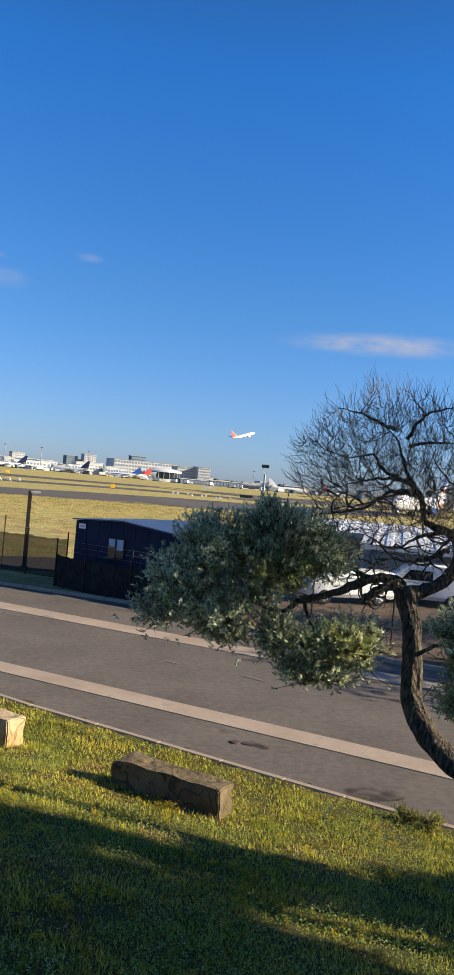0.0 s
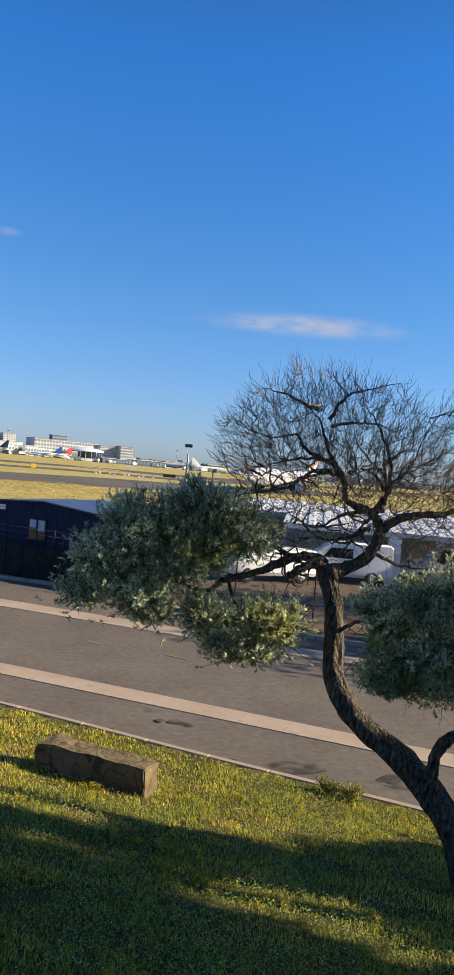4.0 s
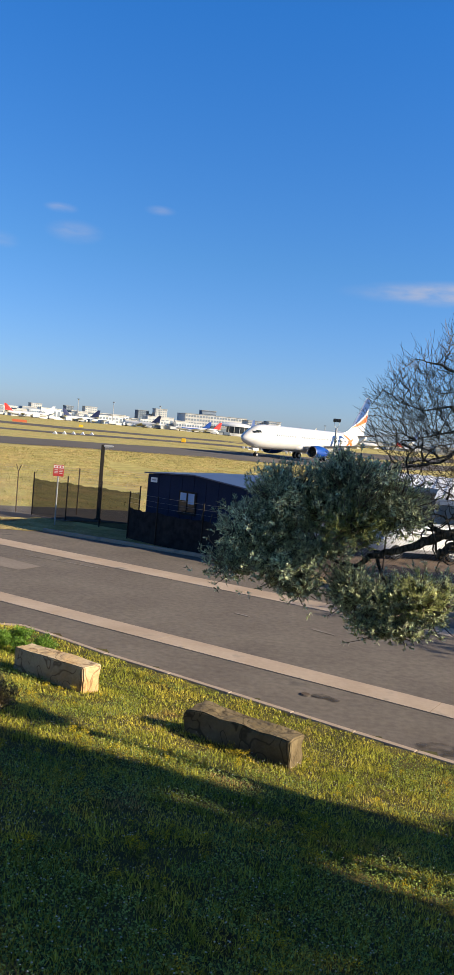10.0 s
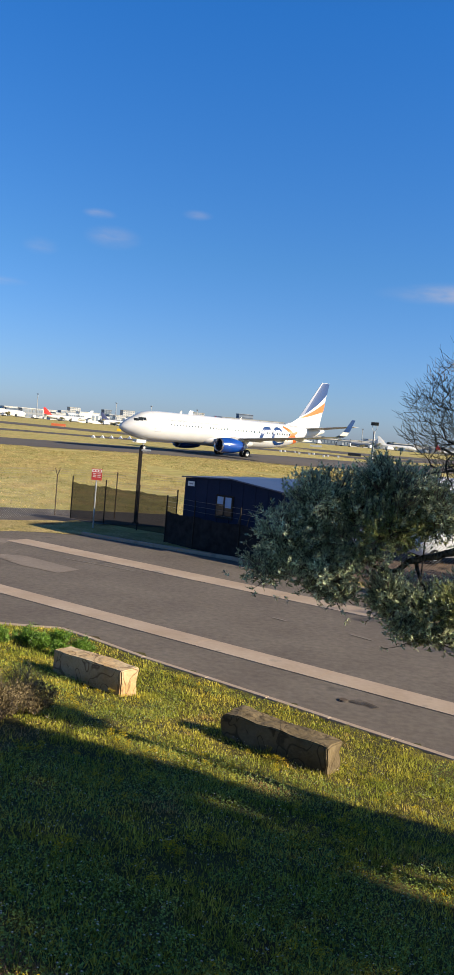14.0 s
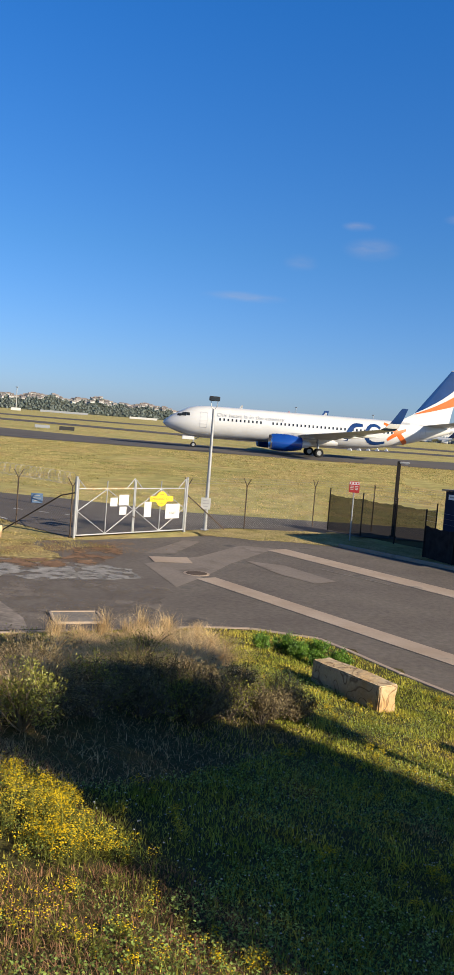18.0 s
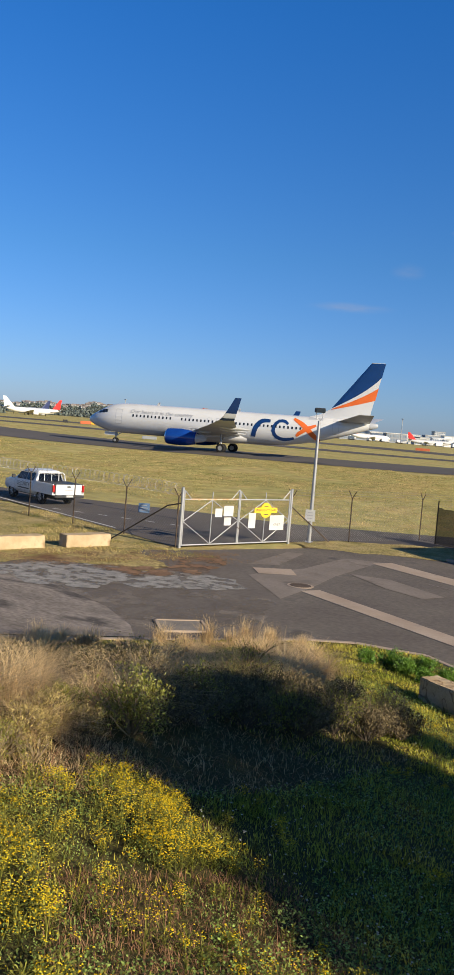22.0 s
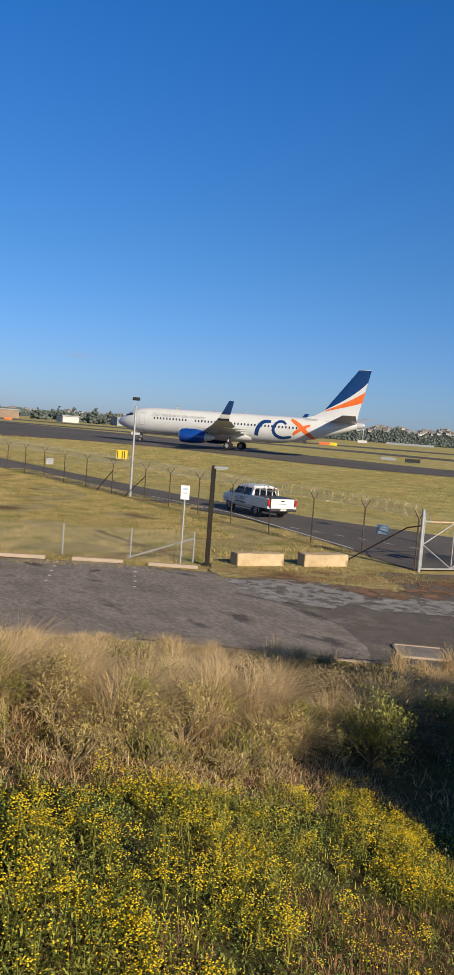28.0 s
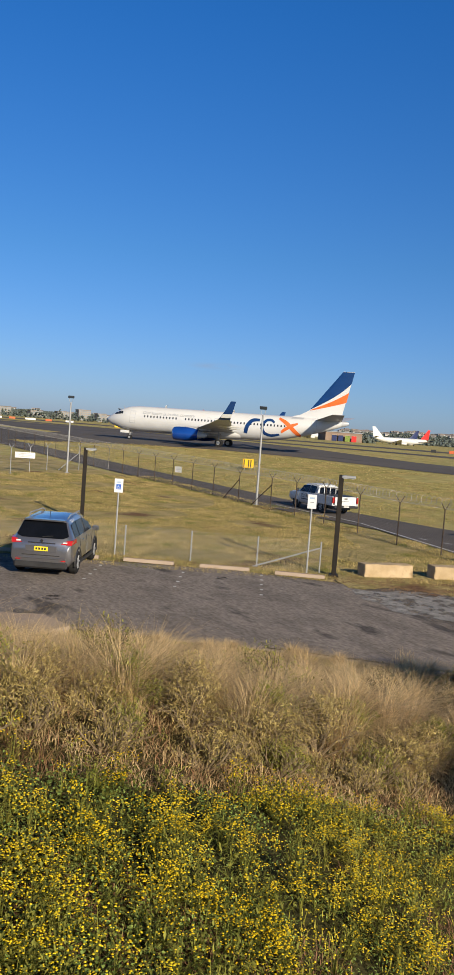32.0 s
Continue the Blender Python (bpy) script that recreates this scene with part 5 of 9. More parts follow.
# dry tufts over the verge and the airfield
M_TUFT = material("dry_verge_blade", (0.38, 0.305, 0.105), (0.62, 0.47, 0.20), 0.5, 0.8, fine=0.2, island=0.5, transmit=0.3, spot=(0.23, 0.235, 0.06), spot_scale=0.8, spot_at=0.52)
x, y = RNG.uniform(-62, -13, 480000), RNG.uniform(-6, 38, 480000)
far_park = (y - 17.5) - (x + 19.8) * 1.5
by_blocks = (np.abs((x + 19.0) * 0.94 - (y - 20.4) * 0.34) < 1.7) & (y > 17.8) & (y < 24.6)
ok = ((far_park > np.where(x < -19.8, 0.25, 40)) | by_blocks) & (y < np.where(x < -34.5, 30.6 + (x + 34.5) * -0.06, 30.6 - (x + 34.5) * 0.31) - 0.1) & (patchy(x, y, 0.25, 41) > -0.22)
x, y = x[ok], y[ok]
n = len(x)
z = np.asarray(land(x, y)) + 0.01
tall_ = np.where((y > 26.8 - (x + 22) * 0.2) & (y < 29.5 - (x + 22) * 0.2), 1.5, 1.0)
stuff("verge_tufts", [blades(np.stack([x, y, z], -1), RNG.uniform(0.04, 0.13, n) * tall_ * (1 + 0.9 * patchy(x, y, 1.1, 44)), RNG.uniform(0.011, 0.026, n), RNG.uniform(0.3, 1.2, n), RNG.uniform(0, 6.28, n))], M_TUFT, "dry straw and green tufts on the verge", "grass")
x, y = RNG.uniform(-130, 20, 420000), RNG.uniform(33, 110, 420000)
near_edge = np.interp(x, (-130, -60, -43, -36, -29, -19, -10, 6, 20), (39, 35.2, 34.2, 34.6, 36, 38, 42.5, 50, 56))
far_edge = np.interp(x, [p[0] for p in TAXI[::-1]], [p[1] for p in TAXI[::-1]]) - 17
ok = (y > near_edge) & (y < far_edge) & (RNG.random(len(x)) < 55 / np.hypot(x, y)) & (patchy(x, y, 0.12, 43) > -0.3)
x, y = x[ok], y[ok]
n = len(x)
d = np.hypot(x, y)
stuff("airfield_tufts", [blades(np.stack([x, y, np.asarray(land(x, y)) + 0.01], -1), RNG.uniform(0.04, 0.11, n), RNG.uniform(0.04, 0.08, n) * d / 60, RNG.uniform(0.4, 1.3, n), RNG.uniform(0, 6.28, n))], M_TUFT, "dry golden tufts on the mown airfield", "grass")


def bush(x, y, z, size, n, mat, label, seed, leaf=0.05, name="bush", category="bush", wood=None, slim=1.0):
    """A low bush: forking woody stems and many leaves."""
    g = np.random.default_rng(seed)
    t = thing(name, pose(x, y, z), label, category, "bushes of the bank")
    mb, tips = Mesh(), []
    for _ in range(26):
        a, e = g.uniform(0, 6.28), g.uniform(0.45, 1.45)
        d = Vector((math.cos(a) * math.cos(e), math.sin(a) * math.cos(e), math.sin(e)))
        q = d * size * g.uniform(0.6, 1.0)
        bend = q * 0.5 + Vector((g.normal(0, 0.05), g.normal(0, 0.05), 0.06)) * size
        mb.tube([(0, 0, 0), bend, q], [0.008, 0.006, 0.002], 4)
        tips += [tuple(bend * 1.1), tuple(q * 0.75), tuple(q)]
        for _ in range(4):
            root = bend.lerp(q, g.uniform(0.0, 0.8))
            w = root + (d + Vector((g.normal(0, 0.6), g.normal(0, 0.6), g.normal(0.2, 0.4)))).normalized() * size * g.uniform(0.15, 0.4)
            mb.tube([root, root.lerp(w, 0.5) + Vector((0, 0, 0.02)), w], [0.004, 0.003, 0.0015], 3, cap=False)
            tips.append(tuple(w))
    tagged(part("stem", mb, wood or M_TWIG, t), kind="stuff")
    tips = np.array(tips)
    c = tips[g.integers(0, len(tips), n)] + g.normal(0, 0.075 * size, (n, 3))
    c[:, 2] = np.abs(c[:, 2])
    d = g.normal(0, 1, (n, 3)) + (0, 0, 0.8)
    d /= np.linalg.norm(d, axis=1)[:, None]
    co, f = leaflets(c, d, g.normal(0, 1, (n, 3)), g.uniform(0.6, 1.2, n) * leaf, g.uniform(0.25, 0.4, n) * leaf * slim)
    tagged(part("leafage", raw_mesh("leafage", co, f, mat), mat, t), kind="stuff")
    return t


YG, SP, DG = "yellow-green woody bush among the dry grass", "sparse woody bush in the tussocks", "dull green bush in the shade of the bank"
for i, (bx, by, s, k, mat, lab) in enumerate(((-4.12, 5.2, 0.52, 2600, M_LEAF_LIT, YG), (-5.6, 2.4, 0.5, 700, M_WEED, SP), (-6.2, 4.4, 0.55, 700, M_WEED, SP), (-4.5, 6.7, 0.55, 1500, M_WEED, DG), (-4.0, 7.7, 0.5, 1300, M_WEED, DG), (-3.8, 8.6, 0.5, 1200, M_WEED, DG),
                                         (-3.6, 10.1, 0.5, 700, M_OLIVELEAF, "dry brown bush at the edge of the lawn"), (-3.9, 10.5, 0.5, 500, M_OLIVELEAF, "dry brown bush at the edge of the lawn"), (-5.3, 9.2, 0.6, 1000, M_WEED, DG), (-7.6, 5.2, 0.6, 700, M_WEED, SP), (-6.6, 8.4, 0.6, 900, M_WEED, DG))):
    bush(bx, by, on_lawn(bx, by) - 0.02, s, k, mat, lab, 40 + i, 0.036, wood=M_PALETWIG if i in (0, 6, 7) else None)
# a ragged front row of half-dead shrubs before the tussocks
g = np.random.default_rng(15)
for k in range(26):
    by = -1.0 + 0.235 * k + g.uniform(-0.1, 0.1)
    bx = -4.16 - 0.28 * (k % 2) + g.uniform(-0.12, 0.12)
    lush = k % 4 == 1
    bush(bx, by, on_lawn(bx, by) - 0.03, g.uniform(0.24, 0.38), 2600 if lush else 2300, M_LEAF_LIT if lush else M_OLIVELEAF, YG if lush else "pale half-dead twiggy shrub before the tussocks", 140 + k, 0.03, wood=M_PALETWIG, slim=0.6)
for k in range(18):
    by, bx = -0.8 + 0.27 * k + g.uniform(-0.12, 0.12), -3.86 + g.uniform(-0.12, 0.12)
    bush(bx, by, on_lawn(bx, by) - 0.03, g.uniform(0.15, 0.25), 1100, M_LEAF_LIT if k % 3 == 1 else M_OLIVELEAF, YG if k % 3 == 1 else "pale half-dead twiggy shrub before the tussocks", 240 + k, 0.026, wood=M_PALETWIG, slim=0.6)
# dark bushes where tussocks lie in shade; the shade is in their colour
M_DULL = material("dull_shaded_leaf", (0.11, 0.092, 0.045), (0.25, 0.19, 0.10), 1.5, 0.7, fine=0.2, island=0.5, transmit=0.2)
g = np.random.default_rng(77)
for k in range(18):
    by = 5.9 + 0.58 * (k % 8) + g.uniform(-0.2, 0.2)
    bx = -4.35 + 0.24 * (by - 5.9) - 0.85 * (k // 8) + g.uniform(-0.15, 0.15)
    bush(bx, by, on_lawn(bx, by) - 0.03, g.uniform(0.4, 0.58), 1500, M_DULL, "dark twiggy bush standing in for shaded tussock grass", 90 + k, 0.04)
for i, (bx, by, s) in enumerate(((-5.6, 15.3, 0.42), (-5.0, 15.6, 0.46), (-4.4, 15.2, 0.42), (-5.9, 14.7, 0.4), (-5.2, 15.0, 0.42), (-4.7, 14.7, 0.36))):
    bush(bx, by, on_lawn(bx, by) - 0.05, s * 0.78, 2600, M_COVER, "dense bright green ground cover by the kerb", 60 + i, 0.05, "ground_cover", "shrub")
for i, (bx, by, s) in enumerate(((3.0, 11.75, 0.26), (3.35, 11.5, 0.3))):
    bush(bx, by, on_lawn(bx, by) - 0.04, s, 420, M_WEED, "leafy weeds growing against the kerb", 70 + i, 0.055, "weed_clump", "weeds")


# ---- the leaning tree ----
def leaf_mass(balls, count, g, size, clumps=0):
    """Rosettes of narrow leaves in the outer part of some ellipsoids, gathered in clumps if wanted; returns leaves and where they sit."""
    vol = np.array([b[3] * b[4] * b[5] for b in balls])
    spots = clumps or count
    pick = g.choice(len(balls), spots, p=vol ** (0.75 if clumps else 1) / (vol ** (0.75 if clumps else 1)).sum())
    b = np.array(balls)[pick]
    d = g.normal(0, 1, (spots, 3))
    d /= np.linalg.norm(d, axis=1)[:, None]
    rad = g.random(spots) ** (0.42 if clumps else 0.3)
    c = b[:, :3] + d * b[:, 3:6] * (rad * (1 + 0.22 * np.array([noise.noise(Vector(q * 2.2)) for q in d]) + g.normal(0, 0.05, spots)))[:, None]
    if clumps:
        pick = g.integers(0, clumps, count)
        wide = g.uniform(0.05, 0.11, clumps)[pick]
        c = c[pick] + g.normal(0, 1, (count, 3)) * wide[:, None] * (1.25, 1.0, 0.75)
        d = d[pick]
    axis = d * 0.7 + np.array((0, 0, 0.55)) + g.normal(0, 0.35, (count, 3))
    axis /= np.linalg.norm(axis, axis=1)[:, None]
    per = 12
    C, A = np.repeat(c, per, 0), np.repeat(axis, per, 0)
    q = g.normal(0, 1, C.shape)
    q -= (q * A).sum(1)[:, None] * A
    q /= np.linalg.norm(q, axis=1)[:, None]
    open_ = g.uniform(0.25, 1.3, len(C))
    dd = A * np.cos(open_)[:, None] + q * np.sin(open_)[:, None]
    n = len(C)
    leaves = leaflets(C + A * g.uniform(-0.05, 0.03, n)[:, None], dd, A, g.uniform(0.6, 1.15, n) * size, g.uniform(0.19, 0.3, n) * size)
    return leaves, c, axis


def twig_crown(roots, domes, count, g, shoots=6500, step=0.06, reach=0.45, near=0.06):
    """Bare twigs that grow from the limbs towards the open room of some ellipsoids, forking on the way."""
    vol = np.array([d[3] * d[4] * d[5] for d in domes])
    b = np.array(domes)[g.choice(len(domes), count, p=vol / vol.sum())]
    way = g.normal(0, 1, (count, 3))
    way /= np.linalg.norm(way, axis=1)[:, None]
    goals = b[:, :3] + way * b[:, 3:6] * (g.random(count) ** 0.38)[:, None]
    pos, parent, kids = [np.array(r) for r in roots], [-1] * len(roots), [0] * len(roots)
    best, far, done = np.zeros(count, int), np.full(count, 1e9), np.zeros(count, bool)
    fresh = list(range(len(pos)))
    for _ in range(70):
        P = np.array([pos[i] for i in fresh])
        dist = np.linalg.norm(goals[:, None] - P[None], axis=2)
        k = dist.argmin(1)
        better = dist[np.arange(count), k] < far
        far = np.where(better, dist[np.arange(count), k], far)
        best = np.where(better, np.array(fresh)[k], best)
        done |= far < near
        pull = {}
        for i in np.nonzero(~done & (far < reach))[0]:
            v = goals[i] - pos[best[i]]
            pull.setdefault(int(best[i]), []).append(v / np.linalg.norm(v))
        fresh = []
        for i, vs in pull.items():
            if kids[i] >= 7:
                continue
            v = np.mean(vs, 0) + g.normal(0, 0.2, 3) + (0, 0, 0.08)
            if parent[i] >= 0:
                v = v + 0.7 * (pos[i] - pos[parent[i]]) / step
            kids[i] += 1
            pos.append(pos[i] + v / np.linalg.norm(v) * step)
            parent.append(i)
            kids.append(0)
            fresh.append(len(pos) - 1)
        if not fresh:
            break
    n = len(pos)
    load = np.zeros(n)
    sons = [[] for _ in range(n)]
    for i in range(n - 1, -1, -1):
        load[i] = max(load[i], 1)
        if parent[i] >= 0:
            load[parent[i]] += load[i]
            sons[parent[i]].append(i)
    thick = np.minimum(0.0025 * load ** 0.40, 0.022)
    mb = Mesh()
    start = [(i, s) for i in range(len(roots)) for s in sons[i]]
    while start:
        i, s = start.pop()
        line = [i, s]
        while sons[line[-1]]:
            nxt = sorted(sons[line[-1]], key=lambda q: -load[q])
            start += [(line[-1], q) for q in nxt[1:]]
            line.append(nxt[0])
        r = [float(thick[q]) for q in line]
        r[0] = r[1]
        mb.tube([tuple(pos[q]) for q in line], r, 5 if r[0] > 0.008 else 3, cap=False)
    # fine straight shoots on the outer twigs, fanning out and up
    heart = np.mean(np.array(roots), 0)
    outer = [i for i in range(len(roots), n) if load[i] < 14]
    for i in g.choice(outer, shoots):
        v = (pos[i] - heart) * (0.9, 0.5, 0.9)
        v = v / (np.linalg.norm(v) + 1e-6) + 0.7 * (pos[i] - pos[parent[i]]) / step + g.normal(0, 0.3, 3) + (0, 0, 0.35)
        v = v / np.linalg.norm(v) * g.uniform(0.08, 0.27)
        a = pos[i]
        bend, turn_ = g.normal(0, 0.02, 3), g.normal(0, 0.022, 3)
        mb.tube([tuple(a), tuple(a + v * 0.35 + bend), tuple(a + v * 0.7 + turn_), tuple(a + v + bend + (0, 0, 0.03))], [0.0028, 0.0023, 0.0019, 0.0013], 3, cap=False)
    return mb


def tree_object(name, trunk, trunk_r, limbs, bare, balls, count, leaf_size, seed, label, group="", leaf_mat=None, clumps=0, young=()):
    g = np.random.default_rng(seed)
    base = Vector(trunk[0])
    t = thing(name, Matrix.Translation(base), label, "tree", group)
    shift = lambda pts: [tuple(Vector(p) - base) for p in pts]
    n = 64
    line = curve_pts(shift(trunk), n)
    rr = np.interp(np.linspace(0, 1, n), np.linspace(0, 1, len(trunk_r)), trunk_r)
    mb = Mesh().tube(line, list(rr), 22)
    for i, v in enumerate(mb.v):
        w = Vector(v)
        k = min(i // 22, n - 1)
        o = (w - Vector(line[k]))
        a = i % 22
        mb.v[i] = tuple(w + o * (0.14 * noise.noise(w * 6) + 0.16 * noise.noise(Vector((a * 0.9, k * 0.16, 4.0))) + 0.10 * noise.noise(Vector((a * 1.9, k * 0.5, 9.0)))))
    part("trunk", mb, M_BARK, t, smooth=True)
    roots = []
    for pts, r0, r1 in limbs:
        q = curve_pts(shift(pts), 5 * len(pts))
        line_ = [tuple(Vector(p) + Vector((g.normal(0, 0.008), g.normal(0, 0.008), g.normal(0, 0.008)))) for p in q]
        part("limb", Mesh().tube(line_, list((r0 + (r1 * (1 if r1 > 0.04 else 0.3) - r0) * np.linspace(0, 1, len(q)) ** 0.85) * g.uniform(0.88, 1.12, len(q))), 8), M_BARK, t, "dark rough limb", smooth=True)
        roots += line_[len(line_) // 4:]
    if bare:
        # a tangle of short crooked dead wood about the fork and under the limbs
        mb = Mesh()
        near_fork = [p for p in roots if 1.2 < p[0] + base.x < 4.4 and 3.4 < p[2] + base.z < 4.9]
        for k in g.choice(len(near_fork), 95):
            a = Vector(near_fork[k])
            way = Vector((g.normal(0, 0.8), g.normal(0, 0.5), g.normal(-0.1, 0.6))).normalized()
            line_ = [a]
            for _ in range(g.integers(4, 9)):
                way = (way + Vector((g.normal(0, 0.42), g.normal(0, 0.3), g.normal(0.02, 0.42)))).normalized()
                line_.append(line_[-1] + way * g.uniform(0.05, 0.10))
            mb.tube([tuple(p) for p in line_], list(np.linspace(g.uniform(0.010, 0.019), 0.003, len(line_))), 5)
            roots += [tuple(p) for p in line_[1:]]
        tagged(part("dead_wood", mb, M_BARK, t, "short crooked dark dead wood", smooth=True), kind="stuff")
        part("bare_crown", twig_crown(roots, [tuple(np.array(b[:3]) - np.array(base)) + tuple(b[3:]) for b in bare], 7000, g), M_TWIG, t, "leafless grey twigs")["kind"] = "stuff"
    leaves, c, axis = leaf_mass([tuple(np.array(b[:3]) - np.array(base)) + tuple(b[3:]) for b in balls], count, g, leaf_size, clumps)
    mat = leaf_mat or M_LEAF
    cos, f = leaves
    tagged(part("foliage", raw_mesh("foliage", cos, f, mat), mat, t, "narrow grey-green leaves"), kind="stuff")
    if young:
        (cos, f), c2, axis2 = leaf_mass([tuple(np.array(b[:3]) - np.array(base)) + tuple(b[3:]) for b in young], 1900, g, leaf_size, 210)
        tagged(part("foliage", raw_mesh("foliage", cos, f, M_LEAF_YOUNG), M_LEAF_YOUNG, t, "younger yellow-olive leaves"), kind="stuff")
        c, axis = np.concatenate([c, c2]), np.concatenate([axis, axis2])
    mb = Mesh()
    mids = np.array([b[:3] for b in list(balls) + list(young)]) - np.array(base)
    every = 2 if clumps else 8
    for q, a in zip(c[::every], axis[::every]):
        m = mids[np.argmin(((mids - q) ** 2).sum(1))]
        w = (Vector(m) - Vector(q)) * 0.45 - Vector(a) * 0.08
        mb.tube([tuple(q), tuple(Vector(q) + w * 0.5 - Vector((0, 0, 0.02))), tuple(Vector(q) + w)], [0.003, 0.005, 0.008], 3, cap=False)
    tagged(part("leafy_spray", mb, M_TWIG, t), kind="stuff")
    return t


LIMB_A = [(2.27, 9.87, 3.56), (2.64, 9.85, 3.70), (2.85, 9.82, 3.94), (2.9, 9.85, 4.17), (2.77, 9.9, 4.34), (2.49, 9.95, 4.47), (2.42, 9.98, 4.72), (2.2, 10.02, 5.07), (2.09, 10.04, 5.39), (1.93, 10.1, 5.56)]
LIMB_R = [(2.88, 9.8, 4.06), (2.97, 9.8, 4.21), (3.27, 9.75, 4.35), (3.69, 9.72, 4.42), (4.05, 9.7, 4.59), (4.6, 9.6, 4.9), (5.1, 9.5, 5.2)]
LIMB_L = [(2.45, 9.97, 4.65), (2.36, 9.97, 4.83), (2.0, 9.97, 4.72), (1.65, 9.97, 4.58), (1.36, 10.0, 4.53)]
LIMB_L2 = [(2.3, 9.98, 4.88), (1.9, 9.85, 5.04), (1.74, 9.8, 5.21), (1.41, 9.75, 5.14), (0.95, 9.75, 5.35)]
LIMB_U = [(2.8, 9.88, 4.33), (2.96, 9.8, 4.7), (2.88, 9.75, 5.14), (2.7, 9.7, 5.42), (2.52, 9.7, 5.66)]
LIMB_U2 = [(2.96, 9.8, 4.68), (3.21, 9.9, 4.91), (3.34, 9.95, 5.18), (3.45, 10.0, 5.57)]
LIMB_D = [(2.75, 9.82, 3.9), (3.0, 9.75, 3.78), (3.3, 9.7, 3.72), (3.7, 9.6, 3.75)]
LOW_L = [(2.27, 9.87, 3.56), (2.17, 9.85, 3.72), (1.85, 9.83, 3.72), (1.5, 9.8, 3.55), (1.09, 9.8, 3.41), (0.82, 9.82, 3.25), (0.54, 9.85, 3.3), (0.1, 9.85, 3.5)]
LOW_L2 = [(1.85, 9.83, 3.72), (1.3, 9.95, 3.95), (0.6, 9.95, 4.15)]
LOW_L3 = [(2.25, 9.82, 3.58), (2.14, 9.76, 3.67), (1.9, 9.73, 3.58), (1.76, 9.73, 3.46)]
LOW_L4 = [(1.09, 9.8, 3.41), (1.2, 9.75, 3.1), (1.5, 9.72, 2.85)]
LOW_R = [(2.4, 9.62, 2.88), (2.5, 9.4, 3.02), (2.62, 8.9, 3.2), (2.95, 8.3, 3.4), (3.7, 8.1, 3.5)]
# thinner crooked limbs about the fork: line, radius at the root and at the tip
CROOKED = [([(2.29, 9.7, 4.78), (1.99, 9.7, 4.78), (1.67, 9.7, 4.56), (1.41, 9.7, 4.5), (1.16, 9.7, 4.44)], 0.034, 0.009),
           ([(2.23, 9.82, 4.94), (1.92, 9.82, 4.94), (1.62, 9.82, 4.88), (1.24, 9.82, 4.74)], 0.026, 0.009),
           ([(2.94, 9.94, 4.62), (2.81, 9.94, 4.8), (2.61, 9.94, 4.86), (2.45, 9.94, 4.8)], 0.026, 0.009),
           ([(2.22, 10.06, 5.37), (2.55, 10.06, 5.44), (2.86, 10.06, 5.43), (3.23, 10.06, 5.29)], 0.026, 0.009),
           ([(2.12, 9.7, 5.42), (2.28, 9.7, 5.69), (2.57, 9.7, 5.83), (2.95, 9.7, 5.94)], 0.026, 0.009),
           ([(2.89, 9.82, 4.36), (2.92, 9.82, 4.66), (2.86, 9.82, 5.04), (2.89, 9.82, 5.33)], 0.034, 0.009),
           ([(2.96, 9.94, 4.66), (3.19, 9.94, 4.88), (3.45, 9.94, 5.03)], 0.026, 0.009),
           ([(2.92, 10.06, 4.36), (2.49, 10.06, 4.29), (2.2, 10.06, 4.12), (1.84, 10.06, 4.13)], 0.034, 0.009),
           ([(2.78, 9.7, 4.34), (2.59, 9.7, 4.13), (2.46, 9.7, 3.88)], 0.026, 0.009),
           ([(1.98, 9.82, 5.53), (1.59, 9.82, 5.68), (1.28, 9.82, 5.73)], 0.026, 0.009),
           ([(2.9, 9.94, 4.93), (3.09, 9.94, 5.1), (3.32, 9.94, 5.19)], 0.026, 0.009),
           ([(2.82, 10.06, 4.14), (2.45, 10.06, 3.96), (2.09, 10.06, 3.97), (1.76, 10.06, 3.75)], 0.034, 0.009)]
HOOK = [(3.42, 8.62, 1.3), (3.33, 8.54, 1.6), (3.35, 8.5, 1.86), (3.43, 8.47, 2.02), (3.53, 8.45, 2.07), (3.63, 8.43, 2.0), (3.7, 8.42, 1.84), (3.75, 8.41, 1.64), (3.84, 8.38, 1.48)]
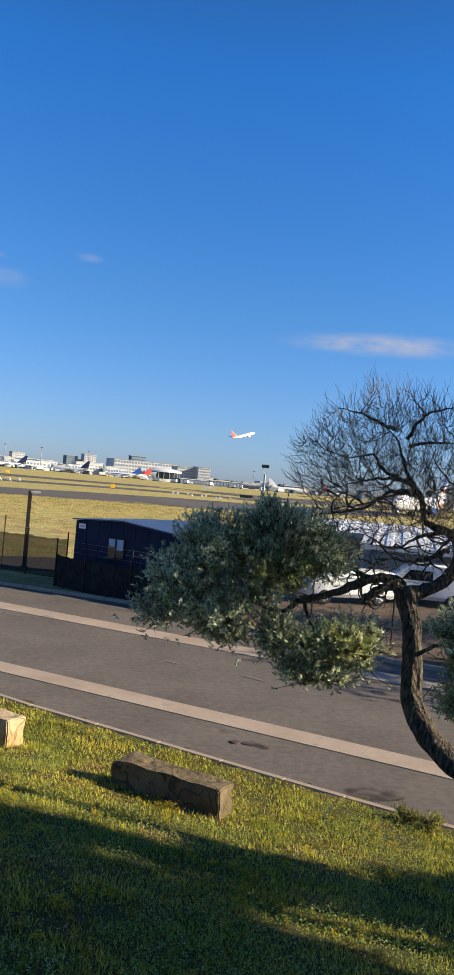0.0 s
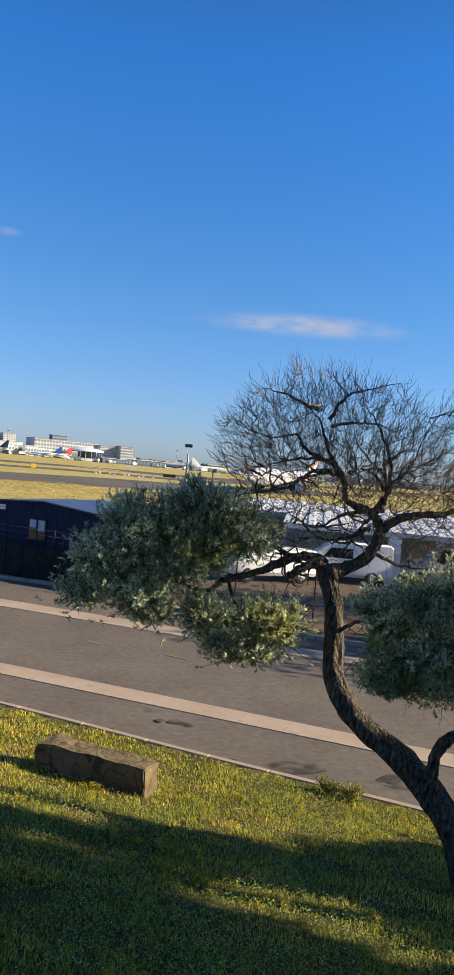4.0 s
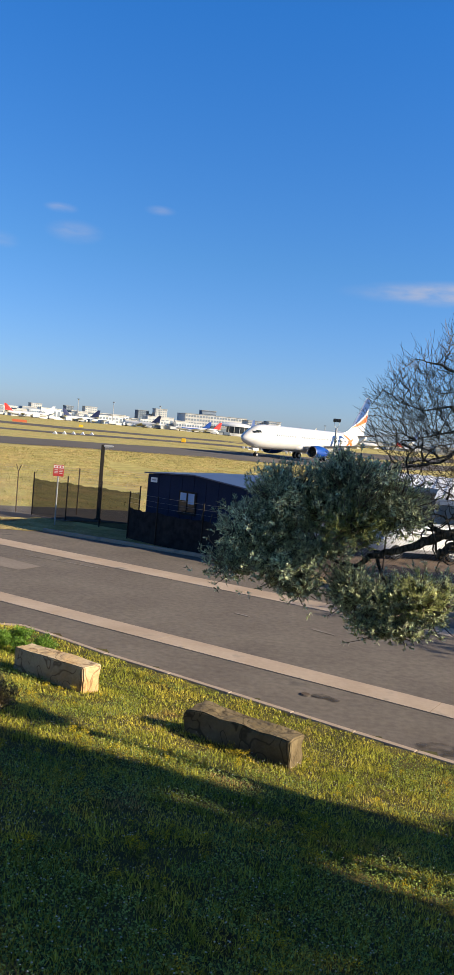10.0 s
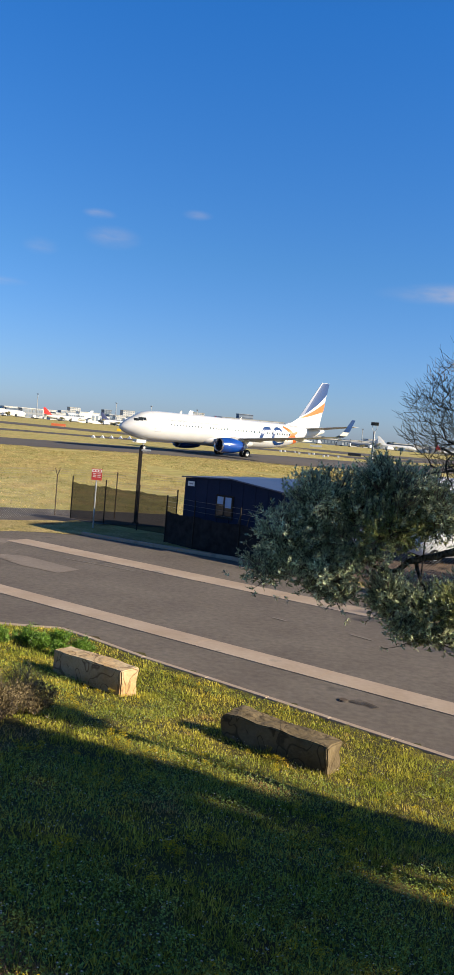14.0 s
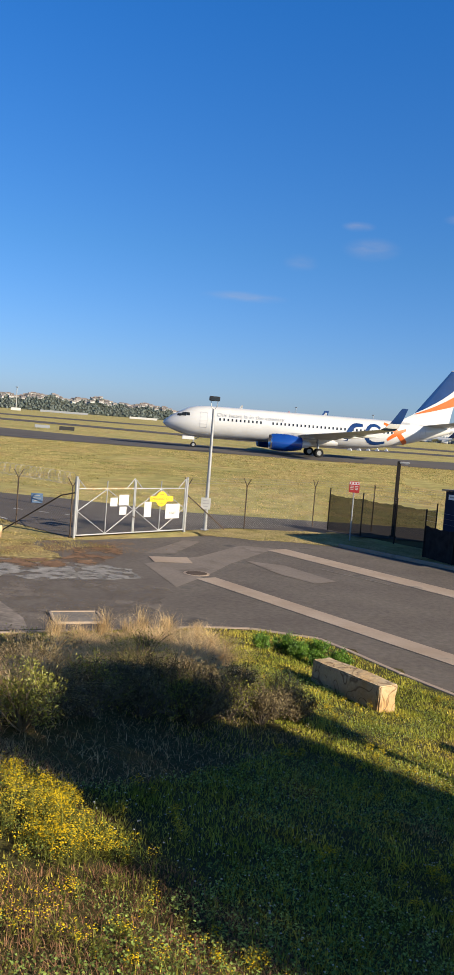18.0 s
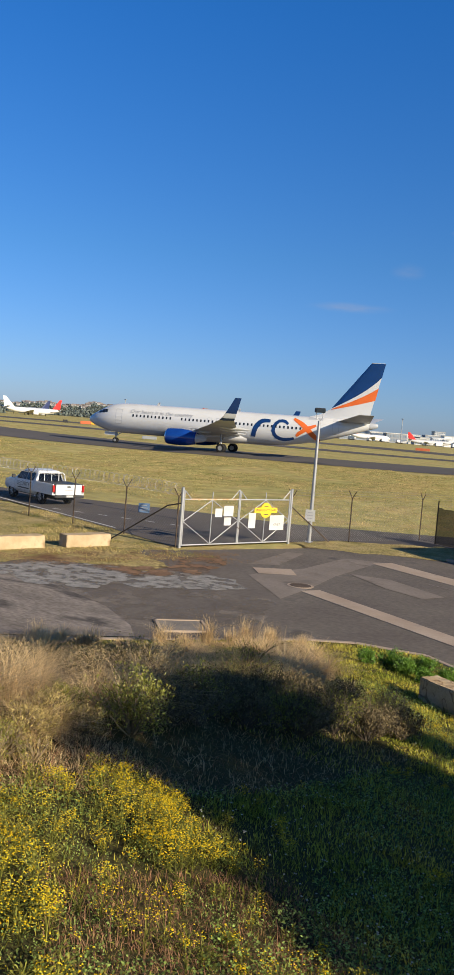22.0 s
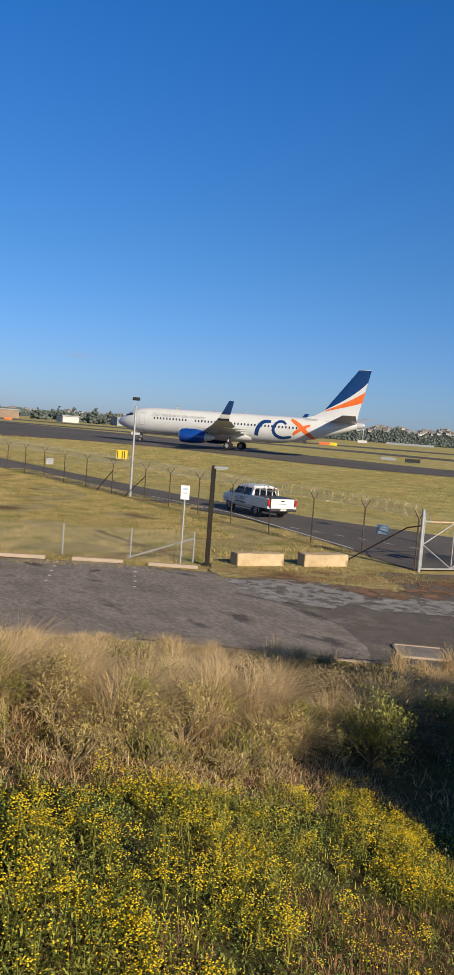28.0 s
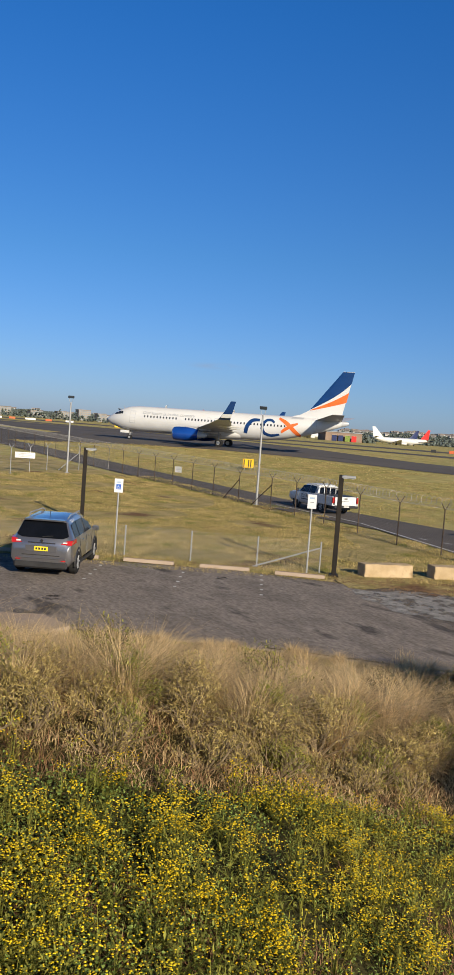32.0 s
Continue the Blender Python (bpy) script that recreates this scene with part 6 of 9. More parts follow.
tree_object("leaning_tree",
            [(3.98, 8.25, 0.25), (3.84, 8.36, 0.51), (3.6, 8.51, 1.06), (3.21, 8.77, 1.56), (2.66, 9.16, 1.97), (2.4, 9.41, 2.36), (2.4, 9.63, 2.87), (2.36, 9.75, 3.3), (2.27, 9.87, 3.64)],
            (0.24, 0.2, 0.165, 0.15, 0.135, 0.125, 0.115, 0.11, 0.13),
            [(LIMB_A, 0.10, 0.016), (LIMB_R, 0.075, 0.016), (LIMB_L, 0.03, 0.010), (LIMB_L2, 0.032, 0.009), (LIMB_U, 0.04, 0.010), (LIMB_U2, 0.028, 0.009), (LIMB_D, 0.03, 0.012), (LOW_L, 0.085, 0.02), (LOW_L2, 0.04, 0.012), (LOW_L3, 0.06, 0.045), (LOW_L4, 0.03, 0.01), (LOW_R, 0.03, 0.014), (HOOK, 0.075, 0.05)] + CROOKED,
            [(2.2, 9.9, 5.05, 1.3, 1.0, 1.04), (3.9, 9.75, 4.95, 1.3, 1.0, 0.82), (1.5, 9.85, 4.98, 0.75, 0.7, 0.6), (2.9, 9.85, 4.7, 1.0, 0.8, 0.7), (2.2, 9.85, 4.15, 0.75, 0.5, 0.4), (3.4, 9.7, 4.0, 0.7, 0.5, 0.35), (3.2, 8.2, 2.6, 0.4, 0.3, 0.22)],
            [(0.73, 9.85, 4.16, 0.74, 0.6, 0.38), (-0.05, 9.85, 3.98, 0.54, 0.55, 0.36), (1.25, 9.85, 3.98, 0.4, 0.5, 0.32), (-0.45, 9.85, 3.56, 0.31, 0.45, 0.36), (-0.66, 9.85, 3.13, 0.26, 0.35, 0.17), (-0.08, 9.85, 3.25, 0.46, 0.5, 0.28), (0.18, 9.85, 2.95, 0.3, 0.4, 0.2),
             (1.14, 9.8, 2.88, 0.5, 0.45, 0.3), (1.7, 9.8, 2.92, 0.34, 0.4, 0.35), (1.38, 9.8, 2.6, 0.48, 0.35, 0.14), (0.84, 9.8, 3.0, 0.28, 0.4, 0.25),
             (2.51, 8.21, 3.46, 0.23, 0.26, 0.24), (2.88, 8.2, 3.5, 0.37, 0.35, 0.31), (3.31, 8.11, 3.61, 0.44, 0.44, 0.4), (3.1, 8.2, 3.0, 0.37, 0.35, 0.28), (2.63, 8.24, 2.7, 0.21, 0.26, 0.11), (3.01, 8.2, 2.74, 0.35, 0.31, 0.16), (3.75, 8.11, 3.22, 0.57, 0.44, 0.57),
             (0.0, 9.85, 3.62, 0.34, 0.45, 0.24), (0.45, 9.8, 3.85, 0.4, 0.4, 0.2), (0.45, 9.85, 3.45, 0.35, 0.4, 0.15)],
            14000, 0.06, 5, "leaning tree with leafy lower boughs and bare upper twigs", clumps=1250,
            young=((2.62, 8.25, 3.22, 0.16, 0.2, 0.2), (2.55, 8.25, 2.92, 0.16, 0.2, 0.14), (2.75, 8.15, 2.72, 0.3, 0.25, 0.14), (3.2, 8.1, 2.72, 0.3, 0.25, 0.16), (1.6, 9.6, 3.0, 0.25, 0.25, 0.2), (0.75, 9.6, 3.75, 0.35, 0.25, 0.2)))
# trees beyond the picture, whose shade lies over the lawn, the bank and the road
def shade_tree(x, y, z, h, low, wide, seed, label, count=3600):
    """A tree with a tall trunk and an uneven leafy crown."""
    g = np.random.default_rng(seed)
    top = z + h
    trunk = [(x, y, z), (x + 0.15, y, z + h * 0.3), (x - 0.1, y + 0.1, z + h * 0.6), (x, y, top - 0.6)]
    limbs = [([(x, y, z + h * 0.4), (x + dx * wide * 0.4, y + dy * wide * 0.4, z + h * 0.6), (x + dx * wide * 0.7, y + dy * wide * 0.7, z + h * 0.75)], 0.08, 0.03) for dx, dy in ((0, 1), (0, -1), (0.9, 0.2), (-0.9, -0.1))]
    balls = []
    for k in range(9):
        u = (k + 0.5) / 9
        zz = low + (top - low) * u
        r = wide * (0.45 + 0.35 * math.sin(math.pi * u))
        balls.append((x + g.normal(0, 0.2), y + g.uniform(-0.55, 0.55) * wide, zz, r, r, 0.75 * r))
    return tree_object("shade_tree", trunk, (0.22, 0.18, 0.14, 0.08), limbs, [], balls, count, 0.17, seed, label, "shade trees")


def ragged_crown():
    """Leafy clumps of the big tree: a sloping top, with gaps in the foliage."""
    g, out = np.random.default_rng(8), []
    for z in [*np.arange(3.3, 8.9, 0.5), 9.1, 9.5, 9.9]:
        edge = float(np.interp(z, (3.8, 4.2, 5.0, 5.8, 6.5, 7.35, 7.75, 8.6, 9.1, 9.5, 10.4), (9.0, 8.9, 8.5, 8.0, 7.8, 7.3, 7.0, 7.0, 7.2, 10.2, 10.2)))
        start = float(np.interp(z, (7.0, 7.6, 8.0, 8.3, 8.85, 9.1, 9.3, 10.4), (1.9, 2.2, 2.5, 3.2, 2.9, 2.75, 5.9, 6.3)))
        for y in np.arange(start + 0.35, edge - 0.2, 0.5):
            slant = abs(z - 5.55 - 0.42 * (y - 5.95))
            low = z > 8.7 and 3.2 < y < 4.35
            if (slant < 0.5 and 5.1 < y < 6.7) or (low and z > 9.0):
                continue
            out.append((13.0 + g.uniform(-0.7, 0.7), y + g.uniform(-0.08, 0.08), (8.62 if low else z) + g.uniform(-0.08, 0.08), 0.5, 0.4, 0.4))
    return out


tree_object("shade_tree", [(13.0, 6.0, 0.2), (13.1, 6.0, 2.4), (12.9, 6.1, 4.6), (13.0, 6.0, 7.6)], (0.26, 0.22, 0.17, 0.09),
            [([(13.0, 6.0, 3.4), (13.0, 4.8, 4.8), (13.0, 4.2, 6.6)], 0.1, 0.03), ([(12.9, 6.1, 4.6), (13.0, 7.2, 5.6), (13.0, 7.8, 7.0)], 0.1, 0.03), ([(13.0, 6.0, 6.6), (13.0, 6.6, 7.8), (13.0, 6.4, 8.6)], 0.06, 0.02)], [],
            ragged_crown(), 12500, 0.2, 6, "dense leafy tree standing beside the lawn", "shade trees")
shade_tree(18.5, 28.5, 0.0, 6.4, 1.6, 2.9, 10, "broad leafy tree across the road", 3000)
shade_tree(17.5, 21.0, 0.0, 6.0, 1.4, 2.9, 9, "broad leafy tree across the road", 3000)
# unseen trees added behind the viewer; they screen skylight, with no sun shadow in view
for k, (tx, ty) in enumerate(((7.5, -5.5), (3.5, -7.0), (-0.5, -6.4), (-4.5, -7.2), (-8.5, -6.6), (-12.5, -8.0), (5.5, -10.5), (-2.5, -11.0), (-10.0, -12.0))):
    shade_tree(tx, ty, 2.6, 8.5 + 1.5 * (k % 3), 3.4, 2.6, 20 + k, "unseen tall leafy tree added behind the viewer", 800)


# single pale tussocks along the kerb
for k, (cx, cy, tall_) in enumerate(((-9.9, 13.5, 1.0), (-9.45, 13.7, 0.65), (-9.25, 14.25, 1.1), (-8.8, 14.55, 0.8), (-8.75, 15.0, 1.15), (-8.25, 15.2, 0.95), (-8.45, 15.5, 0.7), (-7.7, 15.55, 0.6), (-10.7, 12.3, 0.8), (-11.6, 11.7, 0.9))):
    g = np.random.default_rng(400 + k)
    m = 260
    x, y = cx + g.normal(0, 0.09, m), cy + g.normal(0, 0.09, m)
    stuff("kerb_tussock", [blades(feet(x, y), g.uniform(0.25, 0.68, m) * tall_, np.full(m, 0.006), g.uniform(0.1, 1.0, m), g.uniform(0, 6.28, m), 3, 1.2)], M_STRAW, "pale dry grass tussock by the kerb", "grass tussock")


# ---- fences, gate, posts and signs ----
def ground_z(x, y):
    return float(land(x, y))


def y_post(h, arms=True):
    """A steel fence post with a forked top."""
    mb = Mesh().tube([(0, 0, -0.05), (0, 0, h)], 0.028, 6)
    if arms:
        for s in (-1, 1):
            mb.tube([(0, 0, h), (0.0, 0.24 * s, h + 0.34)], 0.02, 5)
    return mb


def chain_wire(length, h, cell=0.085, r=0.0022):
    """Diamond wire mesh in the plane y = 0, from x = 0, as thin prisms."""
    mb = Mesh()
    d = cell * 1.4
    for s in (1, -1):
        c = -h
        while c < length:
            x0, z0, x1, z1 = c, 0.0, c + h, h
            if x0 < 0:
                z0, x0 = -x0, 0.0
            if x1 > length:
                z1, x1 = h - (x1 - length), length
            if x1 - x0 > 0.02:
                a, b = (x0, z0), (x1, z1)
                if s < 0:
                    a, b = (length - x0, z0), (length - x1, z1)
                n = len(mb.v)
                o = r * s
                mb.v += [(a[0] - r, o, a[1] + r), (a[0] + r, o, a[1] - r), (b[0] + r, o, b[1] - r), (b[0] - r, o, b[1] + r)]
                mb.f.append((n, n + 1, n + 2, n + 3))
            c += d
    return mb


def coil(length, r=0.24, pitch=0.3, wire=0.008):
    """A loose razor-wire coil along x."""
    n = int(length / pitch * 12)
    return Mesh().tube([(length * k / n, math.cos(2 * math.pi * k / 12) * r, math.sin(2 * math.pi * k / 12) * r) for k in range(n + 1)], wire, 3, cap=False)


def fence_run(pts, h, label, post_mat, razor=False, strands=3, arms=True, mesh_h=None, cell=0.085, wire=0.0022, category="fence", group="", braces=()):
    x0, y0 = pts[0]
    f = thing("fence", pose(x0, y0, ground_z(x0, y0)), label, category, group)
    base = Vector((x0, y0, ground_z(x0, y0)))
    place = [Vector((x, y, ground_z(x, y))) - base for x, y in pts]
    post = y_post(h, arms).mesh("post", post_mat)
    cache = {}
    for i, p in enumerate(place):
        q = place[min(i + 1, len(place) - 1)] - place[max(i - 1, 0)]
        ang = math.degrees(math.atan2(q.y, q.x))
        part("post", post, post_mat, f, m=Matrix.Translation(p) @ pose(0, 0, 0, 0, 0, ang))
    for i, (a, b) in enumerate(zip(place, place[1:])):
        d = b - a
        ln, ang, slope = math.hypot(d.x, d.y), math.degrees(math.atan2(d.y, d.x)), -math.degrees(math.atan2(d.z, math.hypot(d.x, d.y)))
        m = Matrix.Translation(a) @ pose(0, 0, 0, 0, slope, ang)
        key = round(ln, 1)
        if key not in cache:
            sm = Mesh()
            for k in range(strands):
                for s in ((-1, 1) if arms else (0,)):
                    sm.tube([(0, s * 0.08 * (k + 1), h + 0.11 * (k + 1) if arms else h - 0.02 - k * h / 3), (key, s * 0.08 * (k + 1), h + 0.11 * (k + 1) if arms else h - 0.02 - k * h / 3)], 0.003, 3, cap=False)
            cache[key] = (chain_wire(key, mesh_h or h - 0.05, cell, wire).mesh("wire_mesh", M_WIRE), coil(key).mesh("razor_coil", M_WIRE) if razor else None, sm.mesh("strands", M_WIRE))
        w, c, s = cache[key]
        part("wire_mesh", w, M_WIRE, f, m=m)
        if strands:
            part("barbed_strand", s, M_WIRE, f, m=m)["kind"] = "stuff"
        if c:
            part("razor_coil", c, M_WIRE, f, m=m @ pose(0, 0, h + 0.3))
    for i, along in braces:
        a = place[i]
        d = (place[i + along] - a).normalized()
        part("brace", Mesh().tube([tuple(a + Vector((0, 0, h * 0.8))), tuple(a + d * 2.3 + Vector((0, 0, 0.02)))], 0.028, 6), post_mat, f)
    return f


def along(pts, gap):
    out = []
    for (x0, y0), (x1, y1) in zip(pts, pts[1:]):
        n = max(1, round(math.hypot(x1 - x0, y1 - y0) / gap))
        out += [(x0 + (x1 - x0) * k / n, y0 + (y1 - y0) * k / n) for k in range(n)]
    return out + [pts[-1]]


fence_run(along([(-18.15, 25.35), (-21.4, 26.2), (-24.6, 26.6), (-27.3, 26.6), (-30.9, 27.4), (-34.3, 28.0), (-37.7, 28.6), (-40.7, 29.0), (-44.6, 29.2), (-48.6, 29.7), (-67, 30.0), (-95, 30.6), (-150, 33)], 3.3), 1.92,
          "tall wire-mesh perimeter fence with forked posts and razor wire", M_RUST, razor=True, group="airfield fences", braces=((7, 1), (8, 1)))
fence_run(along([(-16.2, 30.9), (-14.9, 34.2), (-13.0, 38.2), (-10.3, 39.2), (-6.5, 40.6), (-1, 42.5), (8, 46)], 4.2), 1.95, "tall wire-mesh fence with forked posts beside the gate", M_RUST, group="airfield fences", braces=((0, 1),))
fence_run(along([(-67, 30), (-64.4, 23.4), (-60, 19.0), (-56, 9)], 3.2), 1.9, "wire-mesh side fence at the end of the verge", M_GALV, group="airfield fences", braces=((1, 1),))
fence_run([(-22.0, 17.85), (-23.35, 16.15), (-24.75, 14.3), (-26.2, 12.45), (-27.6, 10.5), (-29.0, 8.5), (-30.4, 6.4)], 1.08, "low chain-wire fence along the car park", M_GALV, arms=False, strands=2, cell=0.07, wire=0.003, group="low fences", braces=((0, 1),))
# fence with shade cloth before the shed
M_CLOTH = material("shade_cloth", (0.012, 0.012, 0.014), (0.03, 0.03, 0.03), 4, 0.9, fine=0.3)


def cloth_material():
    m = material("loose_shade_cloth", (0.02, 0.02, 0.018), (0.034, 0.033, 0.028), 4, 0.9, fine=0.3)
    nt = m.node_tree
    tr, ms = nt.nodes.new("ShaderNodeBsdfTransparent"), nt.nodes.new("ShaderNodeMixShader")
    ms.inputs[0].default_value = 0.24
    nt.links.new(nt.nodes["Principled BSDF"].outputs[0], ms.inputs[1])
    nt.links.new(tr.outputs[0], ms.inputs[2])
    nt.links.new(ms.outputs[0], nt.nodes["Material Output"].inputs["Surface"])
    return m


M_CLOTH_THIN = cloth_material()


def cloth_fence(pts, h, cloth_h, mat, label, dark=True):
    x0, y0 = pts[0]
    f = thing("screened_fence", pose(x0, y0, 0), label, "fence", "screened fences")
    for i, (x, y) in enumerate(pts):
        part("post", Mesh().tube([(x - x0, y - y0, -0.05), (x - x0, y - y0, h)], 0.03, 6), M_POLE_DARK, f)
    for (xa, ya), (xb, yb) in zip(pts, pts[1:]):
        n = 10
        top = [0.02 * math.sin(k * 2.1) + cloth_h - 0.05 * math.sin(math.pi * k / n) for k in range(n + 1)]
        nx, ny = -(yb - ya), xb - xa
        ln = math.hypot(nx, ny)
        row = lambda z: [((xa - x0) + (xb - xa) * k / n + nx / ln * 0.02 * math.sin(k * 1.7 + z), (ya - y0) + (yb - ya) * k / n + ny / ln * 0.02 * math.sin(k * 1.7 + z), z if z < 1 else top[k] * z / cloth_h) for k in range(n + 1)]
        mb, rows = Mesh(), [row(0.03), row(cloth_h * 0.5), row(cloth_h)]
        mb.v = [p for r in rows for p in r]
        mb.f = [(i * (n + 1) + k, i * (n + 1) + k + 1, (i + 1) * (n + 1) + k + 1, (i + 1) * (n + 1) + k) for i in range(2) for k in range(n)]
        part("shade_cloth", mb, mat, f)
        for k in range(3):
            z = cloth_h + (h - cloth_h) * (k + 1) / 3.2
            part("wire_strand", Mesh().tube([(xa - x0, ya - y0, z), (xb - x0, yb - y0, z)], 0.004, 3), M_WIRE, f)
    return f


cloth_fence([(-6.5, 33.0), (-5.15, 31.85), (-3.2, 30.65), (-1.2, 29.4), (0.8, 28.2)], 1.95, 1.3, M_CLOTH, "dark shade-cloth fence with barbed strands before the shed")
cloth_fence([(-12.05, 37.7), (-10.2, 36.9), (-8.4, 36.0), (-6.5, 35.2)], 2.05, 1.75, M_CLOTH_THIN, "sagging see-through shade cloth on a wire fence")
fence_run(along([(0.8, 28.2), (5.6, 25.6), (14, 21.2)], 2.8), 1.8, "rusty chain-wire fence along the yard", M_POLE_DARK, arms=False, strands=2, cell=0.075, wire=0.003, group="yard fences")


def board(w, h, mat, d=0.012):
    return Mesh().box((0, 0, 0), (w, d, h), bevel=0.003)


def text_bars(parent, w, rows, mat, y, gap=0.06, th=0.02, z0=0.0):
    for k in range(rows):
        part("text_bar", Mesh().box((0, y, z0 - k * gap), (w * (0.95 if k % 2 else 0.75), 0.004, th)), mat, parent)


M_TAPE = material("faded_tape", (0.48, 0.26, 0.12), (0.55, 0.45, 0.36), 6, 0.7, fine=0.2)


def gate():
    a, b = Vector((-18.02, 25.41, 0)), Vector((-16.22, 30.85, 0))
    d = b - a
    ln, ang = d.length, math.degrees(math.atan2(d.y, d.x))
    g = thing("gate", pose(*a, 0, 0, ang), "double tubular steel gate with warning signs, chained shut", "gate")
    for x in (0, ln):
        part("gate_post", Mesh().tube([(x, 0, -0.05), (x, 0, 2.3)], 0.06, 12).tube([(x, 0, 2.3), (x, 0, 2.33)], [0.065, 0.02], 12), M_GALV, g)
    half = ln / 2
    for s in (0, 1):
        x0, x1 = (0.09, half - 0.03) if s == 0 else (half + 0.03, ln - 0.09)
        mid = (x0 + x1) / 2
        leaf = part("leaf_frame", Mesh().tube([(x0, 0, 0.08), (x1, 0, 0.08)], 0.028, 8).tube([(x0, 0, 1.85), (x1, 0, 1.85)], 0.024, 8).tube([(x0, 0, 0.06), (x0, 0, 2.2)], 0.028, 8).tube([(x1, 0, 0.06), (x1, 0, 2.25)], 0.03, 8), M_GALV, g)
        part("stile", Mesh().tube([(mid, 0, 0.08), (mid, 0, 2.15)], 0.02, 8), M_GALV, leaf)
        for p, q in (((x0, 1.0), (mid, 0.1)), ((x1, 1.0), (mid, 0.1)), ((x0, 1.0), (mid, 1.83)), ((x1, 1.0), (mid, 1.83)), ((x0, 2.2), (x0 + 0.35, 1.86)), ((x1, 2.25), (x1 - 0.4, 1.86))):
            part("diagonal", Mesh().tube([(p[0], 0, p[1]), (q[0], 0, q[1])], 0.017, 6), M_GALV, leaf)
        part("wire_mesh", chain_wire(x1 - x0, 1.75, 0.085, 0.0011), M_WIRE, leaf, m=pose(x0, 0.02, 0.09))
    part("taped_rail", Mesh().tube([(0.4, 0, 1.85), (half - 0.2, 0, 1.85)], 0.031, 8), M_TAPE, g, "faded orange tape on the top rail")
    part("chain", Mesh().tube([(half - 0.1, -0.05, 0.75), (half, -0.09, 0.68), (half + 0.1, -0.05, 0.76)], 0.02, 6), M_RUST, g)
    # signs, wired to the side towards the street; the gate's street side is +y turned away
    y = -0.05
    for x, z, w, h, rows in ((1.78, 1.33, 0.36, 0.34, 2), (2.28, 1.4, 0.5, 0.42, 3), (2.26, 0.98, 0.36, 0.32, 3), (3.55, 1.0, 0.38, 0.62, 5)):
        s = part("notice_board", board(w, h, M_WHITE_DIRTY), M_WHITE_DIRTY, g, "white printed notice", m=pose(x, y, z))
        text_bars(s, w * 0.8, rows, M_JETGREY, -0.009, h / (rows + 1), 0.018, h / 2 - h / (rows + 1))
    s = part("notice_board", board(0.8, 0.62, M_WHITE_DIRTY), M_WHITE_DIRTY, g, "large white printed notice", m=pose(4.93, y, 0.9))
    text_bars(s, 0.6, 2, M_JETGREY, -0.009, 0.09, 0.025, 0.2)
    text_part("ONLY", 0.14, M_PLASTIC, s, pose(0, -0.009, -0.08, 90, 0, 0))
    part("text_bar", Mesh().box((0, -0.009, -0.22), (0.6, 0.004, 0.02)), M_JETGREY, s)
    ys = part("emergency_sign", Mesh().box((0, 0, 0), (1.25, 0.012, 0.22), bevel=0.004).loft([[(math.cos(t) * 0.31, q, math.sin(t) * 0.31) for t in np.linspace(0, 2 * math.pi, 24, endpoint=False)] for q in (-0.0075, 0.0075)]), M_YELLOW, g, "yellow emergency gate sign", m=pose(4.28, y, 1.42))
    text_part("EMERGENCY GATE", 0.135, M_PLASTIC, ys, pose(0, -0.011, 0, 90, 0, 0))
    text_bars(ys, 0.3, 1, M_PLASTIC, -0.011, 0.05, 0.03, 0.17)
    text_bars(ys, 0.34, 1, M_PLASTIC, -0.011, 0.05, 0.03, -0.17)
    part("side_brace", Mesh().tube([(-0.05, 0, 1.7), (-0.45, 0.3, 1.58), (-2.05, 1.7, 0.1)], 0.03, 6), M_POLE_DARK, g, "dark bent brace")
    return g


gate()


def flood_post(x, y, h, turn):
    """A tall galvanised post with a boxy floodlight on a fork."""
    t = thing("light_post", pose(x, y, ground_z(x, y), 0, 0, turn), "tall pale galvanised post carrying a small black floodlight", "light post", "floodlight posts")
    part("pole", Mesh().tube([(0, 0, -0.1), (0, 0, 0.1), (0, 0, h - 0.55)], [0.085, 0.085, 0.06], 12), M_GALV, t, smooth=True)
    part("base_plate", Mesh().box((0, 0, 0.02), (0.34, 0.34, 0.03), bevel=0.006), M_GALV, t)
    part("fork", Mesh().tube([(0.15, 0, h - 0.2), (0.13, 0, h - 0.42), (0.03, 0, h - 0.56), (-0.03, 0, h - 0.56), (-0.13, 0, h - 0.42), (-0.15, 0, h - 0.2)], 0.016, 6), M_GALV, t)
    lamp = part("floodlight", Mesh().box((0, 0, h - 0.1), (0.46, 0.3, 0.2), bevel=0.03), M_PLASTIC, t)
    part("lens", Mesh().box((0.02, -0.155, h - 0.12), (0.38, 0.012, 0.14)), M_GLASS, lamp)
    return t


for x, y, h, turn in ((-15.85, 32.1, 5.85, 30), (-43.3, 29.75, 6.3, 50), (-63.0, 24.6, 6.2, 60), (2.35, 50.0, 5.9, 0)):
    flood_post(x, y, h, turn)


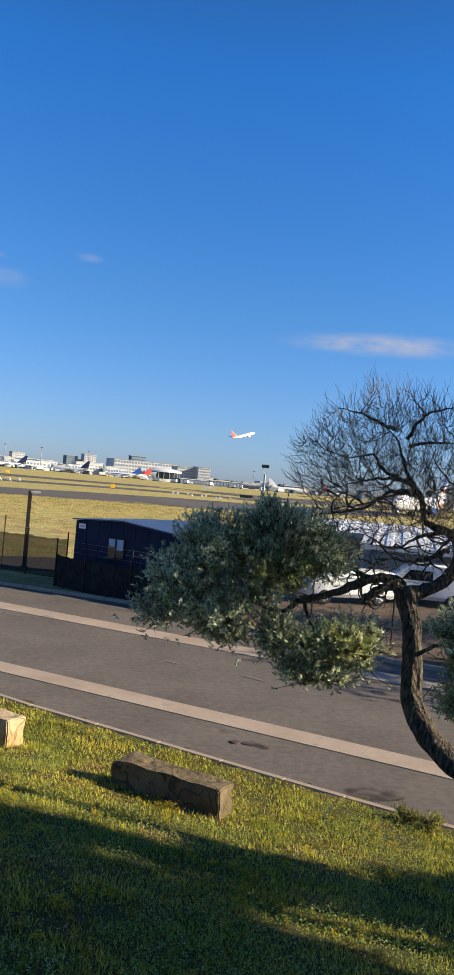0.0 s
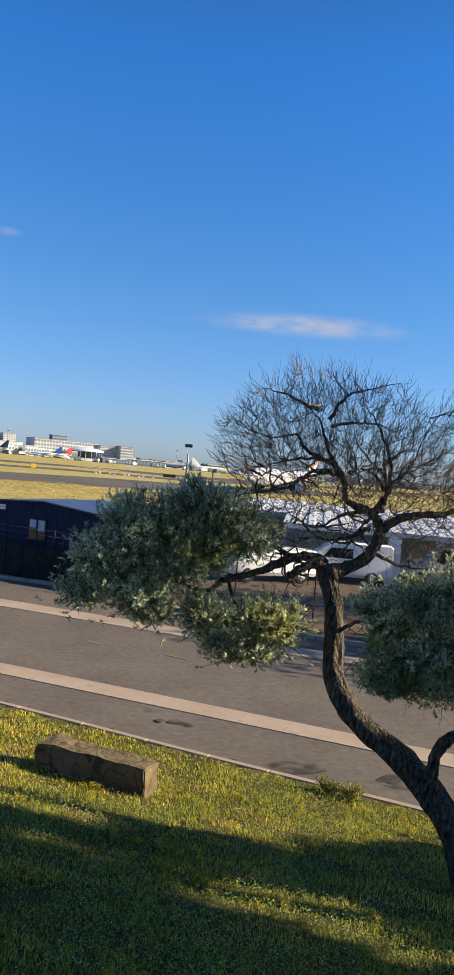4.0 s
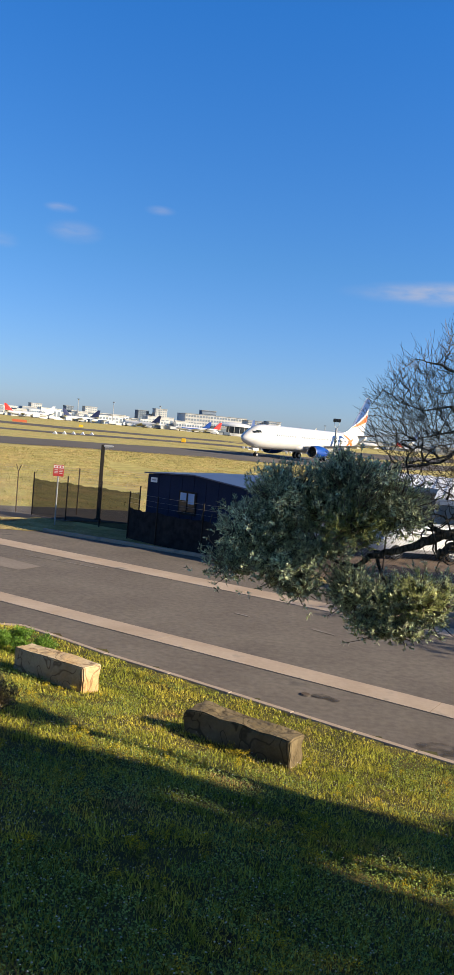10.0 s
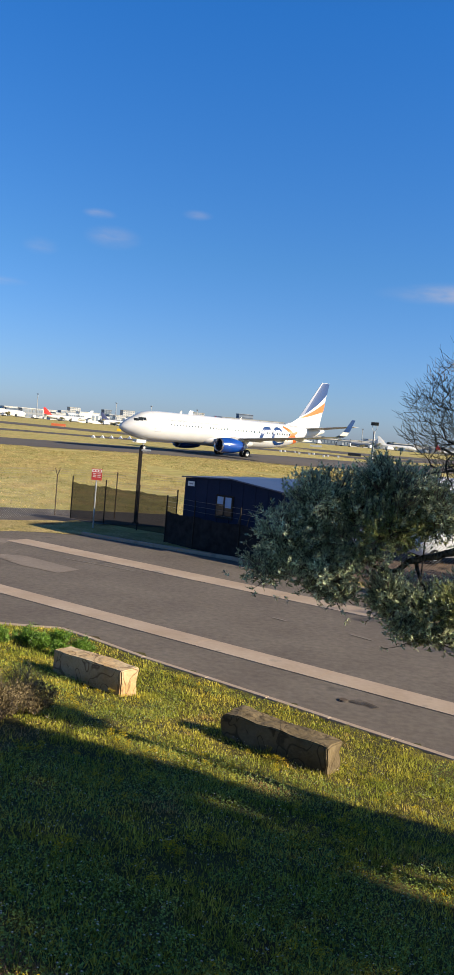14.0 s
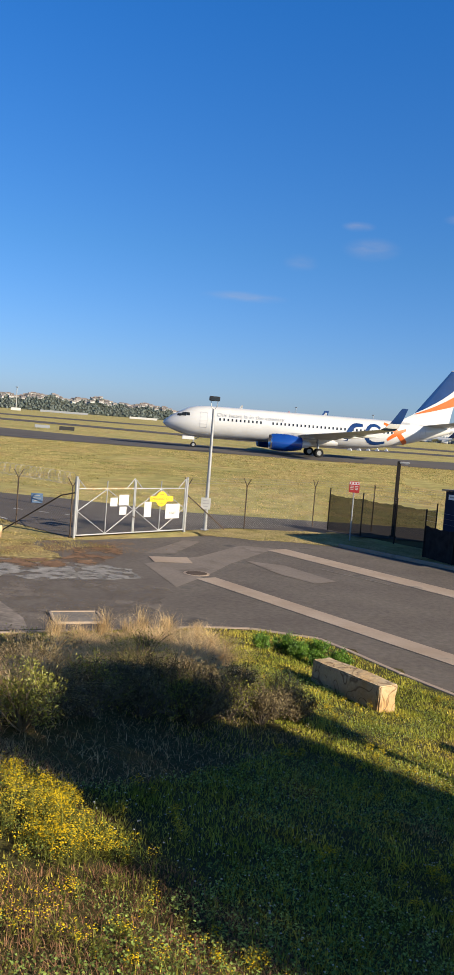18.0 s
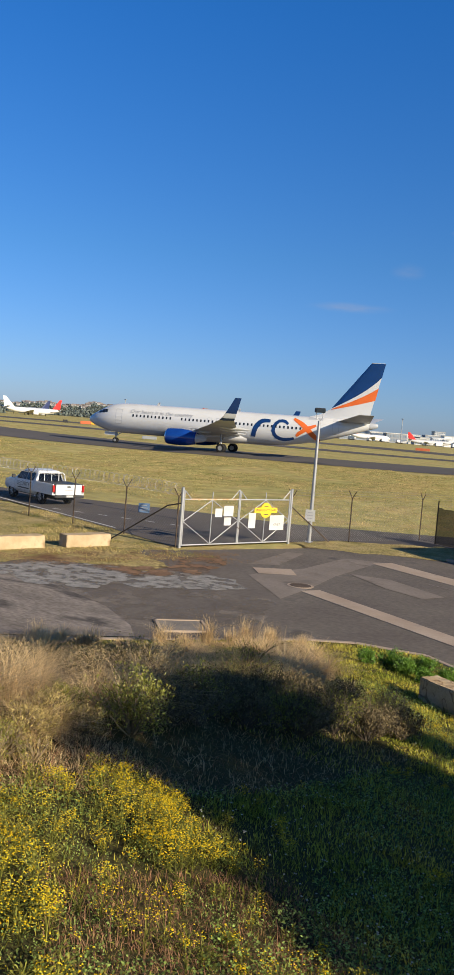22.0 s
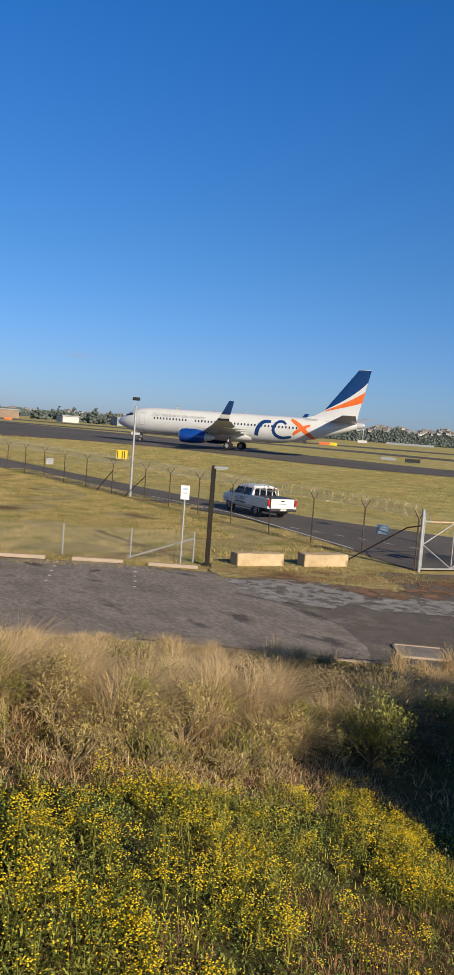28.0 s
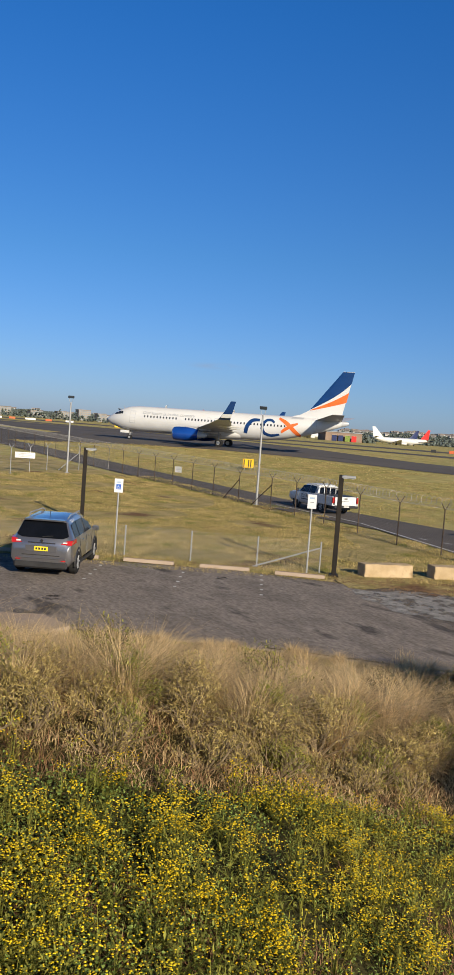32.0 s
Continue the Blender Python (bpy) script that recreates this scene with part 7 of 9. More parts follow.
def street_lamp(x, y, h, turn):
    t = thing("street_lamp", pose(x, y, ground_z(x, y), 0, 0, turn), "dark square-section lamp post with a flat side-mounted head", "street lamp", "dark lamp posts")
    part("post", Mesh().box((0, 0, h / 2), (0.16, 0.16, h), bevel=0.012), M_POLE_DARK, t)
    part("foot", Mesh().box((0, 0, 0.04), (0.3, 0.3, 0.08), bevel=0.01), M_POLE_DARK, t)
    hd = part("lamp_head", Mesh().box((0.24, 0, h - 0.06), (0.46, 0.22, 0.09), bevel=0.02), M_GALV, t)
    part("diffuser", Mesh().box((0.24, 0, h - 0.11), (0.36, 0.16, 0.015)), M_WHITE, hd)
    return t


street_lamp(-9.0, 38.2, 3.6, 20)
street_lamp(-21.35, 17.95, 3.45, 50)
street_lamp(-34.9, 14.4, 3.4, 60)


def post_sign(x, y, h, plate, mat, label, turn, face):
    t = thing("sign_post", pose(x, y, ground_z(x, y), 0, 0, turn), label, "sign", "post signs")
    part("pole", Mesh().tube([(0, 0, -0.05), (0, 0, h)], 0.03, 8), M_GALV, t)
    s = part("plate", Mesh().box((0, -0.04, h - plate[1] / 2), (plate[0], 0.012, plate[1]), bevel=0.004), mat, t)
    face(s, h - plate[1] / 2)
    return t


def red_face(s, z):
    part("panel", Mesh().box((0, -0.049, z + 0.16), (0.42, 0.006, 0.12)), M_WHITE, s)
    for k in (-0.13, 0, 0.13):
        part("symbol_bar", Mesh().box((k, -0.053, z + 0.16), (0.07, 0.004, 0.07)), M_RED, s)
    for x in (-0.1, 0.1):
        for k in range(3):
            part("text_bar", Mesh().box((x, -0.049, z + 0.03 - k * 0.07), (0.14, 0.004, 0.03)), M_WHITE_DIRTY, s)


def access_face(s, z):
    part("symbol_field", Mesh().box((0, -0.048, z - 0.04), (0.17, 0.004, 0.18)), M_BLUE_SIGN, s)
    part("symbol", Mesh().tube([(0.0, -0.052, z + 0.02), (-0.005, -0.052, z - 0.04), (0.035, -0.052, z - 0.045), (0.05, -0.052, z - 0.09)], 0.01, 5), M_WHITE, s)
    part("symbol", Mesh().tube([(math.cos(a) * 0.045 - 0.01, -0.052, z - 0.07 + math.sin(a) * 0.045) for a in np.linspace(2.2, 5.8, 8)], 0.008, 5), M_WHITE, s)
    part("text_bar", Mesh().box((0, -0.048, z + 0.12), (0.16, 0.004, 0.05)), M_TINT_SIGN, s)


def faded_face(s, z):
    part("text_bar", Mesh().box((0, -0.048, z + 0.12), (0.16, 0.004, 0.06)), M_TINT_SIGN, s)
    part("text_bar", Mesh().box((0, -0.048, z - 0.02), (0.12, 0.004, 0.03)), M_GALV, s)


post_sign(-10.1, 34.9, 2.65, (0.45, 0.5), M_RED, "red warning sign on a white post beside the road", 14, red_face)
post_sign(-26.25, 12.1, 2.7, (0.3, 0.48), M_WHITE, "white disabled-parking sign on a thin steel post", 62, access_face)
post_sign(-22.0, 17.3, 2.7, (0.3, 0.48), M_WHITE, "faded white parking sign on a thin steel post", 52, faded_face)


def fence_plaque(x, y, z, w, h, mat, label, turn):
    t = thing("fence_sign", pose(x, y, ground_z(x, y) + z, 0, 0, turn), label, "sign", "signs on the fence")
    part("plate", board(w, h, mat), mat, t)
    text_bars(t, w * 0.7, 3, M_GALV, -0.009, h / 4, 0.03, h / 4)
    part("hanger", Mesh().box((0, 0.02, 0.0), (0.02, 0.03, h * 0.9)), M_GALV, t)


fence_plaque(-20.15, 25.82, 1.25, 0.45, 0.38, M_FENCE_BLUE, "faded blue notice wired to the fence", 30)
fence_plaque(-54.0, 29.85, 1.3, 0.5, 0.45, M_WHITE_DIRTY, "small white notice wired to the fence", 55)
fence_plaque(-15.75, 31.8, 1.2, 0.42, 0.5, M_WHITE_DIRTY, "pale notice wired to the fence beside the gate", 20)
fence_plaque(-61.6, 20.6, 1.35, 1.5, 0.45, M_WHITE, "white banner notice on the side fence", 70)


def wheel_stop(a, b):
    mid, ln, ang = ((a[0] + b[0]) / 2, (a[1] + b[1]) / 2), math.hypot(b[0] - a[0], b[1] - a[1]), math.degrees(math.atan2(b[1] - a[1], b[0] - a[0]))
    mb = Mesh().loft([[(x, -0.1, 0), (x, -0.06, 0.11), (x, 0.06, 0.11), (x, 0.1, 0)] for x in (-ln / 2, ln / 2)])
    ob = new("wheel_stop", mb.mesh("wheel_stop", M_CONCRETE))
    ob.matrix_basis = pose(*mid, 0.03, 0, 0, ang)
    tagged(ob, "pale concrete wheel stop at the head of a parking bay", "wheel stop", "wheel stops")


for a, b in (((-25.06, 11.9), (-24.05, 13.27)), ((-23.57, 14.0), (-22.6, 15.35)), ((-21.95, 15.94), (-20.9, 17.2)), ((-26.5, 9.8), (-25.55, 11.2)), ((-28.2, 7.4), (-27.2, 8.9))):
    wheel_stop(a, b)
for x, y in ((-23.7, 13.55), (-22.1, 15.5), (-25.3, 11.4)):
    for k in range(5):
        u = 0.3 + k * 0.8
        flush("bay_mark", lane((x + 0.82 * u, y - 0.57 * u), (x + 0.82 * (u + 0.13 + 0.05 * (k % 2)), y - 0.57 * (u + 0.13)), 0.09), M_WHITE_LINE, "worn white bay mark on the asphalt", 0.036)


def grate():
    t = thing("drain_grate", pose(-10.74, 15.43, 0.012, 0, 0, 45), "pale steel-framed drain cover set at the kerb", "drain cover")
    for a, b in (((-0.55, -0.5), (0.55, -0.5)), ((-0.55, 0.5), (0.55, 0.5)), ((-0.55, -0.5), (-0.55, 0.5)), ((0.55, -0.5), (0.55, 0.5))):
        part("frame_bar", Mesh().box(((a[0] + b[0]) / 2, (a[1] + b[1]) / 2, 0.03), (abs(a[0] - b[0]) + 0.06, abs(a[1] - b[1]) + 0.06, 0.05), bevel=0.005), M_CONCRETE, t)
    part("infill", Mesh().box((0, 0, 0.02), (1.05, 0.95, 0.03)), M_GRAVEL, t)


grate()


# ---- shed and yard ----
def shed():
    t = thing("shed", pose(-5.9, 33.45, 0, 0, 0, -30), "dark navy metal shed with a low gable and small window", "shed")
    L, D = 6.6, 5.0
    top = lambda x: np.interp(x, (0, 2.4, L), (2.72, 2.86, 2.42))
    xs = np.linspace(0, L, 23)
    for k, (a, b) in enumerate(zip(xs, xs[1:])):
        part("cladding_sheet", Mesh().slab([(a + 0.004, 0), (b - 0.004, 0), (b - 0.004, float(top(b))), (a + 0.004, float(top(a)))], -0.012 * (k % 2), 0.06), M_NAVY, t)
    for x in (0, L):
        part("end_wall", Mesh().box((x + (0.03 if x == 0 else -0.03), D / 2 + 0.06, float(top(x)) / 2), (0.06, D, float(top(x)))), M_NAVY, t)
    part("back_wall", Mesh().slab([(0, 0), (L, 0), (L, float(top(L))), (2.4, float(top(2.4))), (0, float(top(0)))], D, D + 0.06), M_NAVY, t)
    for a, b in ((0, 2.4), (2.4, L)):
        part("roof_sheet", Mesh().slab([(a - (0.12 if a == 0 else 0), float(top(a)) + 0.01), (b + (0.15 if b == L else 0), float(top(b)) + 0.01), (b + (0.15 if b == L else 0), float(top(b)) + 0.06), (a - (0.12 if a == 0 else 0), float(top(a)) + 0.06)], -0.12, D + 0.2), M_NAVY_ROOF, t, "blue-grey roof sheet")
    w = part("window", Mesh().box((2.15, -0.03, 1.75), (0.86, 0.05, 0.95)), M_POLE_DARK, t, "small dark-framed sliding window")
    for x, drop in ((1.95, 0.3), (2.35, 0.42)):
        part("pane", Mesh().box((x, -0.06, 1.75), (0.36, 0.012, 0.83)), M_GLASS, w)
        part("blind", Mesh().box((x, -0.068, 2.15 - drop / 2), (0.3, 0.006, drop)), M_TINT_SIGN, w, "pale half-drawn blind")
    p = part("notice", Mesh().box((0.35, -0.03, 2.5), (0.34, 0.012, 0.2)), M_WHITE, t, "small white company plate")
    part("text_bar", Mesh().box((0.35, -0.038, 2.5), (0.2, 0.004, 0.05)), M_GALV, p)
    part("vent_pipe", Mesh().tube([(5.0, 2.0, 2.4), (5.0, 2.0, 2.95), (5.2, 2.0, 3.05), (5.5, 2.0, 3.02), (5.65, 2.0, 2.9)], 0.07, 8), M_PLASTIC, t, "black bent vent pipe")
    # trestle leaning by the wall
    for x in (2.9, 3.35):
        part("ladder_rail", Mesh().tube([(x, -0.45, 0.0), (x + 0.1, -0.08, 1.5)], 0.02, 6), M_RUST, t)
    return t


shed()
M_ROOFW = material("pale_roof_sheet", (0.50, 0.51, 0.53), (0.66, 0.665, 0.68), 0.5, 0.45, 0.0, fine=0.1, spot=(0.36, 0.37, 0.39), spot_scale=0.5, spot_at=0.55)
M_LITTER = material("brown_litter", (0.085, 0.062, 0.046), (0.17, 0.12, 0.085), 1.4, 0.95, bump=0.03, bump_scale=20, fine=0.6, spot=(0.04, 0.03, 0.024), spot_scale=1.2, spot_at=0.56)
poly_flat("yard", [(-4.5, 33.2), (0.6, 28.8), (14.5, 21.6), (40, 20), (46, 62), (4, 60), (-1, 42)], M_LITTER, 0.02, "brown dirt yard behind the wire fence", "yard", step=4)
poly_flat("verge", [(1.5, 26.64), (5.4, 23.6), (14, 20.3), (16, 23), (1.5, 30.25)], M_LITTER, 0.026, "bare brown strip strewn with leaf litter below the wire fence", "ground", step=1.5)


def carport(x0, y0, w, d, h, turn, label):
    t = thing("carport", pose(x0, y0, 0, 0, 0, turn), label, "carport", "yard roofs")
    n = int(w / 0.76)
    sheet_ = Mesh().loft([[(0.0, 0, h), (0.36, 0, h), (0.40, 0, h + 0.04), (0.70, 0, h + 0.04), (0.74, 0, h), (0.755, 0, h), (0.755, 0, h - 0.01), (0, 0, h - 0.01)], [(0.0, d, h + 0.5), (0.36, d, h + 0.5), (0.40, d, h + 0.54), (0.70, d, h + 0.54), (0.74, d, h + 0.5), (0.755, d, h + 0.5), (0.755, d, h + 0.49), (0, d, h + 0.49)]]).mesh("roof_sheet", M_ROOFW)
    for k in range(n):
        part("roof_sheet", sheet_, M_ROOFW, t, m=pose(k * 0.76, 0, 0))
    part("fascia", Mesh().box((w / 2, -0.04, h - 0.08), (w, 0.05, 0.24)), M_WHITE_DIRTY, t)
    for x in np.linspace(0.1, w - 0.1, 5):
        for y in (0.2, d - 0.2):
            part("column", Mesh().box((x, y, h / 2), (0.12, 0.12, h)), M_WHITE_DIRTY, t)
    part("pillar", Mesh().box((w * 0.29, 0.15, h / 2), (0.6, 0.4, h), bevel=0.02), M_WHITE, t, "broad white rendered pillar")
    part("rear_wall", Mesh().box((w / 2, d, h / 2), (w, 0.1, h)), M_WHITE_DIRTY, t)
    return t


carport(6.5, 38.0, 18, 7, 2.5, -12, "open carport with a pale ribbed metal roof")
carport(3.6, 46.5, 24, 7, 2.6, -12, "long low workshop with a pale ribbed metal roof")


# ---- vehicles ----
def body_ring(x, hw, z0, zb, rw, zr):
    h = [(0.86 * hw, z0), (hw, z0 + 0.16), (hw * 1.0, (z0 + zb) / 2 + 0.1), (hw * 0.97, zb), (rw, zr - 0.07), (rw - 0.1, zr)]
    return [(x, -y, z) for y, z in h] + [(x, y, z) for y, z in h[::-1]]


def car_wheel(parent, x, y, r, w, name="wheel"):
    wh = part(name, Mesh().tube([(x, y - w / 2 + 0.01, r), (x, y + w / 2 - 0.01, r)], r * 0.45, 12), M_PLASTIC, parent)
    wheel(r, w, M_BLACK, wh, (x, y, r))
    s = 1 if y > 0 else -1
    for k in range(5):
        a = k * 2 * math.pi / 5
        part("spoke", Mesh().box((x + math.cos(a) * r * 0.36, y + s * w * 0.4, r + math.sin(a) * r * 0.36), (0.07, 0.03, 0.07)).tube([(x, y + s * w * 0.42, r), (x + math.cos(a) * r * 0.56, y + s * w * 0.42, r + math.sin(a) * r * 0.56)], 0.035, 6), M_GALV, wh)
    return wh


def quad_part(name, pts, mat, parent, label="", out=(0, 0, 0)):
    """A thin pane through four corners, pushed out a little."""
    a = [Vector(p) + Vector(out) for p in pts]
    n = (a[1] - a[0]).cross(a[2] - a[0]).normalized() * 0.006
    mb = Mesh().loft([[tuple(p - n) for p in a], [tuple(p + n) for p in a]])
    return part(name, mb, mat, parent, label)


def suv():
    c = thing("suv", pose(-24.76, 9.44, 0.03, 0, 0, 146.7), "metallic grey family SUV parked in a bay, seen from behind", "car")
    secs = ((-2.30, 0.78, 0.46, 0.84, 0.74, 0.90), (-2.24, 0.87, 0.36, 0.98, 0.80, 1.04), (-2.14, 0.90, 0.33, 1.06, 0.76, 1.2), (-1.98, 0.91, 0.32, 1.08, 0.70, 1.48), (-1.86, 0.91, 0.31, 1.08, 0.66, 1.64), (-1.5, 0.91, 0.30, 1.07, 0.65, 1.68),
            (-0.4, 0.91, 0.28, 1.05, 0.64, 1.71), (0.45, 0.91, 0.28, 1.03, 0.62, 1.64), (1.12, 0.91, 0.28, 1.02, 0.72, 1.16), (1.3, 0.91, 0.28, 1.0, 0.78, 1.07), (2.0, 0.88, 0.3, 0.9, 0.74, 0.97), (2.28, 0.74, 0.35, 0.7, 0.6, 0.78))
    b = part("body", Mesh().loft([body_ring(*s) for s in secs]), M_CARGREY, c, smooth=True)
    part("rear_window", Mesh().loft([[(-2.165, -0.6, 1.13), (-2.165, 0.6, 1.13), (-2.12, 0.74, 1.2), (-1.93, 0.6, 1.58), (-1.93, -0.6, 1.58), (-2.12, -0.74, 1.2)], [(-2.2, -0.6, 1.135), (-2.2, 0.6, 1.135), (-2.155, 0.76, 1.205), (-1.955, 0.62, 1.585), (-1.955, -0.62, 1.585), (-2.155, -0.76, 1.205)]]), M_CARGLASS, b)
    part("wiper", Mesh().tube([(-2.2, 0.0, 1.17), (-2.18, -0.3, 1.2)], 0.012, 5), M_PLASTIC, b)
    for s in (1, -1):
        for x0, x1, n in ((-1.75, -1.15, "rear_quarter_window"), (-1.08, -0.22, "rear_door_window"), (-0.14, 0.62, "front_door_window")):
            zt0 = 1.56 if x0 > -1.5 else 1.5
            zt1 = 1.56 if x1 < 0.3 else 1.36
            y = lambda z: np.interp(z, (1.05, 1.62), (0.885, 0.655)) + 0.012
            quad_part(n, [(x0, s * y(1.13), 1.13), (x1 + (0.25 if x1 > 0.5 else 0), s * y(1.13), 1.13), (x1, s * y(zt1), zt1), (x0 + (0.05 if x0 < -1.5 else 0), s * y(zt0), zt0)], M_CARGLASS, b)
        lamp = part("tail_lamp", Mesh().loft([[(-2.275, s * 0.56, 0.985), (-2.265, s * 0.87, 0.96), (-2.2, s * 0.89, 1.10), (-2.215, s * 0.72, 1.08)], [(-1.95, s * 0.6, 1.0), (-1.8, s * 0.925, 1.0), (-1.8, s * 0.915, 1.12), (-1.95, s * 0.6, 1.1)]]), M_LAMP_RED, b, "red and clear tail lamp cluster")
        part("lamp_lens", Mesh().box((-2.245, s * 0.68, 1.03), (0.03, 0.12, 0.04)), M_WHITE, lamp)
        part("reflector", Mesh().box((-2.3, s * 0.66, 0.5), (0.03, 0.14, 0.03), bevel=0.008), M_LAMP_RED, b)
        part("roof_rail", Mesh().tube([(-1.5, s * 0.58, 1.68), (-1.35, s * 0.6, 1.75), (0.1, s * 0.58, 1.74), (0.3, s * 0.56, 1.67)], 0.02, 6), M_GALV, b)
        m = part("mirror", Mesh().box((0.72, s * 1.02, 1.15), (0.14, 0.22, 0.16), bevel=0.04), M_CARGREY, b)
        part("mirror_glass", Mesh().box((0.645, s * 1.02, 1.15), (0.008, 0.17, 0.11)), M_CHROME, m)
        for x in (-0.75, 0.2):
            part("door_handle", Mesh().box((x, s * 0.925, 0.98), (0.18, 0.03, 0.03), bevel=0.008), M_CHROME, b)
        for x in (-1.1, -0.18, 0.75):
            part("door_seam", Mesh().box((x, s * 0.91, 0.72), (0.012, 0.012, 0.66)), M_PLASTIC, b)
        part("sill", Mesh().box((0, s * 0.9, 0.31), (2.2, 0.04, 0.1), bevel=0.01), M_PLASTIC, b)
        for x in (-1.35, 1.35):
            part("wheel_arch", Mesh().tube([(x + math.cos(a) * 0.42, s * 0.9, 0.36 + math.sin(a) * 0.42) for a in np.linspace(-0.2, math.pi + 0.2, 14)], 0.035, 6), M_PLASTIC, b)
            car_wheel(c, x, s * 0.8, 0.36, 0.23)
    part("rear_bumper", Mesh().box((-2.255, 0, 0.36), (0.13, 1.56, 0.22), bevel=0.05), M_PLASTIC, b)
    part("tailgate_seam", Mesh().box((-2.302, 0, 0.64), (0.012, 1.1, 0.022)), M_PLASTIC, b)
    part("bumper_step", Mesh().box((-2.295, 0, 0.56), (0.05, 1.46, 0.05), bevel=0.015), M_CARGREY, b)
    part("number_plate_recess", Mesh().box((-2.299, 0, 0.83), (0.016, 0.92, 0.17), bevel=0.005), M_CARGREY, b)
    pl = part("number_plate", Mesh().box((-2.313, 0, 0.83), (0.014, 0.4, 0.13), bevel=0.004), M_PLATE, b, "yellow number plate")
    for k in (-0.12, -0.04, 0.05, 0.13):
        part("text_bar", Mesh().box((-2.322, k, 0.83), (0.004, 0.05, 0.06)), M_PLASTIC, pl)
    part("garnish", Mesh().box((-2.262, 0, 0.99), (0.02, 0.8, 0.04), bevel=0.006), M_CHROME, b)
    part("badge", Mesh().tube([(-2.262, 0, 1.06), (-2.275, 0, 1.06)], 0.04, 12), M_CHROME, b)
    part("spoiler", Mesh().box((-1.93, 0, 1.63), (0.3, 1.16, 0.05), bevel=0.015), M_CARGREY, b)
    part("antenna", Mesh().tube([(-1.3, 0, 1.69), (-1.4, 0, 1.85)], 0.008, 5), M_PLASTIC, b)
    return c


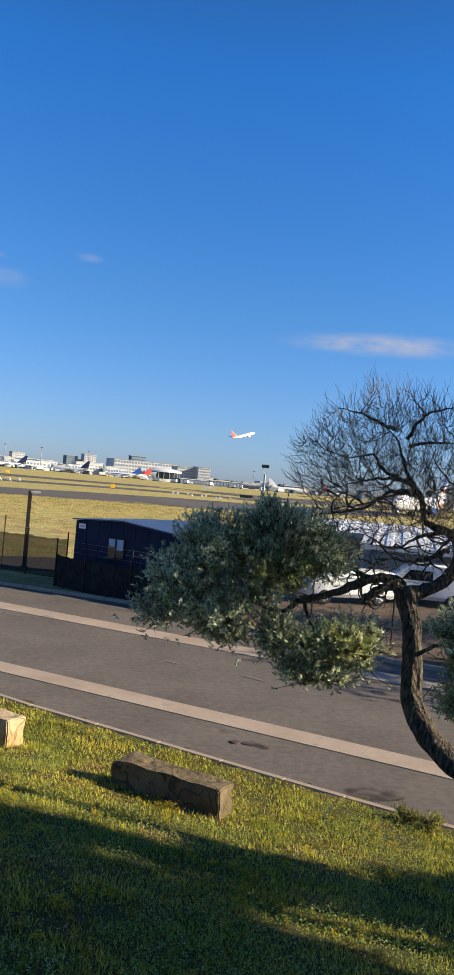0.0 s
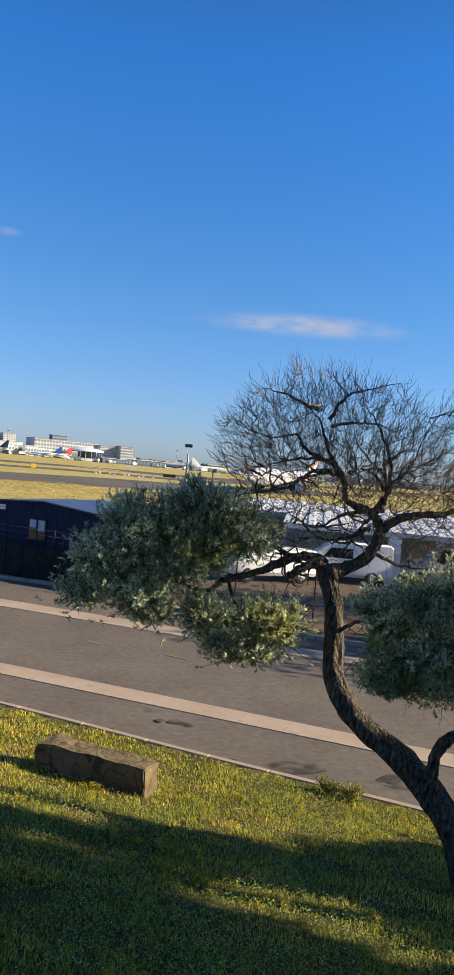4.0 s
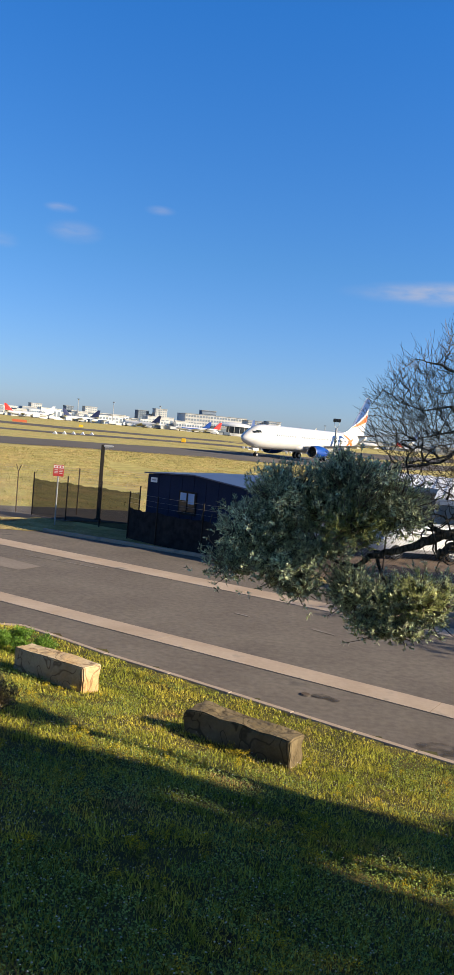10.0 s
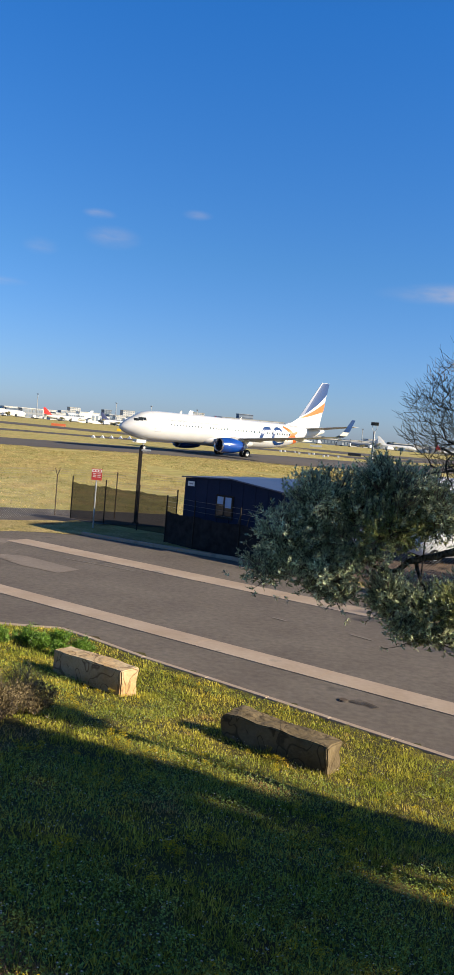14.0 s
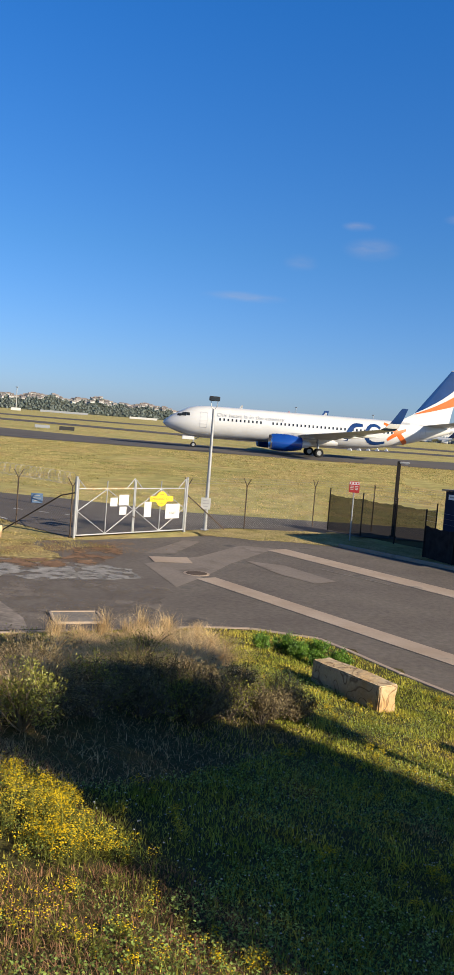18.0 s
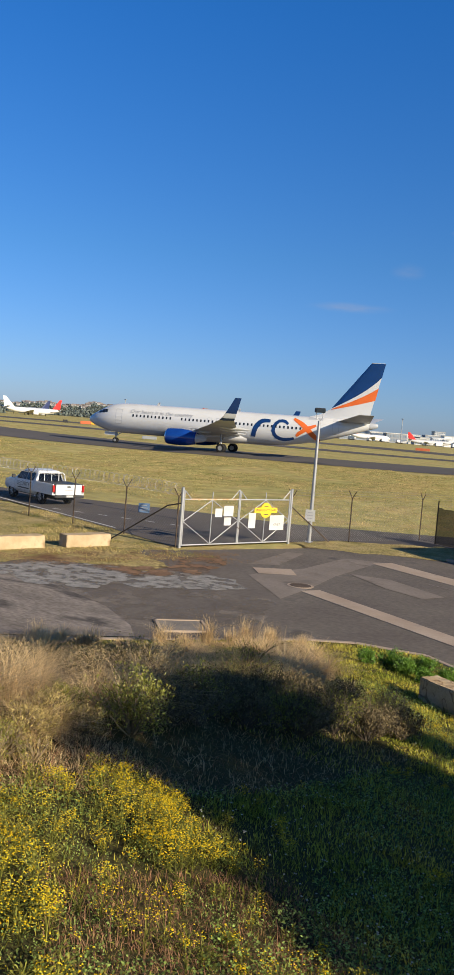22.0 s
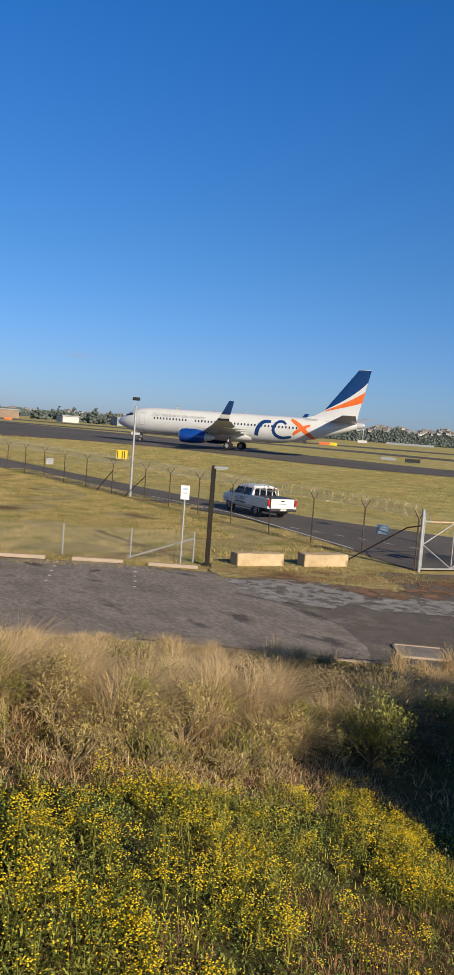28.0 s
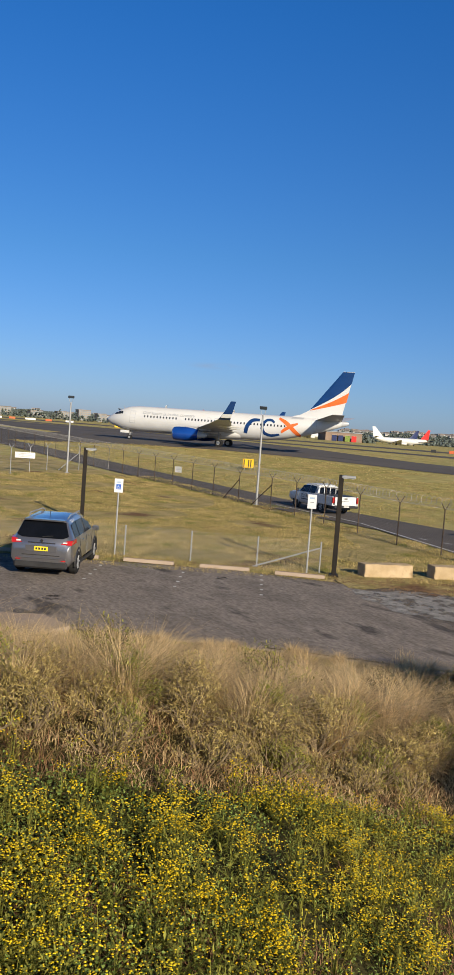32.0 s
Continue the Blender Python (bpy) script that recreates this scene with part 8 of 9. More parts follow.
def ute():
    c = thing("utility_truck", pose(-30.75, 31.8, 0.02, 0, 0, 180), "white double-cab security utility truck on the service road", "utility truck")
    secs = ((0.55, 0.9, 0.5, 1.02, 0.80, 1.04), (0.6, 0.92, 0.45, 1.04, 0.72, 1.45), (0.72, 0.92, 0.42, 1.05, 0.66, 1.66), (1.6, 0.92, 0.4, 1.06, 0.65, 1.71), (2.2, 0.92, 0.4, 1.05, 0.62, 1.65), (2.9, 0.92, 0.4, 1.05, 0.72, 1.2), (3.05, 0.92, 0.42, 1.04, 0.78, 1.12), (3.85, 0.9, 0.45, 0.98, 0.76, 1.03), (4.05, 0.8, 0.48, 0.8, 0.64, 0.85))
    b = part("cab", Mesh().loft([body_ring(*s) for s in secs]), M_WHITE, c, smooth=True)
    tray = part("tray", Mesh().box((-0.4, 0.88, 0.86), (1.86, 0.08, 0.56), bevel=0.02).box((-0.4, -0.88, 0.86), (1.86, 0.08, 0.56), bevel=0.02).box((-0.4, 0, 0.62), (1.86, 1.7, 0.06)).box((0.5, 0, 0.86), (0.05, 1.7, 0.56)), M_WHITE, c)
    part("tonneau", Mesh().box((-0.4, 0, 1.14), (1.82, 1.7, 0.025), bevel=0.008), M_PLASTIC, tray, "black soft tray cover")
    tg = part("tailgate", Mesh().box((-1.35, 0, 0.87), (0.06, 1.5, 0.52), bevel=0.015), M_WHITE, c)
    part("tailgate_handle", Mesh().box((-1.385, 0, 1.02), (0.015, 0.22, 0.07), bevel=0.005), M_PLASTIC, tg)
    part("text_bar", Mesh().box((-1.384, 0, 0.86), (0.004, 0.5, 0.05)), M_GALV, tg)
    part("number_plate", Mesh().box((-1.49, 0.0, 0.55), (0.012, 0.38, 0.1)), M_WHITE_DIRTY, c)
    part("rear_bumper", Mesh().box((-1.42, 0, 0.53), (0.14, 1.7, 0.14), bevel=0.03), M_PLASTIC, c)
    for s in (1, -1):
        part("tail_lamp", Mesh().box((-1.3, s * 0.86, 0.92), (0.16, 0.12, 0.36), bevel=0.02), M_LAMP_RED, c)
        y = lambda z: np.interp(z, (1.06, 1.66), (0.90, 0.66)) + 0.012
        for x0, x1, zt0, zt1 in ((0.78, 1.5, 1.54, 1.58), (1.58, 2.35, 1.58, 1.5)):
            quad_part("side_window", [(x0, s * y(1.12), 1.12), (x1 + (0.22 if x1 > 2 else 0), s * y(1.12), 1.12), (x1, s * y(zt1), zt1), (x0, s * y(zt0), zt0)], M_CARGLASS, b)
        for x in (1.54, 2.68):
            part("door_seam", Mesh().box((x, s * 0.925, 0.78), (0.012, 0.012, 0.6)), M_GALV, b)
        for x in (0.95, 1.75):
            part("door_handle", Mesh().box((x, s * 0.935, 1.0), (0.17, 0.03, 0.03), bevel=0.008), M_CHROME, b)
        m = part("mirror", Mesh().box((2.6, s * 1.06, 1.2), (0.1, 0.2, 0.2), bevel=0.03), M_PLASTIC, b)
        lt = text_part("SECURITY", 0.3, M_RED if s < 0 else M_PLASTIC, b, Matrix.Translation((1.72, s * 0.945, 0.86)) @ Euler((radians(90), 0, math.pi if s > 0 else 0)).to_matrix().to_4x4())
        part("text_bar", Mesh().box((1.72, s * 0.935, 0.66), (1.2, 0.006, 0.06)), M_PLASTIC, b)
        for x in (0, 3.08):
            part("wheel_arch", Mesh().tube([(x + math.cos(a) * 0.45, s * 0.92, 0.38 + math.sin(a) * 0.45) for a in np.linspace(-0.1, math.pi + 0.1, 14)], 0.014, 6), M_WHITE, b)
            car_wheel(c, x, s * 0.77, 0.38, 0.25)
        part("head_lamp", Mesh().box((3.98, s * 0.66, 0.88), (0.14, 0.3, 0.14), bevel=0.03), M_LIP, b)
    part("rear_window", Mesh().loft([[(0.555, -0.72, 1.12), (0.555, 0.72, 1.12), (0.66, 0.62, 1.53), (0.66, -0.62, 1.53)], [(0.515, -0.72, 1.12), (0.515, 0.72, 1.12), (0.60, 0.62, 1.53), (0.60, -0.62, 1.53)]]), M_CARGLASS, b)
    part("rack_rail", Mesh().tube([(0.42, -0.82, 1.1), (0.44, -0.76, 1.5), (0.44, -0.64, 1.58), (0.44, 0.64, 1.58), (0.44, 0.76, 1.5), (0.42, 0.82, 1.1)], 0.03, 8), M_WHITE, c, "white ladder-rack hoop")
    for k in (-0.42, 0, 0.42):
        part("rack_bar", Mesh().tube([(0.43, k, 1.12), (0.44, k, 1.57)], 0.022, 6), M_WHITE, c)
    part("chassis", Mesh().box((1.3, 0, 0.42), (4.8, 1.1, 0.2)), M_PLASTIC, c)
    return c


def van(x, y, turn, label, size=(4.6, 1.8, 1.9)):
    """A plain parked van in the yard, half hidden."""
    c = thing("parked_van", pose(x, y, 0.02, 0, 0, turn), label, "van", "vehicles in the yard")
    L, W, H = size
    secs = ((-L / 2, W / 2 * 0.95, 0.35, 1.0, W * 0.44, H - 0.1), (-L / 2 + 0.15, W / 2, 0.3, 1.05, W * 0.45, H), (L * 0.12, W / 2, 0.3, 1.05, W * 0.45, H), (L * 0.3, W / 2, 0.3, 1.05, W * 0.42, 1.2), (L / 2 - 0.2, W / 2 * 0.97, 0.32, 0.9, W * 0.4, 1.0), (L / 2, W / 2 * 0.85, 0.36, 0.7, W * 0.36, 0.75))
    b = part("body", Mesh().loft([body_ring(*s) for s in secs]), M_WHITE, c, smooth=True)
    for s in (1, -1):
        quad_part("side_window", [(-L * 0.1, s * (W / 2 - 0.0), 1.15), (L * 0.2, s * (W / 2 - 0.0), 1.15), (L * 0.12, s * (W * 0.46 + 0.02), H - 0.3), (-L * 0.1, s * (W * 0.46 + 0.02), H - 0.3)], M_CARGLASS, b)
        for wx in (-L * 0.3, L * 0.32):
            car_wheel(c, wx, s * (W / 2 - 0.1), 0.33, 0.2)
    return c


grey_suv = suv()
truck = ute()
van(9.3, 37.6, 172, "white van parked in the yard")
van(15.2, 38.6, 165, "white van parked before the carport", (5.2, 1.9, 2.1))
van(5.6, 35.9, 200, "pale car parked behind the wire fence", (4.3, 1.75, 1.45))


# ---- the distance ----
def polar(turn, far):
    a = radians(turn)
    return -math.sin(a) * far, math.cos(a) * far


M_GREYWALL = material("grey_wall", (0.24, 0.256, 0.28), (0.304, 0.32, 0.344), 0.05, 0.7, fine=0.08)
M_CREAM = material("cream_wall", (0.44, 0.44, 0.435), (0.53, 0.525, 0.51), 0.05, 0.7, fine=0.1)
# distance haze mixed into the beige of the far apartment walls
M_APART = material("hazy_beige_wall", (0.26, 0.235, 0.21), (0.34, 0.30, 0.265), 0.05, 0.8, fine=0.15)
M_BLUEGREY = material("blue_grey_wall", (0.096, 0.128, 0.176), (0.136, 0.168, 0.216), 0.05, 0.6, fine=0.08)
M_BRICK = material("brown_brick", (0.216, 0.152, 0.116), (0.272, 0.2, 0.152), 0.2, 0.85, fine=0.15)
M_TILE = material("red_tile_roof", (0.2, 0.168, 0.152), (0.288, 0.248, 0.224), 0.2, 0.85, fine=0.2, vary=0.3)
M_HOUSE = material("rendered_wall", (0.30, 0.29, 0.275), (0.44, 0.42, 0.40), 0.1, 0.8, fine=0.1, vary=0.35)
# woods greyed and lightened in base colour to stand for haze
M_WOOD = material("hazed_foliage", (0.075, 0.095, 0.085), (0.13, 0.145, 0.125), 0.03, 0.9, fine=0.4, island=0.35)
M_HILL = material("far_hillside", (0.0675, 0.0825, 0.0525), (0.12, 0.12, 0.0825), 0.01, 0.95, fine=0.3)
M_ORANGE = material("orange_barrier", (0.55, 0.13, 0.06), (0.62, 0.17, 0.07), 1, 0.6, fine=0.05)
M_ANABLUE = material("tail_mid_blue", (0.015, 0.07, 0.33), (0.02, 0.09, 0.40), 1, 0.4, fine=0.04)
M_NAVYTAIL = material("tail_navy", (0.02, 0.03, 0.09), (0.03, 0.04, 0.12), 1, 0.4, fine=0.04)


def block(turn0, turn1, far, z0, h, depth, wall, label, category="building", rows=0, cols=0, roof=None, group="airport buildings", slope=18.0, name="building", bay=None):
    """A building whose face spans from one bearing to another, with rows of windows."""
    mid = (turn0 + turn1) / 2
    x, y = polar(mid, far)
    w = 2 * far * math.tan(radians(abs(turn0 - turn1) / 2)) / math.cos(radians(slope))
    t = thing(name, pose(x, y, float(land(x, y)) + z0, 0, 0, mid + slope), label, category, group)
    part("wall", Mesh().box((0, depth / 2, h / 2), (w, depth, h)), wall, t)
    part("roof", Mesh().box((0, depth / 2, h + 0.3), (w + 1.0, depth + 1.0, 0.6)), roof or M_GREYWALL, t)
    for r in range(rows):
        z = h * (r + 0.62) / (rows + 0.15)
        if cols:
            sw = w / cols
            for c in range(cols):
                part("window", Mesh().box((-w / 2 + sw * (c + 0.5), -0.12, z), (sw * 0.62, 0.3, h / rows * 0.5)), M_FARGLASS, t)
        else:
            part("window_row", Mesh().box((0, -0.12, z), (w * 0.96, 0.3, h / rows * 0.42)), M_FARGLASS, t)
    return t


# terminal seen over the runway
block(2.0, 1.15, 1000, 0, 21, 22, M_CREAM, "cream office block with rows of windows beside the terminal", rows=6, cols=7)
block(3.45, 2.05, 1005, 0, 20, 25, M_CREAM, "cream office block with banded windows beside the terminal", rows=6, cols=9)
block(7.8, 3.5, 1090, 8, 15, 40, M_CREAM, "long grey glazed terminal building", rows=3, cols=22)
block(6.7, 5.7, 1095, 23, 6, 12, M_BLUEGREY, "grey plant room on the terminal roof", rows=1)
block(9.9, 9.1, 1400, 0, 32, 18, M_CREAM, "pale residential tower behind the airport", rows=9, cols=5, group="towers")
block(11.1, 10.35, 1400, 0, 27, 18, M_BLUEGREY, "blue-grey office tower behind the airport", rows=8, cols=5, group="towers")
block(10.25, 9.95, 1420, 0, 22, 15, M_BLUEGREY, "blue-grey office tower behind the airport", rows=6, cols=3, group="towers")
block(18.3, 17.6, 1500, 0, 24, 18, M_CREAM, "pale tower behind the terminal", rows=7, cols=5, group="towers")
block(14.7, 13.9, 1450, 0, 26, 18, M_CREAM, "pale tower behind the terminal", rows=7, cols=5, group="towers")
block(16.0, 15.5, 1450, 0, 24, 16, M_BLUEGREY, "dark narrow tower behind the terminal", rows=7, cols=3, group="towers")
for a, b, h, wall, lab in ((22.6, 19.2, 12, M_WHITE_DIRTY, "long white terminal wing"), (19.2, 15.6, 9, M_CREAM, "low pale terminal wing"), (15.6, 11.9, 13, M_BLUEGREY, "dark glazed terminal wing"), (11.9, 8.0, 9, M_WHITE_DIRTY, "low white terminal wing"), (24.0, 22.6, 8, M_GREYWALL, "low grey terminal wing")):
    block(a, b, 960 + 12 * h, 0, h, 30, wall, lab, rows=2, cols=16, roof=M_WHITE_DIRTY)
for a, b, far in ((14.6, 12.4, 905), (10.9, 8.9, 900), (18.4, 17.2, 905), (8.4, 6.6, 900)):
    block(a, b, far, 4, 4.5, 8, M_WHITE, "white boarding pier on columns", rows=1, cols=10, roof=M_WHITE)


for a, b, h, wall, lab in ((10.4, 8.6, 13, M_WHITE_DIRTY, "tall white hangar with a plain front"), (8.3, 7.3, 9, M_WHITE, "white terminal block beside the apron"), (13.6, 12.1, 9, M_WHITE, "white terminal block beside the apron"), (5.4, 4.9, 9, M_GREYWALL, "grey terminal block beside the apron")):
    block(a, b, 925, 0, h, 22, wall, lab, rows=1, cols=6, roof=M_WHITE_DIRTY)


def round_pavilion():
    x, y = polar(4.35, 950)
    t = thing("pavilion", pose(x, y, float(land(x, y)), 0, 0, 4.35), "terminal pavilion with a curved white roof and glass front", "building", "airport buildings")
    ring_ = [(math.cos(a) * 18, math.sin(a) * 12) for a in np.linspace(0, 2 * math.pi, 32, endpoint=False)]
    part("glass_front", Mesh().prism(ring_, 3, 11), M_GLASS, t)
    part("base", Mesh().prism([(p * 1.05, q * 1.05) for p, q in ring_], 0, 3.2), M_WHITE, t)
    part("roof", Mesh().loft([[(p * k, q * k, z) for p, q in ring_] for k, z in ((1.14, 10.8), (1.1, 12.4), (0.8, 14.4), (0.3, 15.4))]), M_WHITE, t, smooth=True)
    for k in range(9):
        a = math.pi + math.pi * (k + 0.5) / 9
        part("mullion", Mesh().box((math.cos(a) * 18.2, math.sin(a) * 12.2, 7), (0.5, 0.5, 8)), M_WHITE, t)


round_pavilion()
for a, b, far, h, wall, rows in ((1.1, -1.2, 930, 6, M_BLUEGREY, 1), (-1.2, -2.4, 940, 7, M_CREAM, 1), (-2.4, -3.4, 960, 10, M_WHITE_DIRTY, 2), (-3.4, -6.6, 950, 6, M_WHITE_DIRTY, 1), (-6.6, -9.5, 960, 7, M_GREYWALL, 1), (-9.5, -14, 940, 8, M_WHITE_DIRTY, 1), (-14, -24, 950, 8, M_GREYWALL, 1), (3.2, 1.2, 900, 5, M_BLUEGREY, 1)):
    block(a, b, far, 0, h, 24, wall, "low airport hangar across the field", rows=rows, cols=10, roof=M_WHITE_DIRTY, group="hangars", category="hangar", name="hangar")
block(50.9, 48.4, 620, 0, 6.5, 20, M_BRICK, "low brown brick hangar with coloured doors", rows=0, group="hangars", category="hangar", name="hangar")
for k, mat in enumerate((M_NAVYTAIL, M_NAVYTAIL, M_CLOVER, M_JETRED)):
    x, y = polar(50.3 - 0.45 * k, 617)
    d = thing("hangar_door", pose(x, y, float(land(x, y)), 0, 0, 50 - 0.45 * k), "coloured roller door of a brick hangar", "door", "hangar doors")
    part("door_panel", Mesh().box((0, 0, 2.2), (3.6, 0.3, 4.4)), mat, d)
    part("lintel", Mesh().box((0, -0.1, 4.6), (4.2, 0.5, 0.4)), M_CONCRETE, d)
block(64.8, 63.2, 560, 0, 5.0, 22, M_BRICK, "old brown brick hangar by the trees", rows=0, group="hangars", category="hangar", name="hangar")
block(60.3, 59.2, 480, 0, 3.4, 12, M_CREAM, "low cream shed before the trees", rows=0, group="hangars", category="hangar", name="hangar")
block(56.6, 54.8, 520, 0, 5, 14, M_GREYWALL, "grey open-sided shed beyond the junction", rows=1, cols=6, group="hangars", category="hangar", name="hangar")
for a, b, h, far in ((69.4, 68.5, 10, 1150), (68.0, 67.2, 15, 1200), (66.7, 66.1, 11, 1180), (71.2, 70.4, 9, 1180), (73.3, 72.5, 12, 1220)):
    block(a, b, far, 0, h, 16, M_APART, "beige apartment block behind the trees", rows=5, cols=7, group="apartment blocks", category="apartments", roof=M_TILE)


def control_tower():
    x, y = polar(64.93, 640)
    t = thing("control_tower", pose(x, y, float(land(x, y)), 0, 0, 64.9), "old brick control tower with a glazed cab", "control tower")
    for k in range(4):
        part("brick_pier", Mesh().box((-3.6 + 2.4 * k, 0, 4.6), (1.3, 7.6, 9.2)), M_BRICK, t)
    part("recess", Mesh().box((0, 0.1, 4.5), (8.2, 7.2, 9.0)), M_CREAM, t)
    part("cornice", Mesh().box((0, 0, 9.4), (9.6, 8.6, 0.6)), M_BRICK, t)
    c = part("cab", Mesh().prism([(math.cos(a) * 4.2, math.sin(a) * 4.2) for a in np.linspace(0, 2 * math.pi, 8, endpoint=False)], 9.7, 11.9), M_GLASS, t)
    part("cab_roof", Mesh().prism([(math.cos(a) * 4.7, math.sin(a) * 4.7) for a in np.linspace(0, 2 * math.pi, 8, endpoint=False)], 11.9, 12.5), M_GREYWALL, c)
    part("mast", Mesh().tube([(0, 0, 12.5), (0, 0, 15)], 0.12, 6), M_GALV, c)



# smaller buildings crowded round the terminal
def terminal_clutter():
    g = np.random.default_rng(12)
    walls = ((M_WHITE_DIRTY, "white"), (M_CREAM, "cream"), (M_BLUEGREY, "blue-grey"), (M_WHITE, "bright white"), (M_GREYWALL, "grey"))
    for k in range(54):
        turn = 24.5 - 0.86 * k + g.uniform(-0.3, 0.3)
        wall, tone = walls[int(g.integers(0, 5))]
        tall = turn > 1.0
        h = g.uniform(6, 13) if tall else g.uniform(4, 8)
        block(turn + g.uniform(0.2, 0.75), turn - g.uniform(0.2, 0.75), g.uniform(930, 1120), 0, h, 14, wall, "small " + tone + " airport building by the apron", rows=int(g.integers(1, 3)), cols=5, roof=M_WHITE_DIRTY)
    for k in range(26):
        x, y = polar(24 - 1.2 * k + g.uniform(-0.4, 0.4), g.uniform(845, 880))
        c = thing("ground_truck", pose(x, y, ground_z(x, y), 0, 0, g.uniform(0, 180)), "pale catering truck standing on the apron", "truck", "apron trucks")
        part("box_body", Mesh().box((0, 0, 2.4), (6.5, 2.5, 2.8), bevel=0.1), M_WHITE if k % 4 else M_BLUEGREY, c)
        part("cab", Mesh().box((4.1, 0, 1.6), (1.8, 2.3, 2.0), bevel=0.2), M_WHITE_DIRTY, c)
        part("chassis", Mesh().box((0.6, 0, 0.5), (8.4, 2.0, 0.9)), M_PLASTIC, c)


terminal_clutter()
control_tower()


# wooded hills with houses
def hills():
    g = np.random.default_rng(3)
    az = np.linspace(-40, 96, 140)
    def crest(a):
        k = np.interp(a, (-40, 0, 20, 27, 34, 40, 44, 50, 58, 66, 80, 96), (6, 7, 8, 26, 42, 40, 30, 22, 20, 16, 14, 12))
        return k * (1 + 0.12 * np.sin(a * 1.7) + 0.08 * np.sin(a * 4.1))
    rows = []
    for far, f in ((1500, 0.0), (1750, 0.3), (2100, 0.75), (2500, 1.0), (3200, 0.7)):
        rows.append(np.stack([-np.sin(np.radians(az)) * far, np.cos(np.radians(az)) * far, 1.0 + crest(az) * f], -1))
    co = np.concatenate(rows)
    n = len(az)
    i = (np.arange(len(rows) - 1)[:, None] * n + np.arange(n - 1)[None]).ravel()
    tagged(new("hillside", raw_mesh("hillside", co, np.stack([i, i + n, i + n + 1, i + 1], -1), M_HILL, True)), "low wooded hills on the horizon", "hill", kind="structure")
    # woods: jittered clumps
    ico = [(0, 0, 1), (0.89, 0, 0.45), (0.28, 0.85, 0.45), (-0.72, 0.53, 0.45), (-0.72, -0.53, 0.45), (0.28, -0.85, 0.45), (0.72, 0.53, -0.45), (-0.28, 0.85, -0.45), (-0.89, 0, -0.45), (-0.28, -0.85, -0.45), (0.72, -0.53, -0.45), (0, 0, -1)]
    fac = [(0, 1, 2), (0, 2, 3), (0, 3, 4), (0, 4, 5), (0, 5, 1), (1, 6, 2), (2, 7, 3), (3, 8, 4), (4, 9, 5), (5, 10, 1), (6, 7, 2), (7, 8, 3), (8, 9, 4), (9, 10, 5), (10, 6, 1), (6, 11, 7), (7, 11, 8), (8, 11, 9), (9, 11, 10), (10, 11, 6)]
    ico, fac = np.array(ico), np.array(fac)
    def woods(a, far, z, size):
        m = len(a)
        c = np.stack([-np.sin(np.radians(a)) * far, np.cos(np.radians(a)) * far, z], -1)
        s = size[:, None, None] * g.uniform(0.6, 1.25, (m, 12, 1))
        return (c[:, None] + ico[None] * s * np.array((1, 1, 0.85))).reshape(-1, 3), (np.arange(m)[:, None, None] * 12 + fac[None]).reshape(-1, 3)
    a = g.uniform(25, 95, 9000)
    f = g.random(9000)
    far = 1500 + 1000 * f
    z = 1 + crest(a) * np.interp(far, (1500, 1750, 2100, 2500), (0, 0.3, 0.75, 1.0)) + 2.5
    a2 = g.uniform(-35, 25, 900)
    far2 = g.uniform(1480, 1900, 900)
    pieces = [woods(a, far, z, g.uniform(1.4, 3.8, 9000)), woods(a2, far2, 4 + 7 * g.random(900), g.uniform(3.5, 7, 900))]
    stuff("far_woods", pieces, M_WOOD, "woods and gardens on the far hills, their green greyed for haze", "woods")
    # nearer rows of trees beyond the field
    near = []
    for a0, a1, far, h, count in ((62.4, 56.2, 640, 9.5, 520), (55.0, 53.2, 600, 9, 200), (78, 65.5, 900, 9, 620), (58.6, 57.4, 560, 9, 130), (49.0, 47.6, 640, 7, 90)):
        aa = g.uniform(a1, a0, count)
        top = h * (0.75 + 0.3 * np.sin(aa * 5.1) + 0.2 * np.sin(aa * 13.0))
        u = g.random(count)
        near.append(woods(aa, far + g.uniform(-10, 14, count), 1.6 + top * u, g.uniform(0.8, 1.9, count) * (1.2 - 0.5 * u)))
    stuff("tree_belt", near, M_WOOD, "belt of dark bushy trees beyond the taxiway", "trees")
    # houses
    h = thing("house", pose(0, 0, 0), "pale house with a pitched tiled roof on the hillside", "house", "houses on the hill")
    wall = part("wall", Mesh().box((0, 0, 2.5), (11, 8, 5)), M_HOUSE, h)
    part("roof", Mesh().loft([[(x, -4.6, 5), (x, 0, 7.4), (x, 4.6, 5), (x, 0, 4.9)] for x in (-6, 6)]), M_TILE, h)
    for x in (-3.2, 0, 3.2):
        part("window", Mesh().box((x, -4.05, 3.2), (1.5, 0.2, 1.4)), M_GLASS, wall)
    first = True
    for k in range(330):
        aa = g.uniform(26, 50) if k < 265 else g.uniform(50, 92)
        u = g.uniform(0.25, 1.0) ** 0.6
        far = 1500 + 1000 * u
        x, y = polar(aa, far)
        zz = 1 + float(crest(aa)) * float(np.interp(far, (1500, 1750, 2100, 2500), (0, 0.3, 0.75, 1.0))) + 3.5
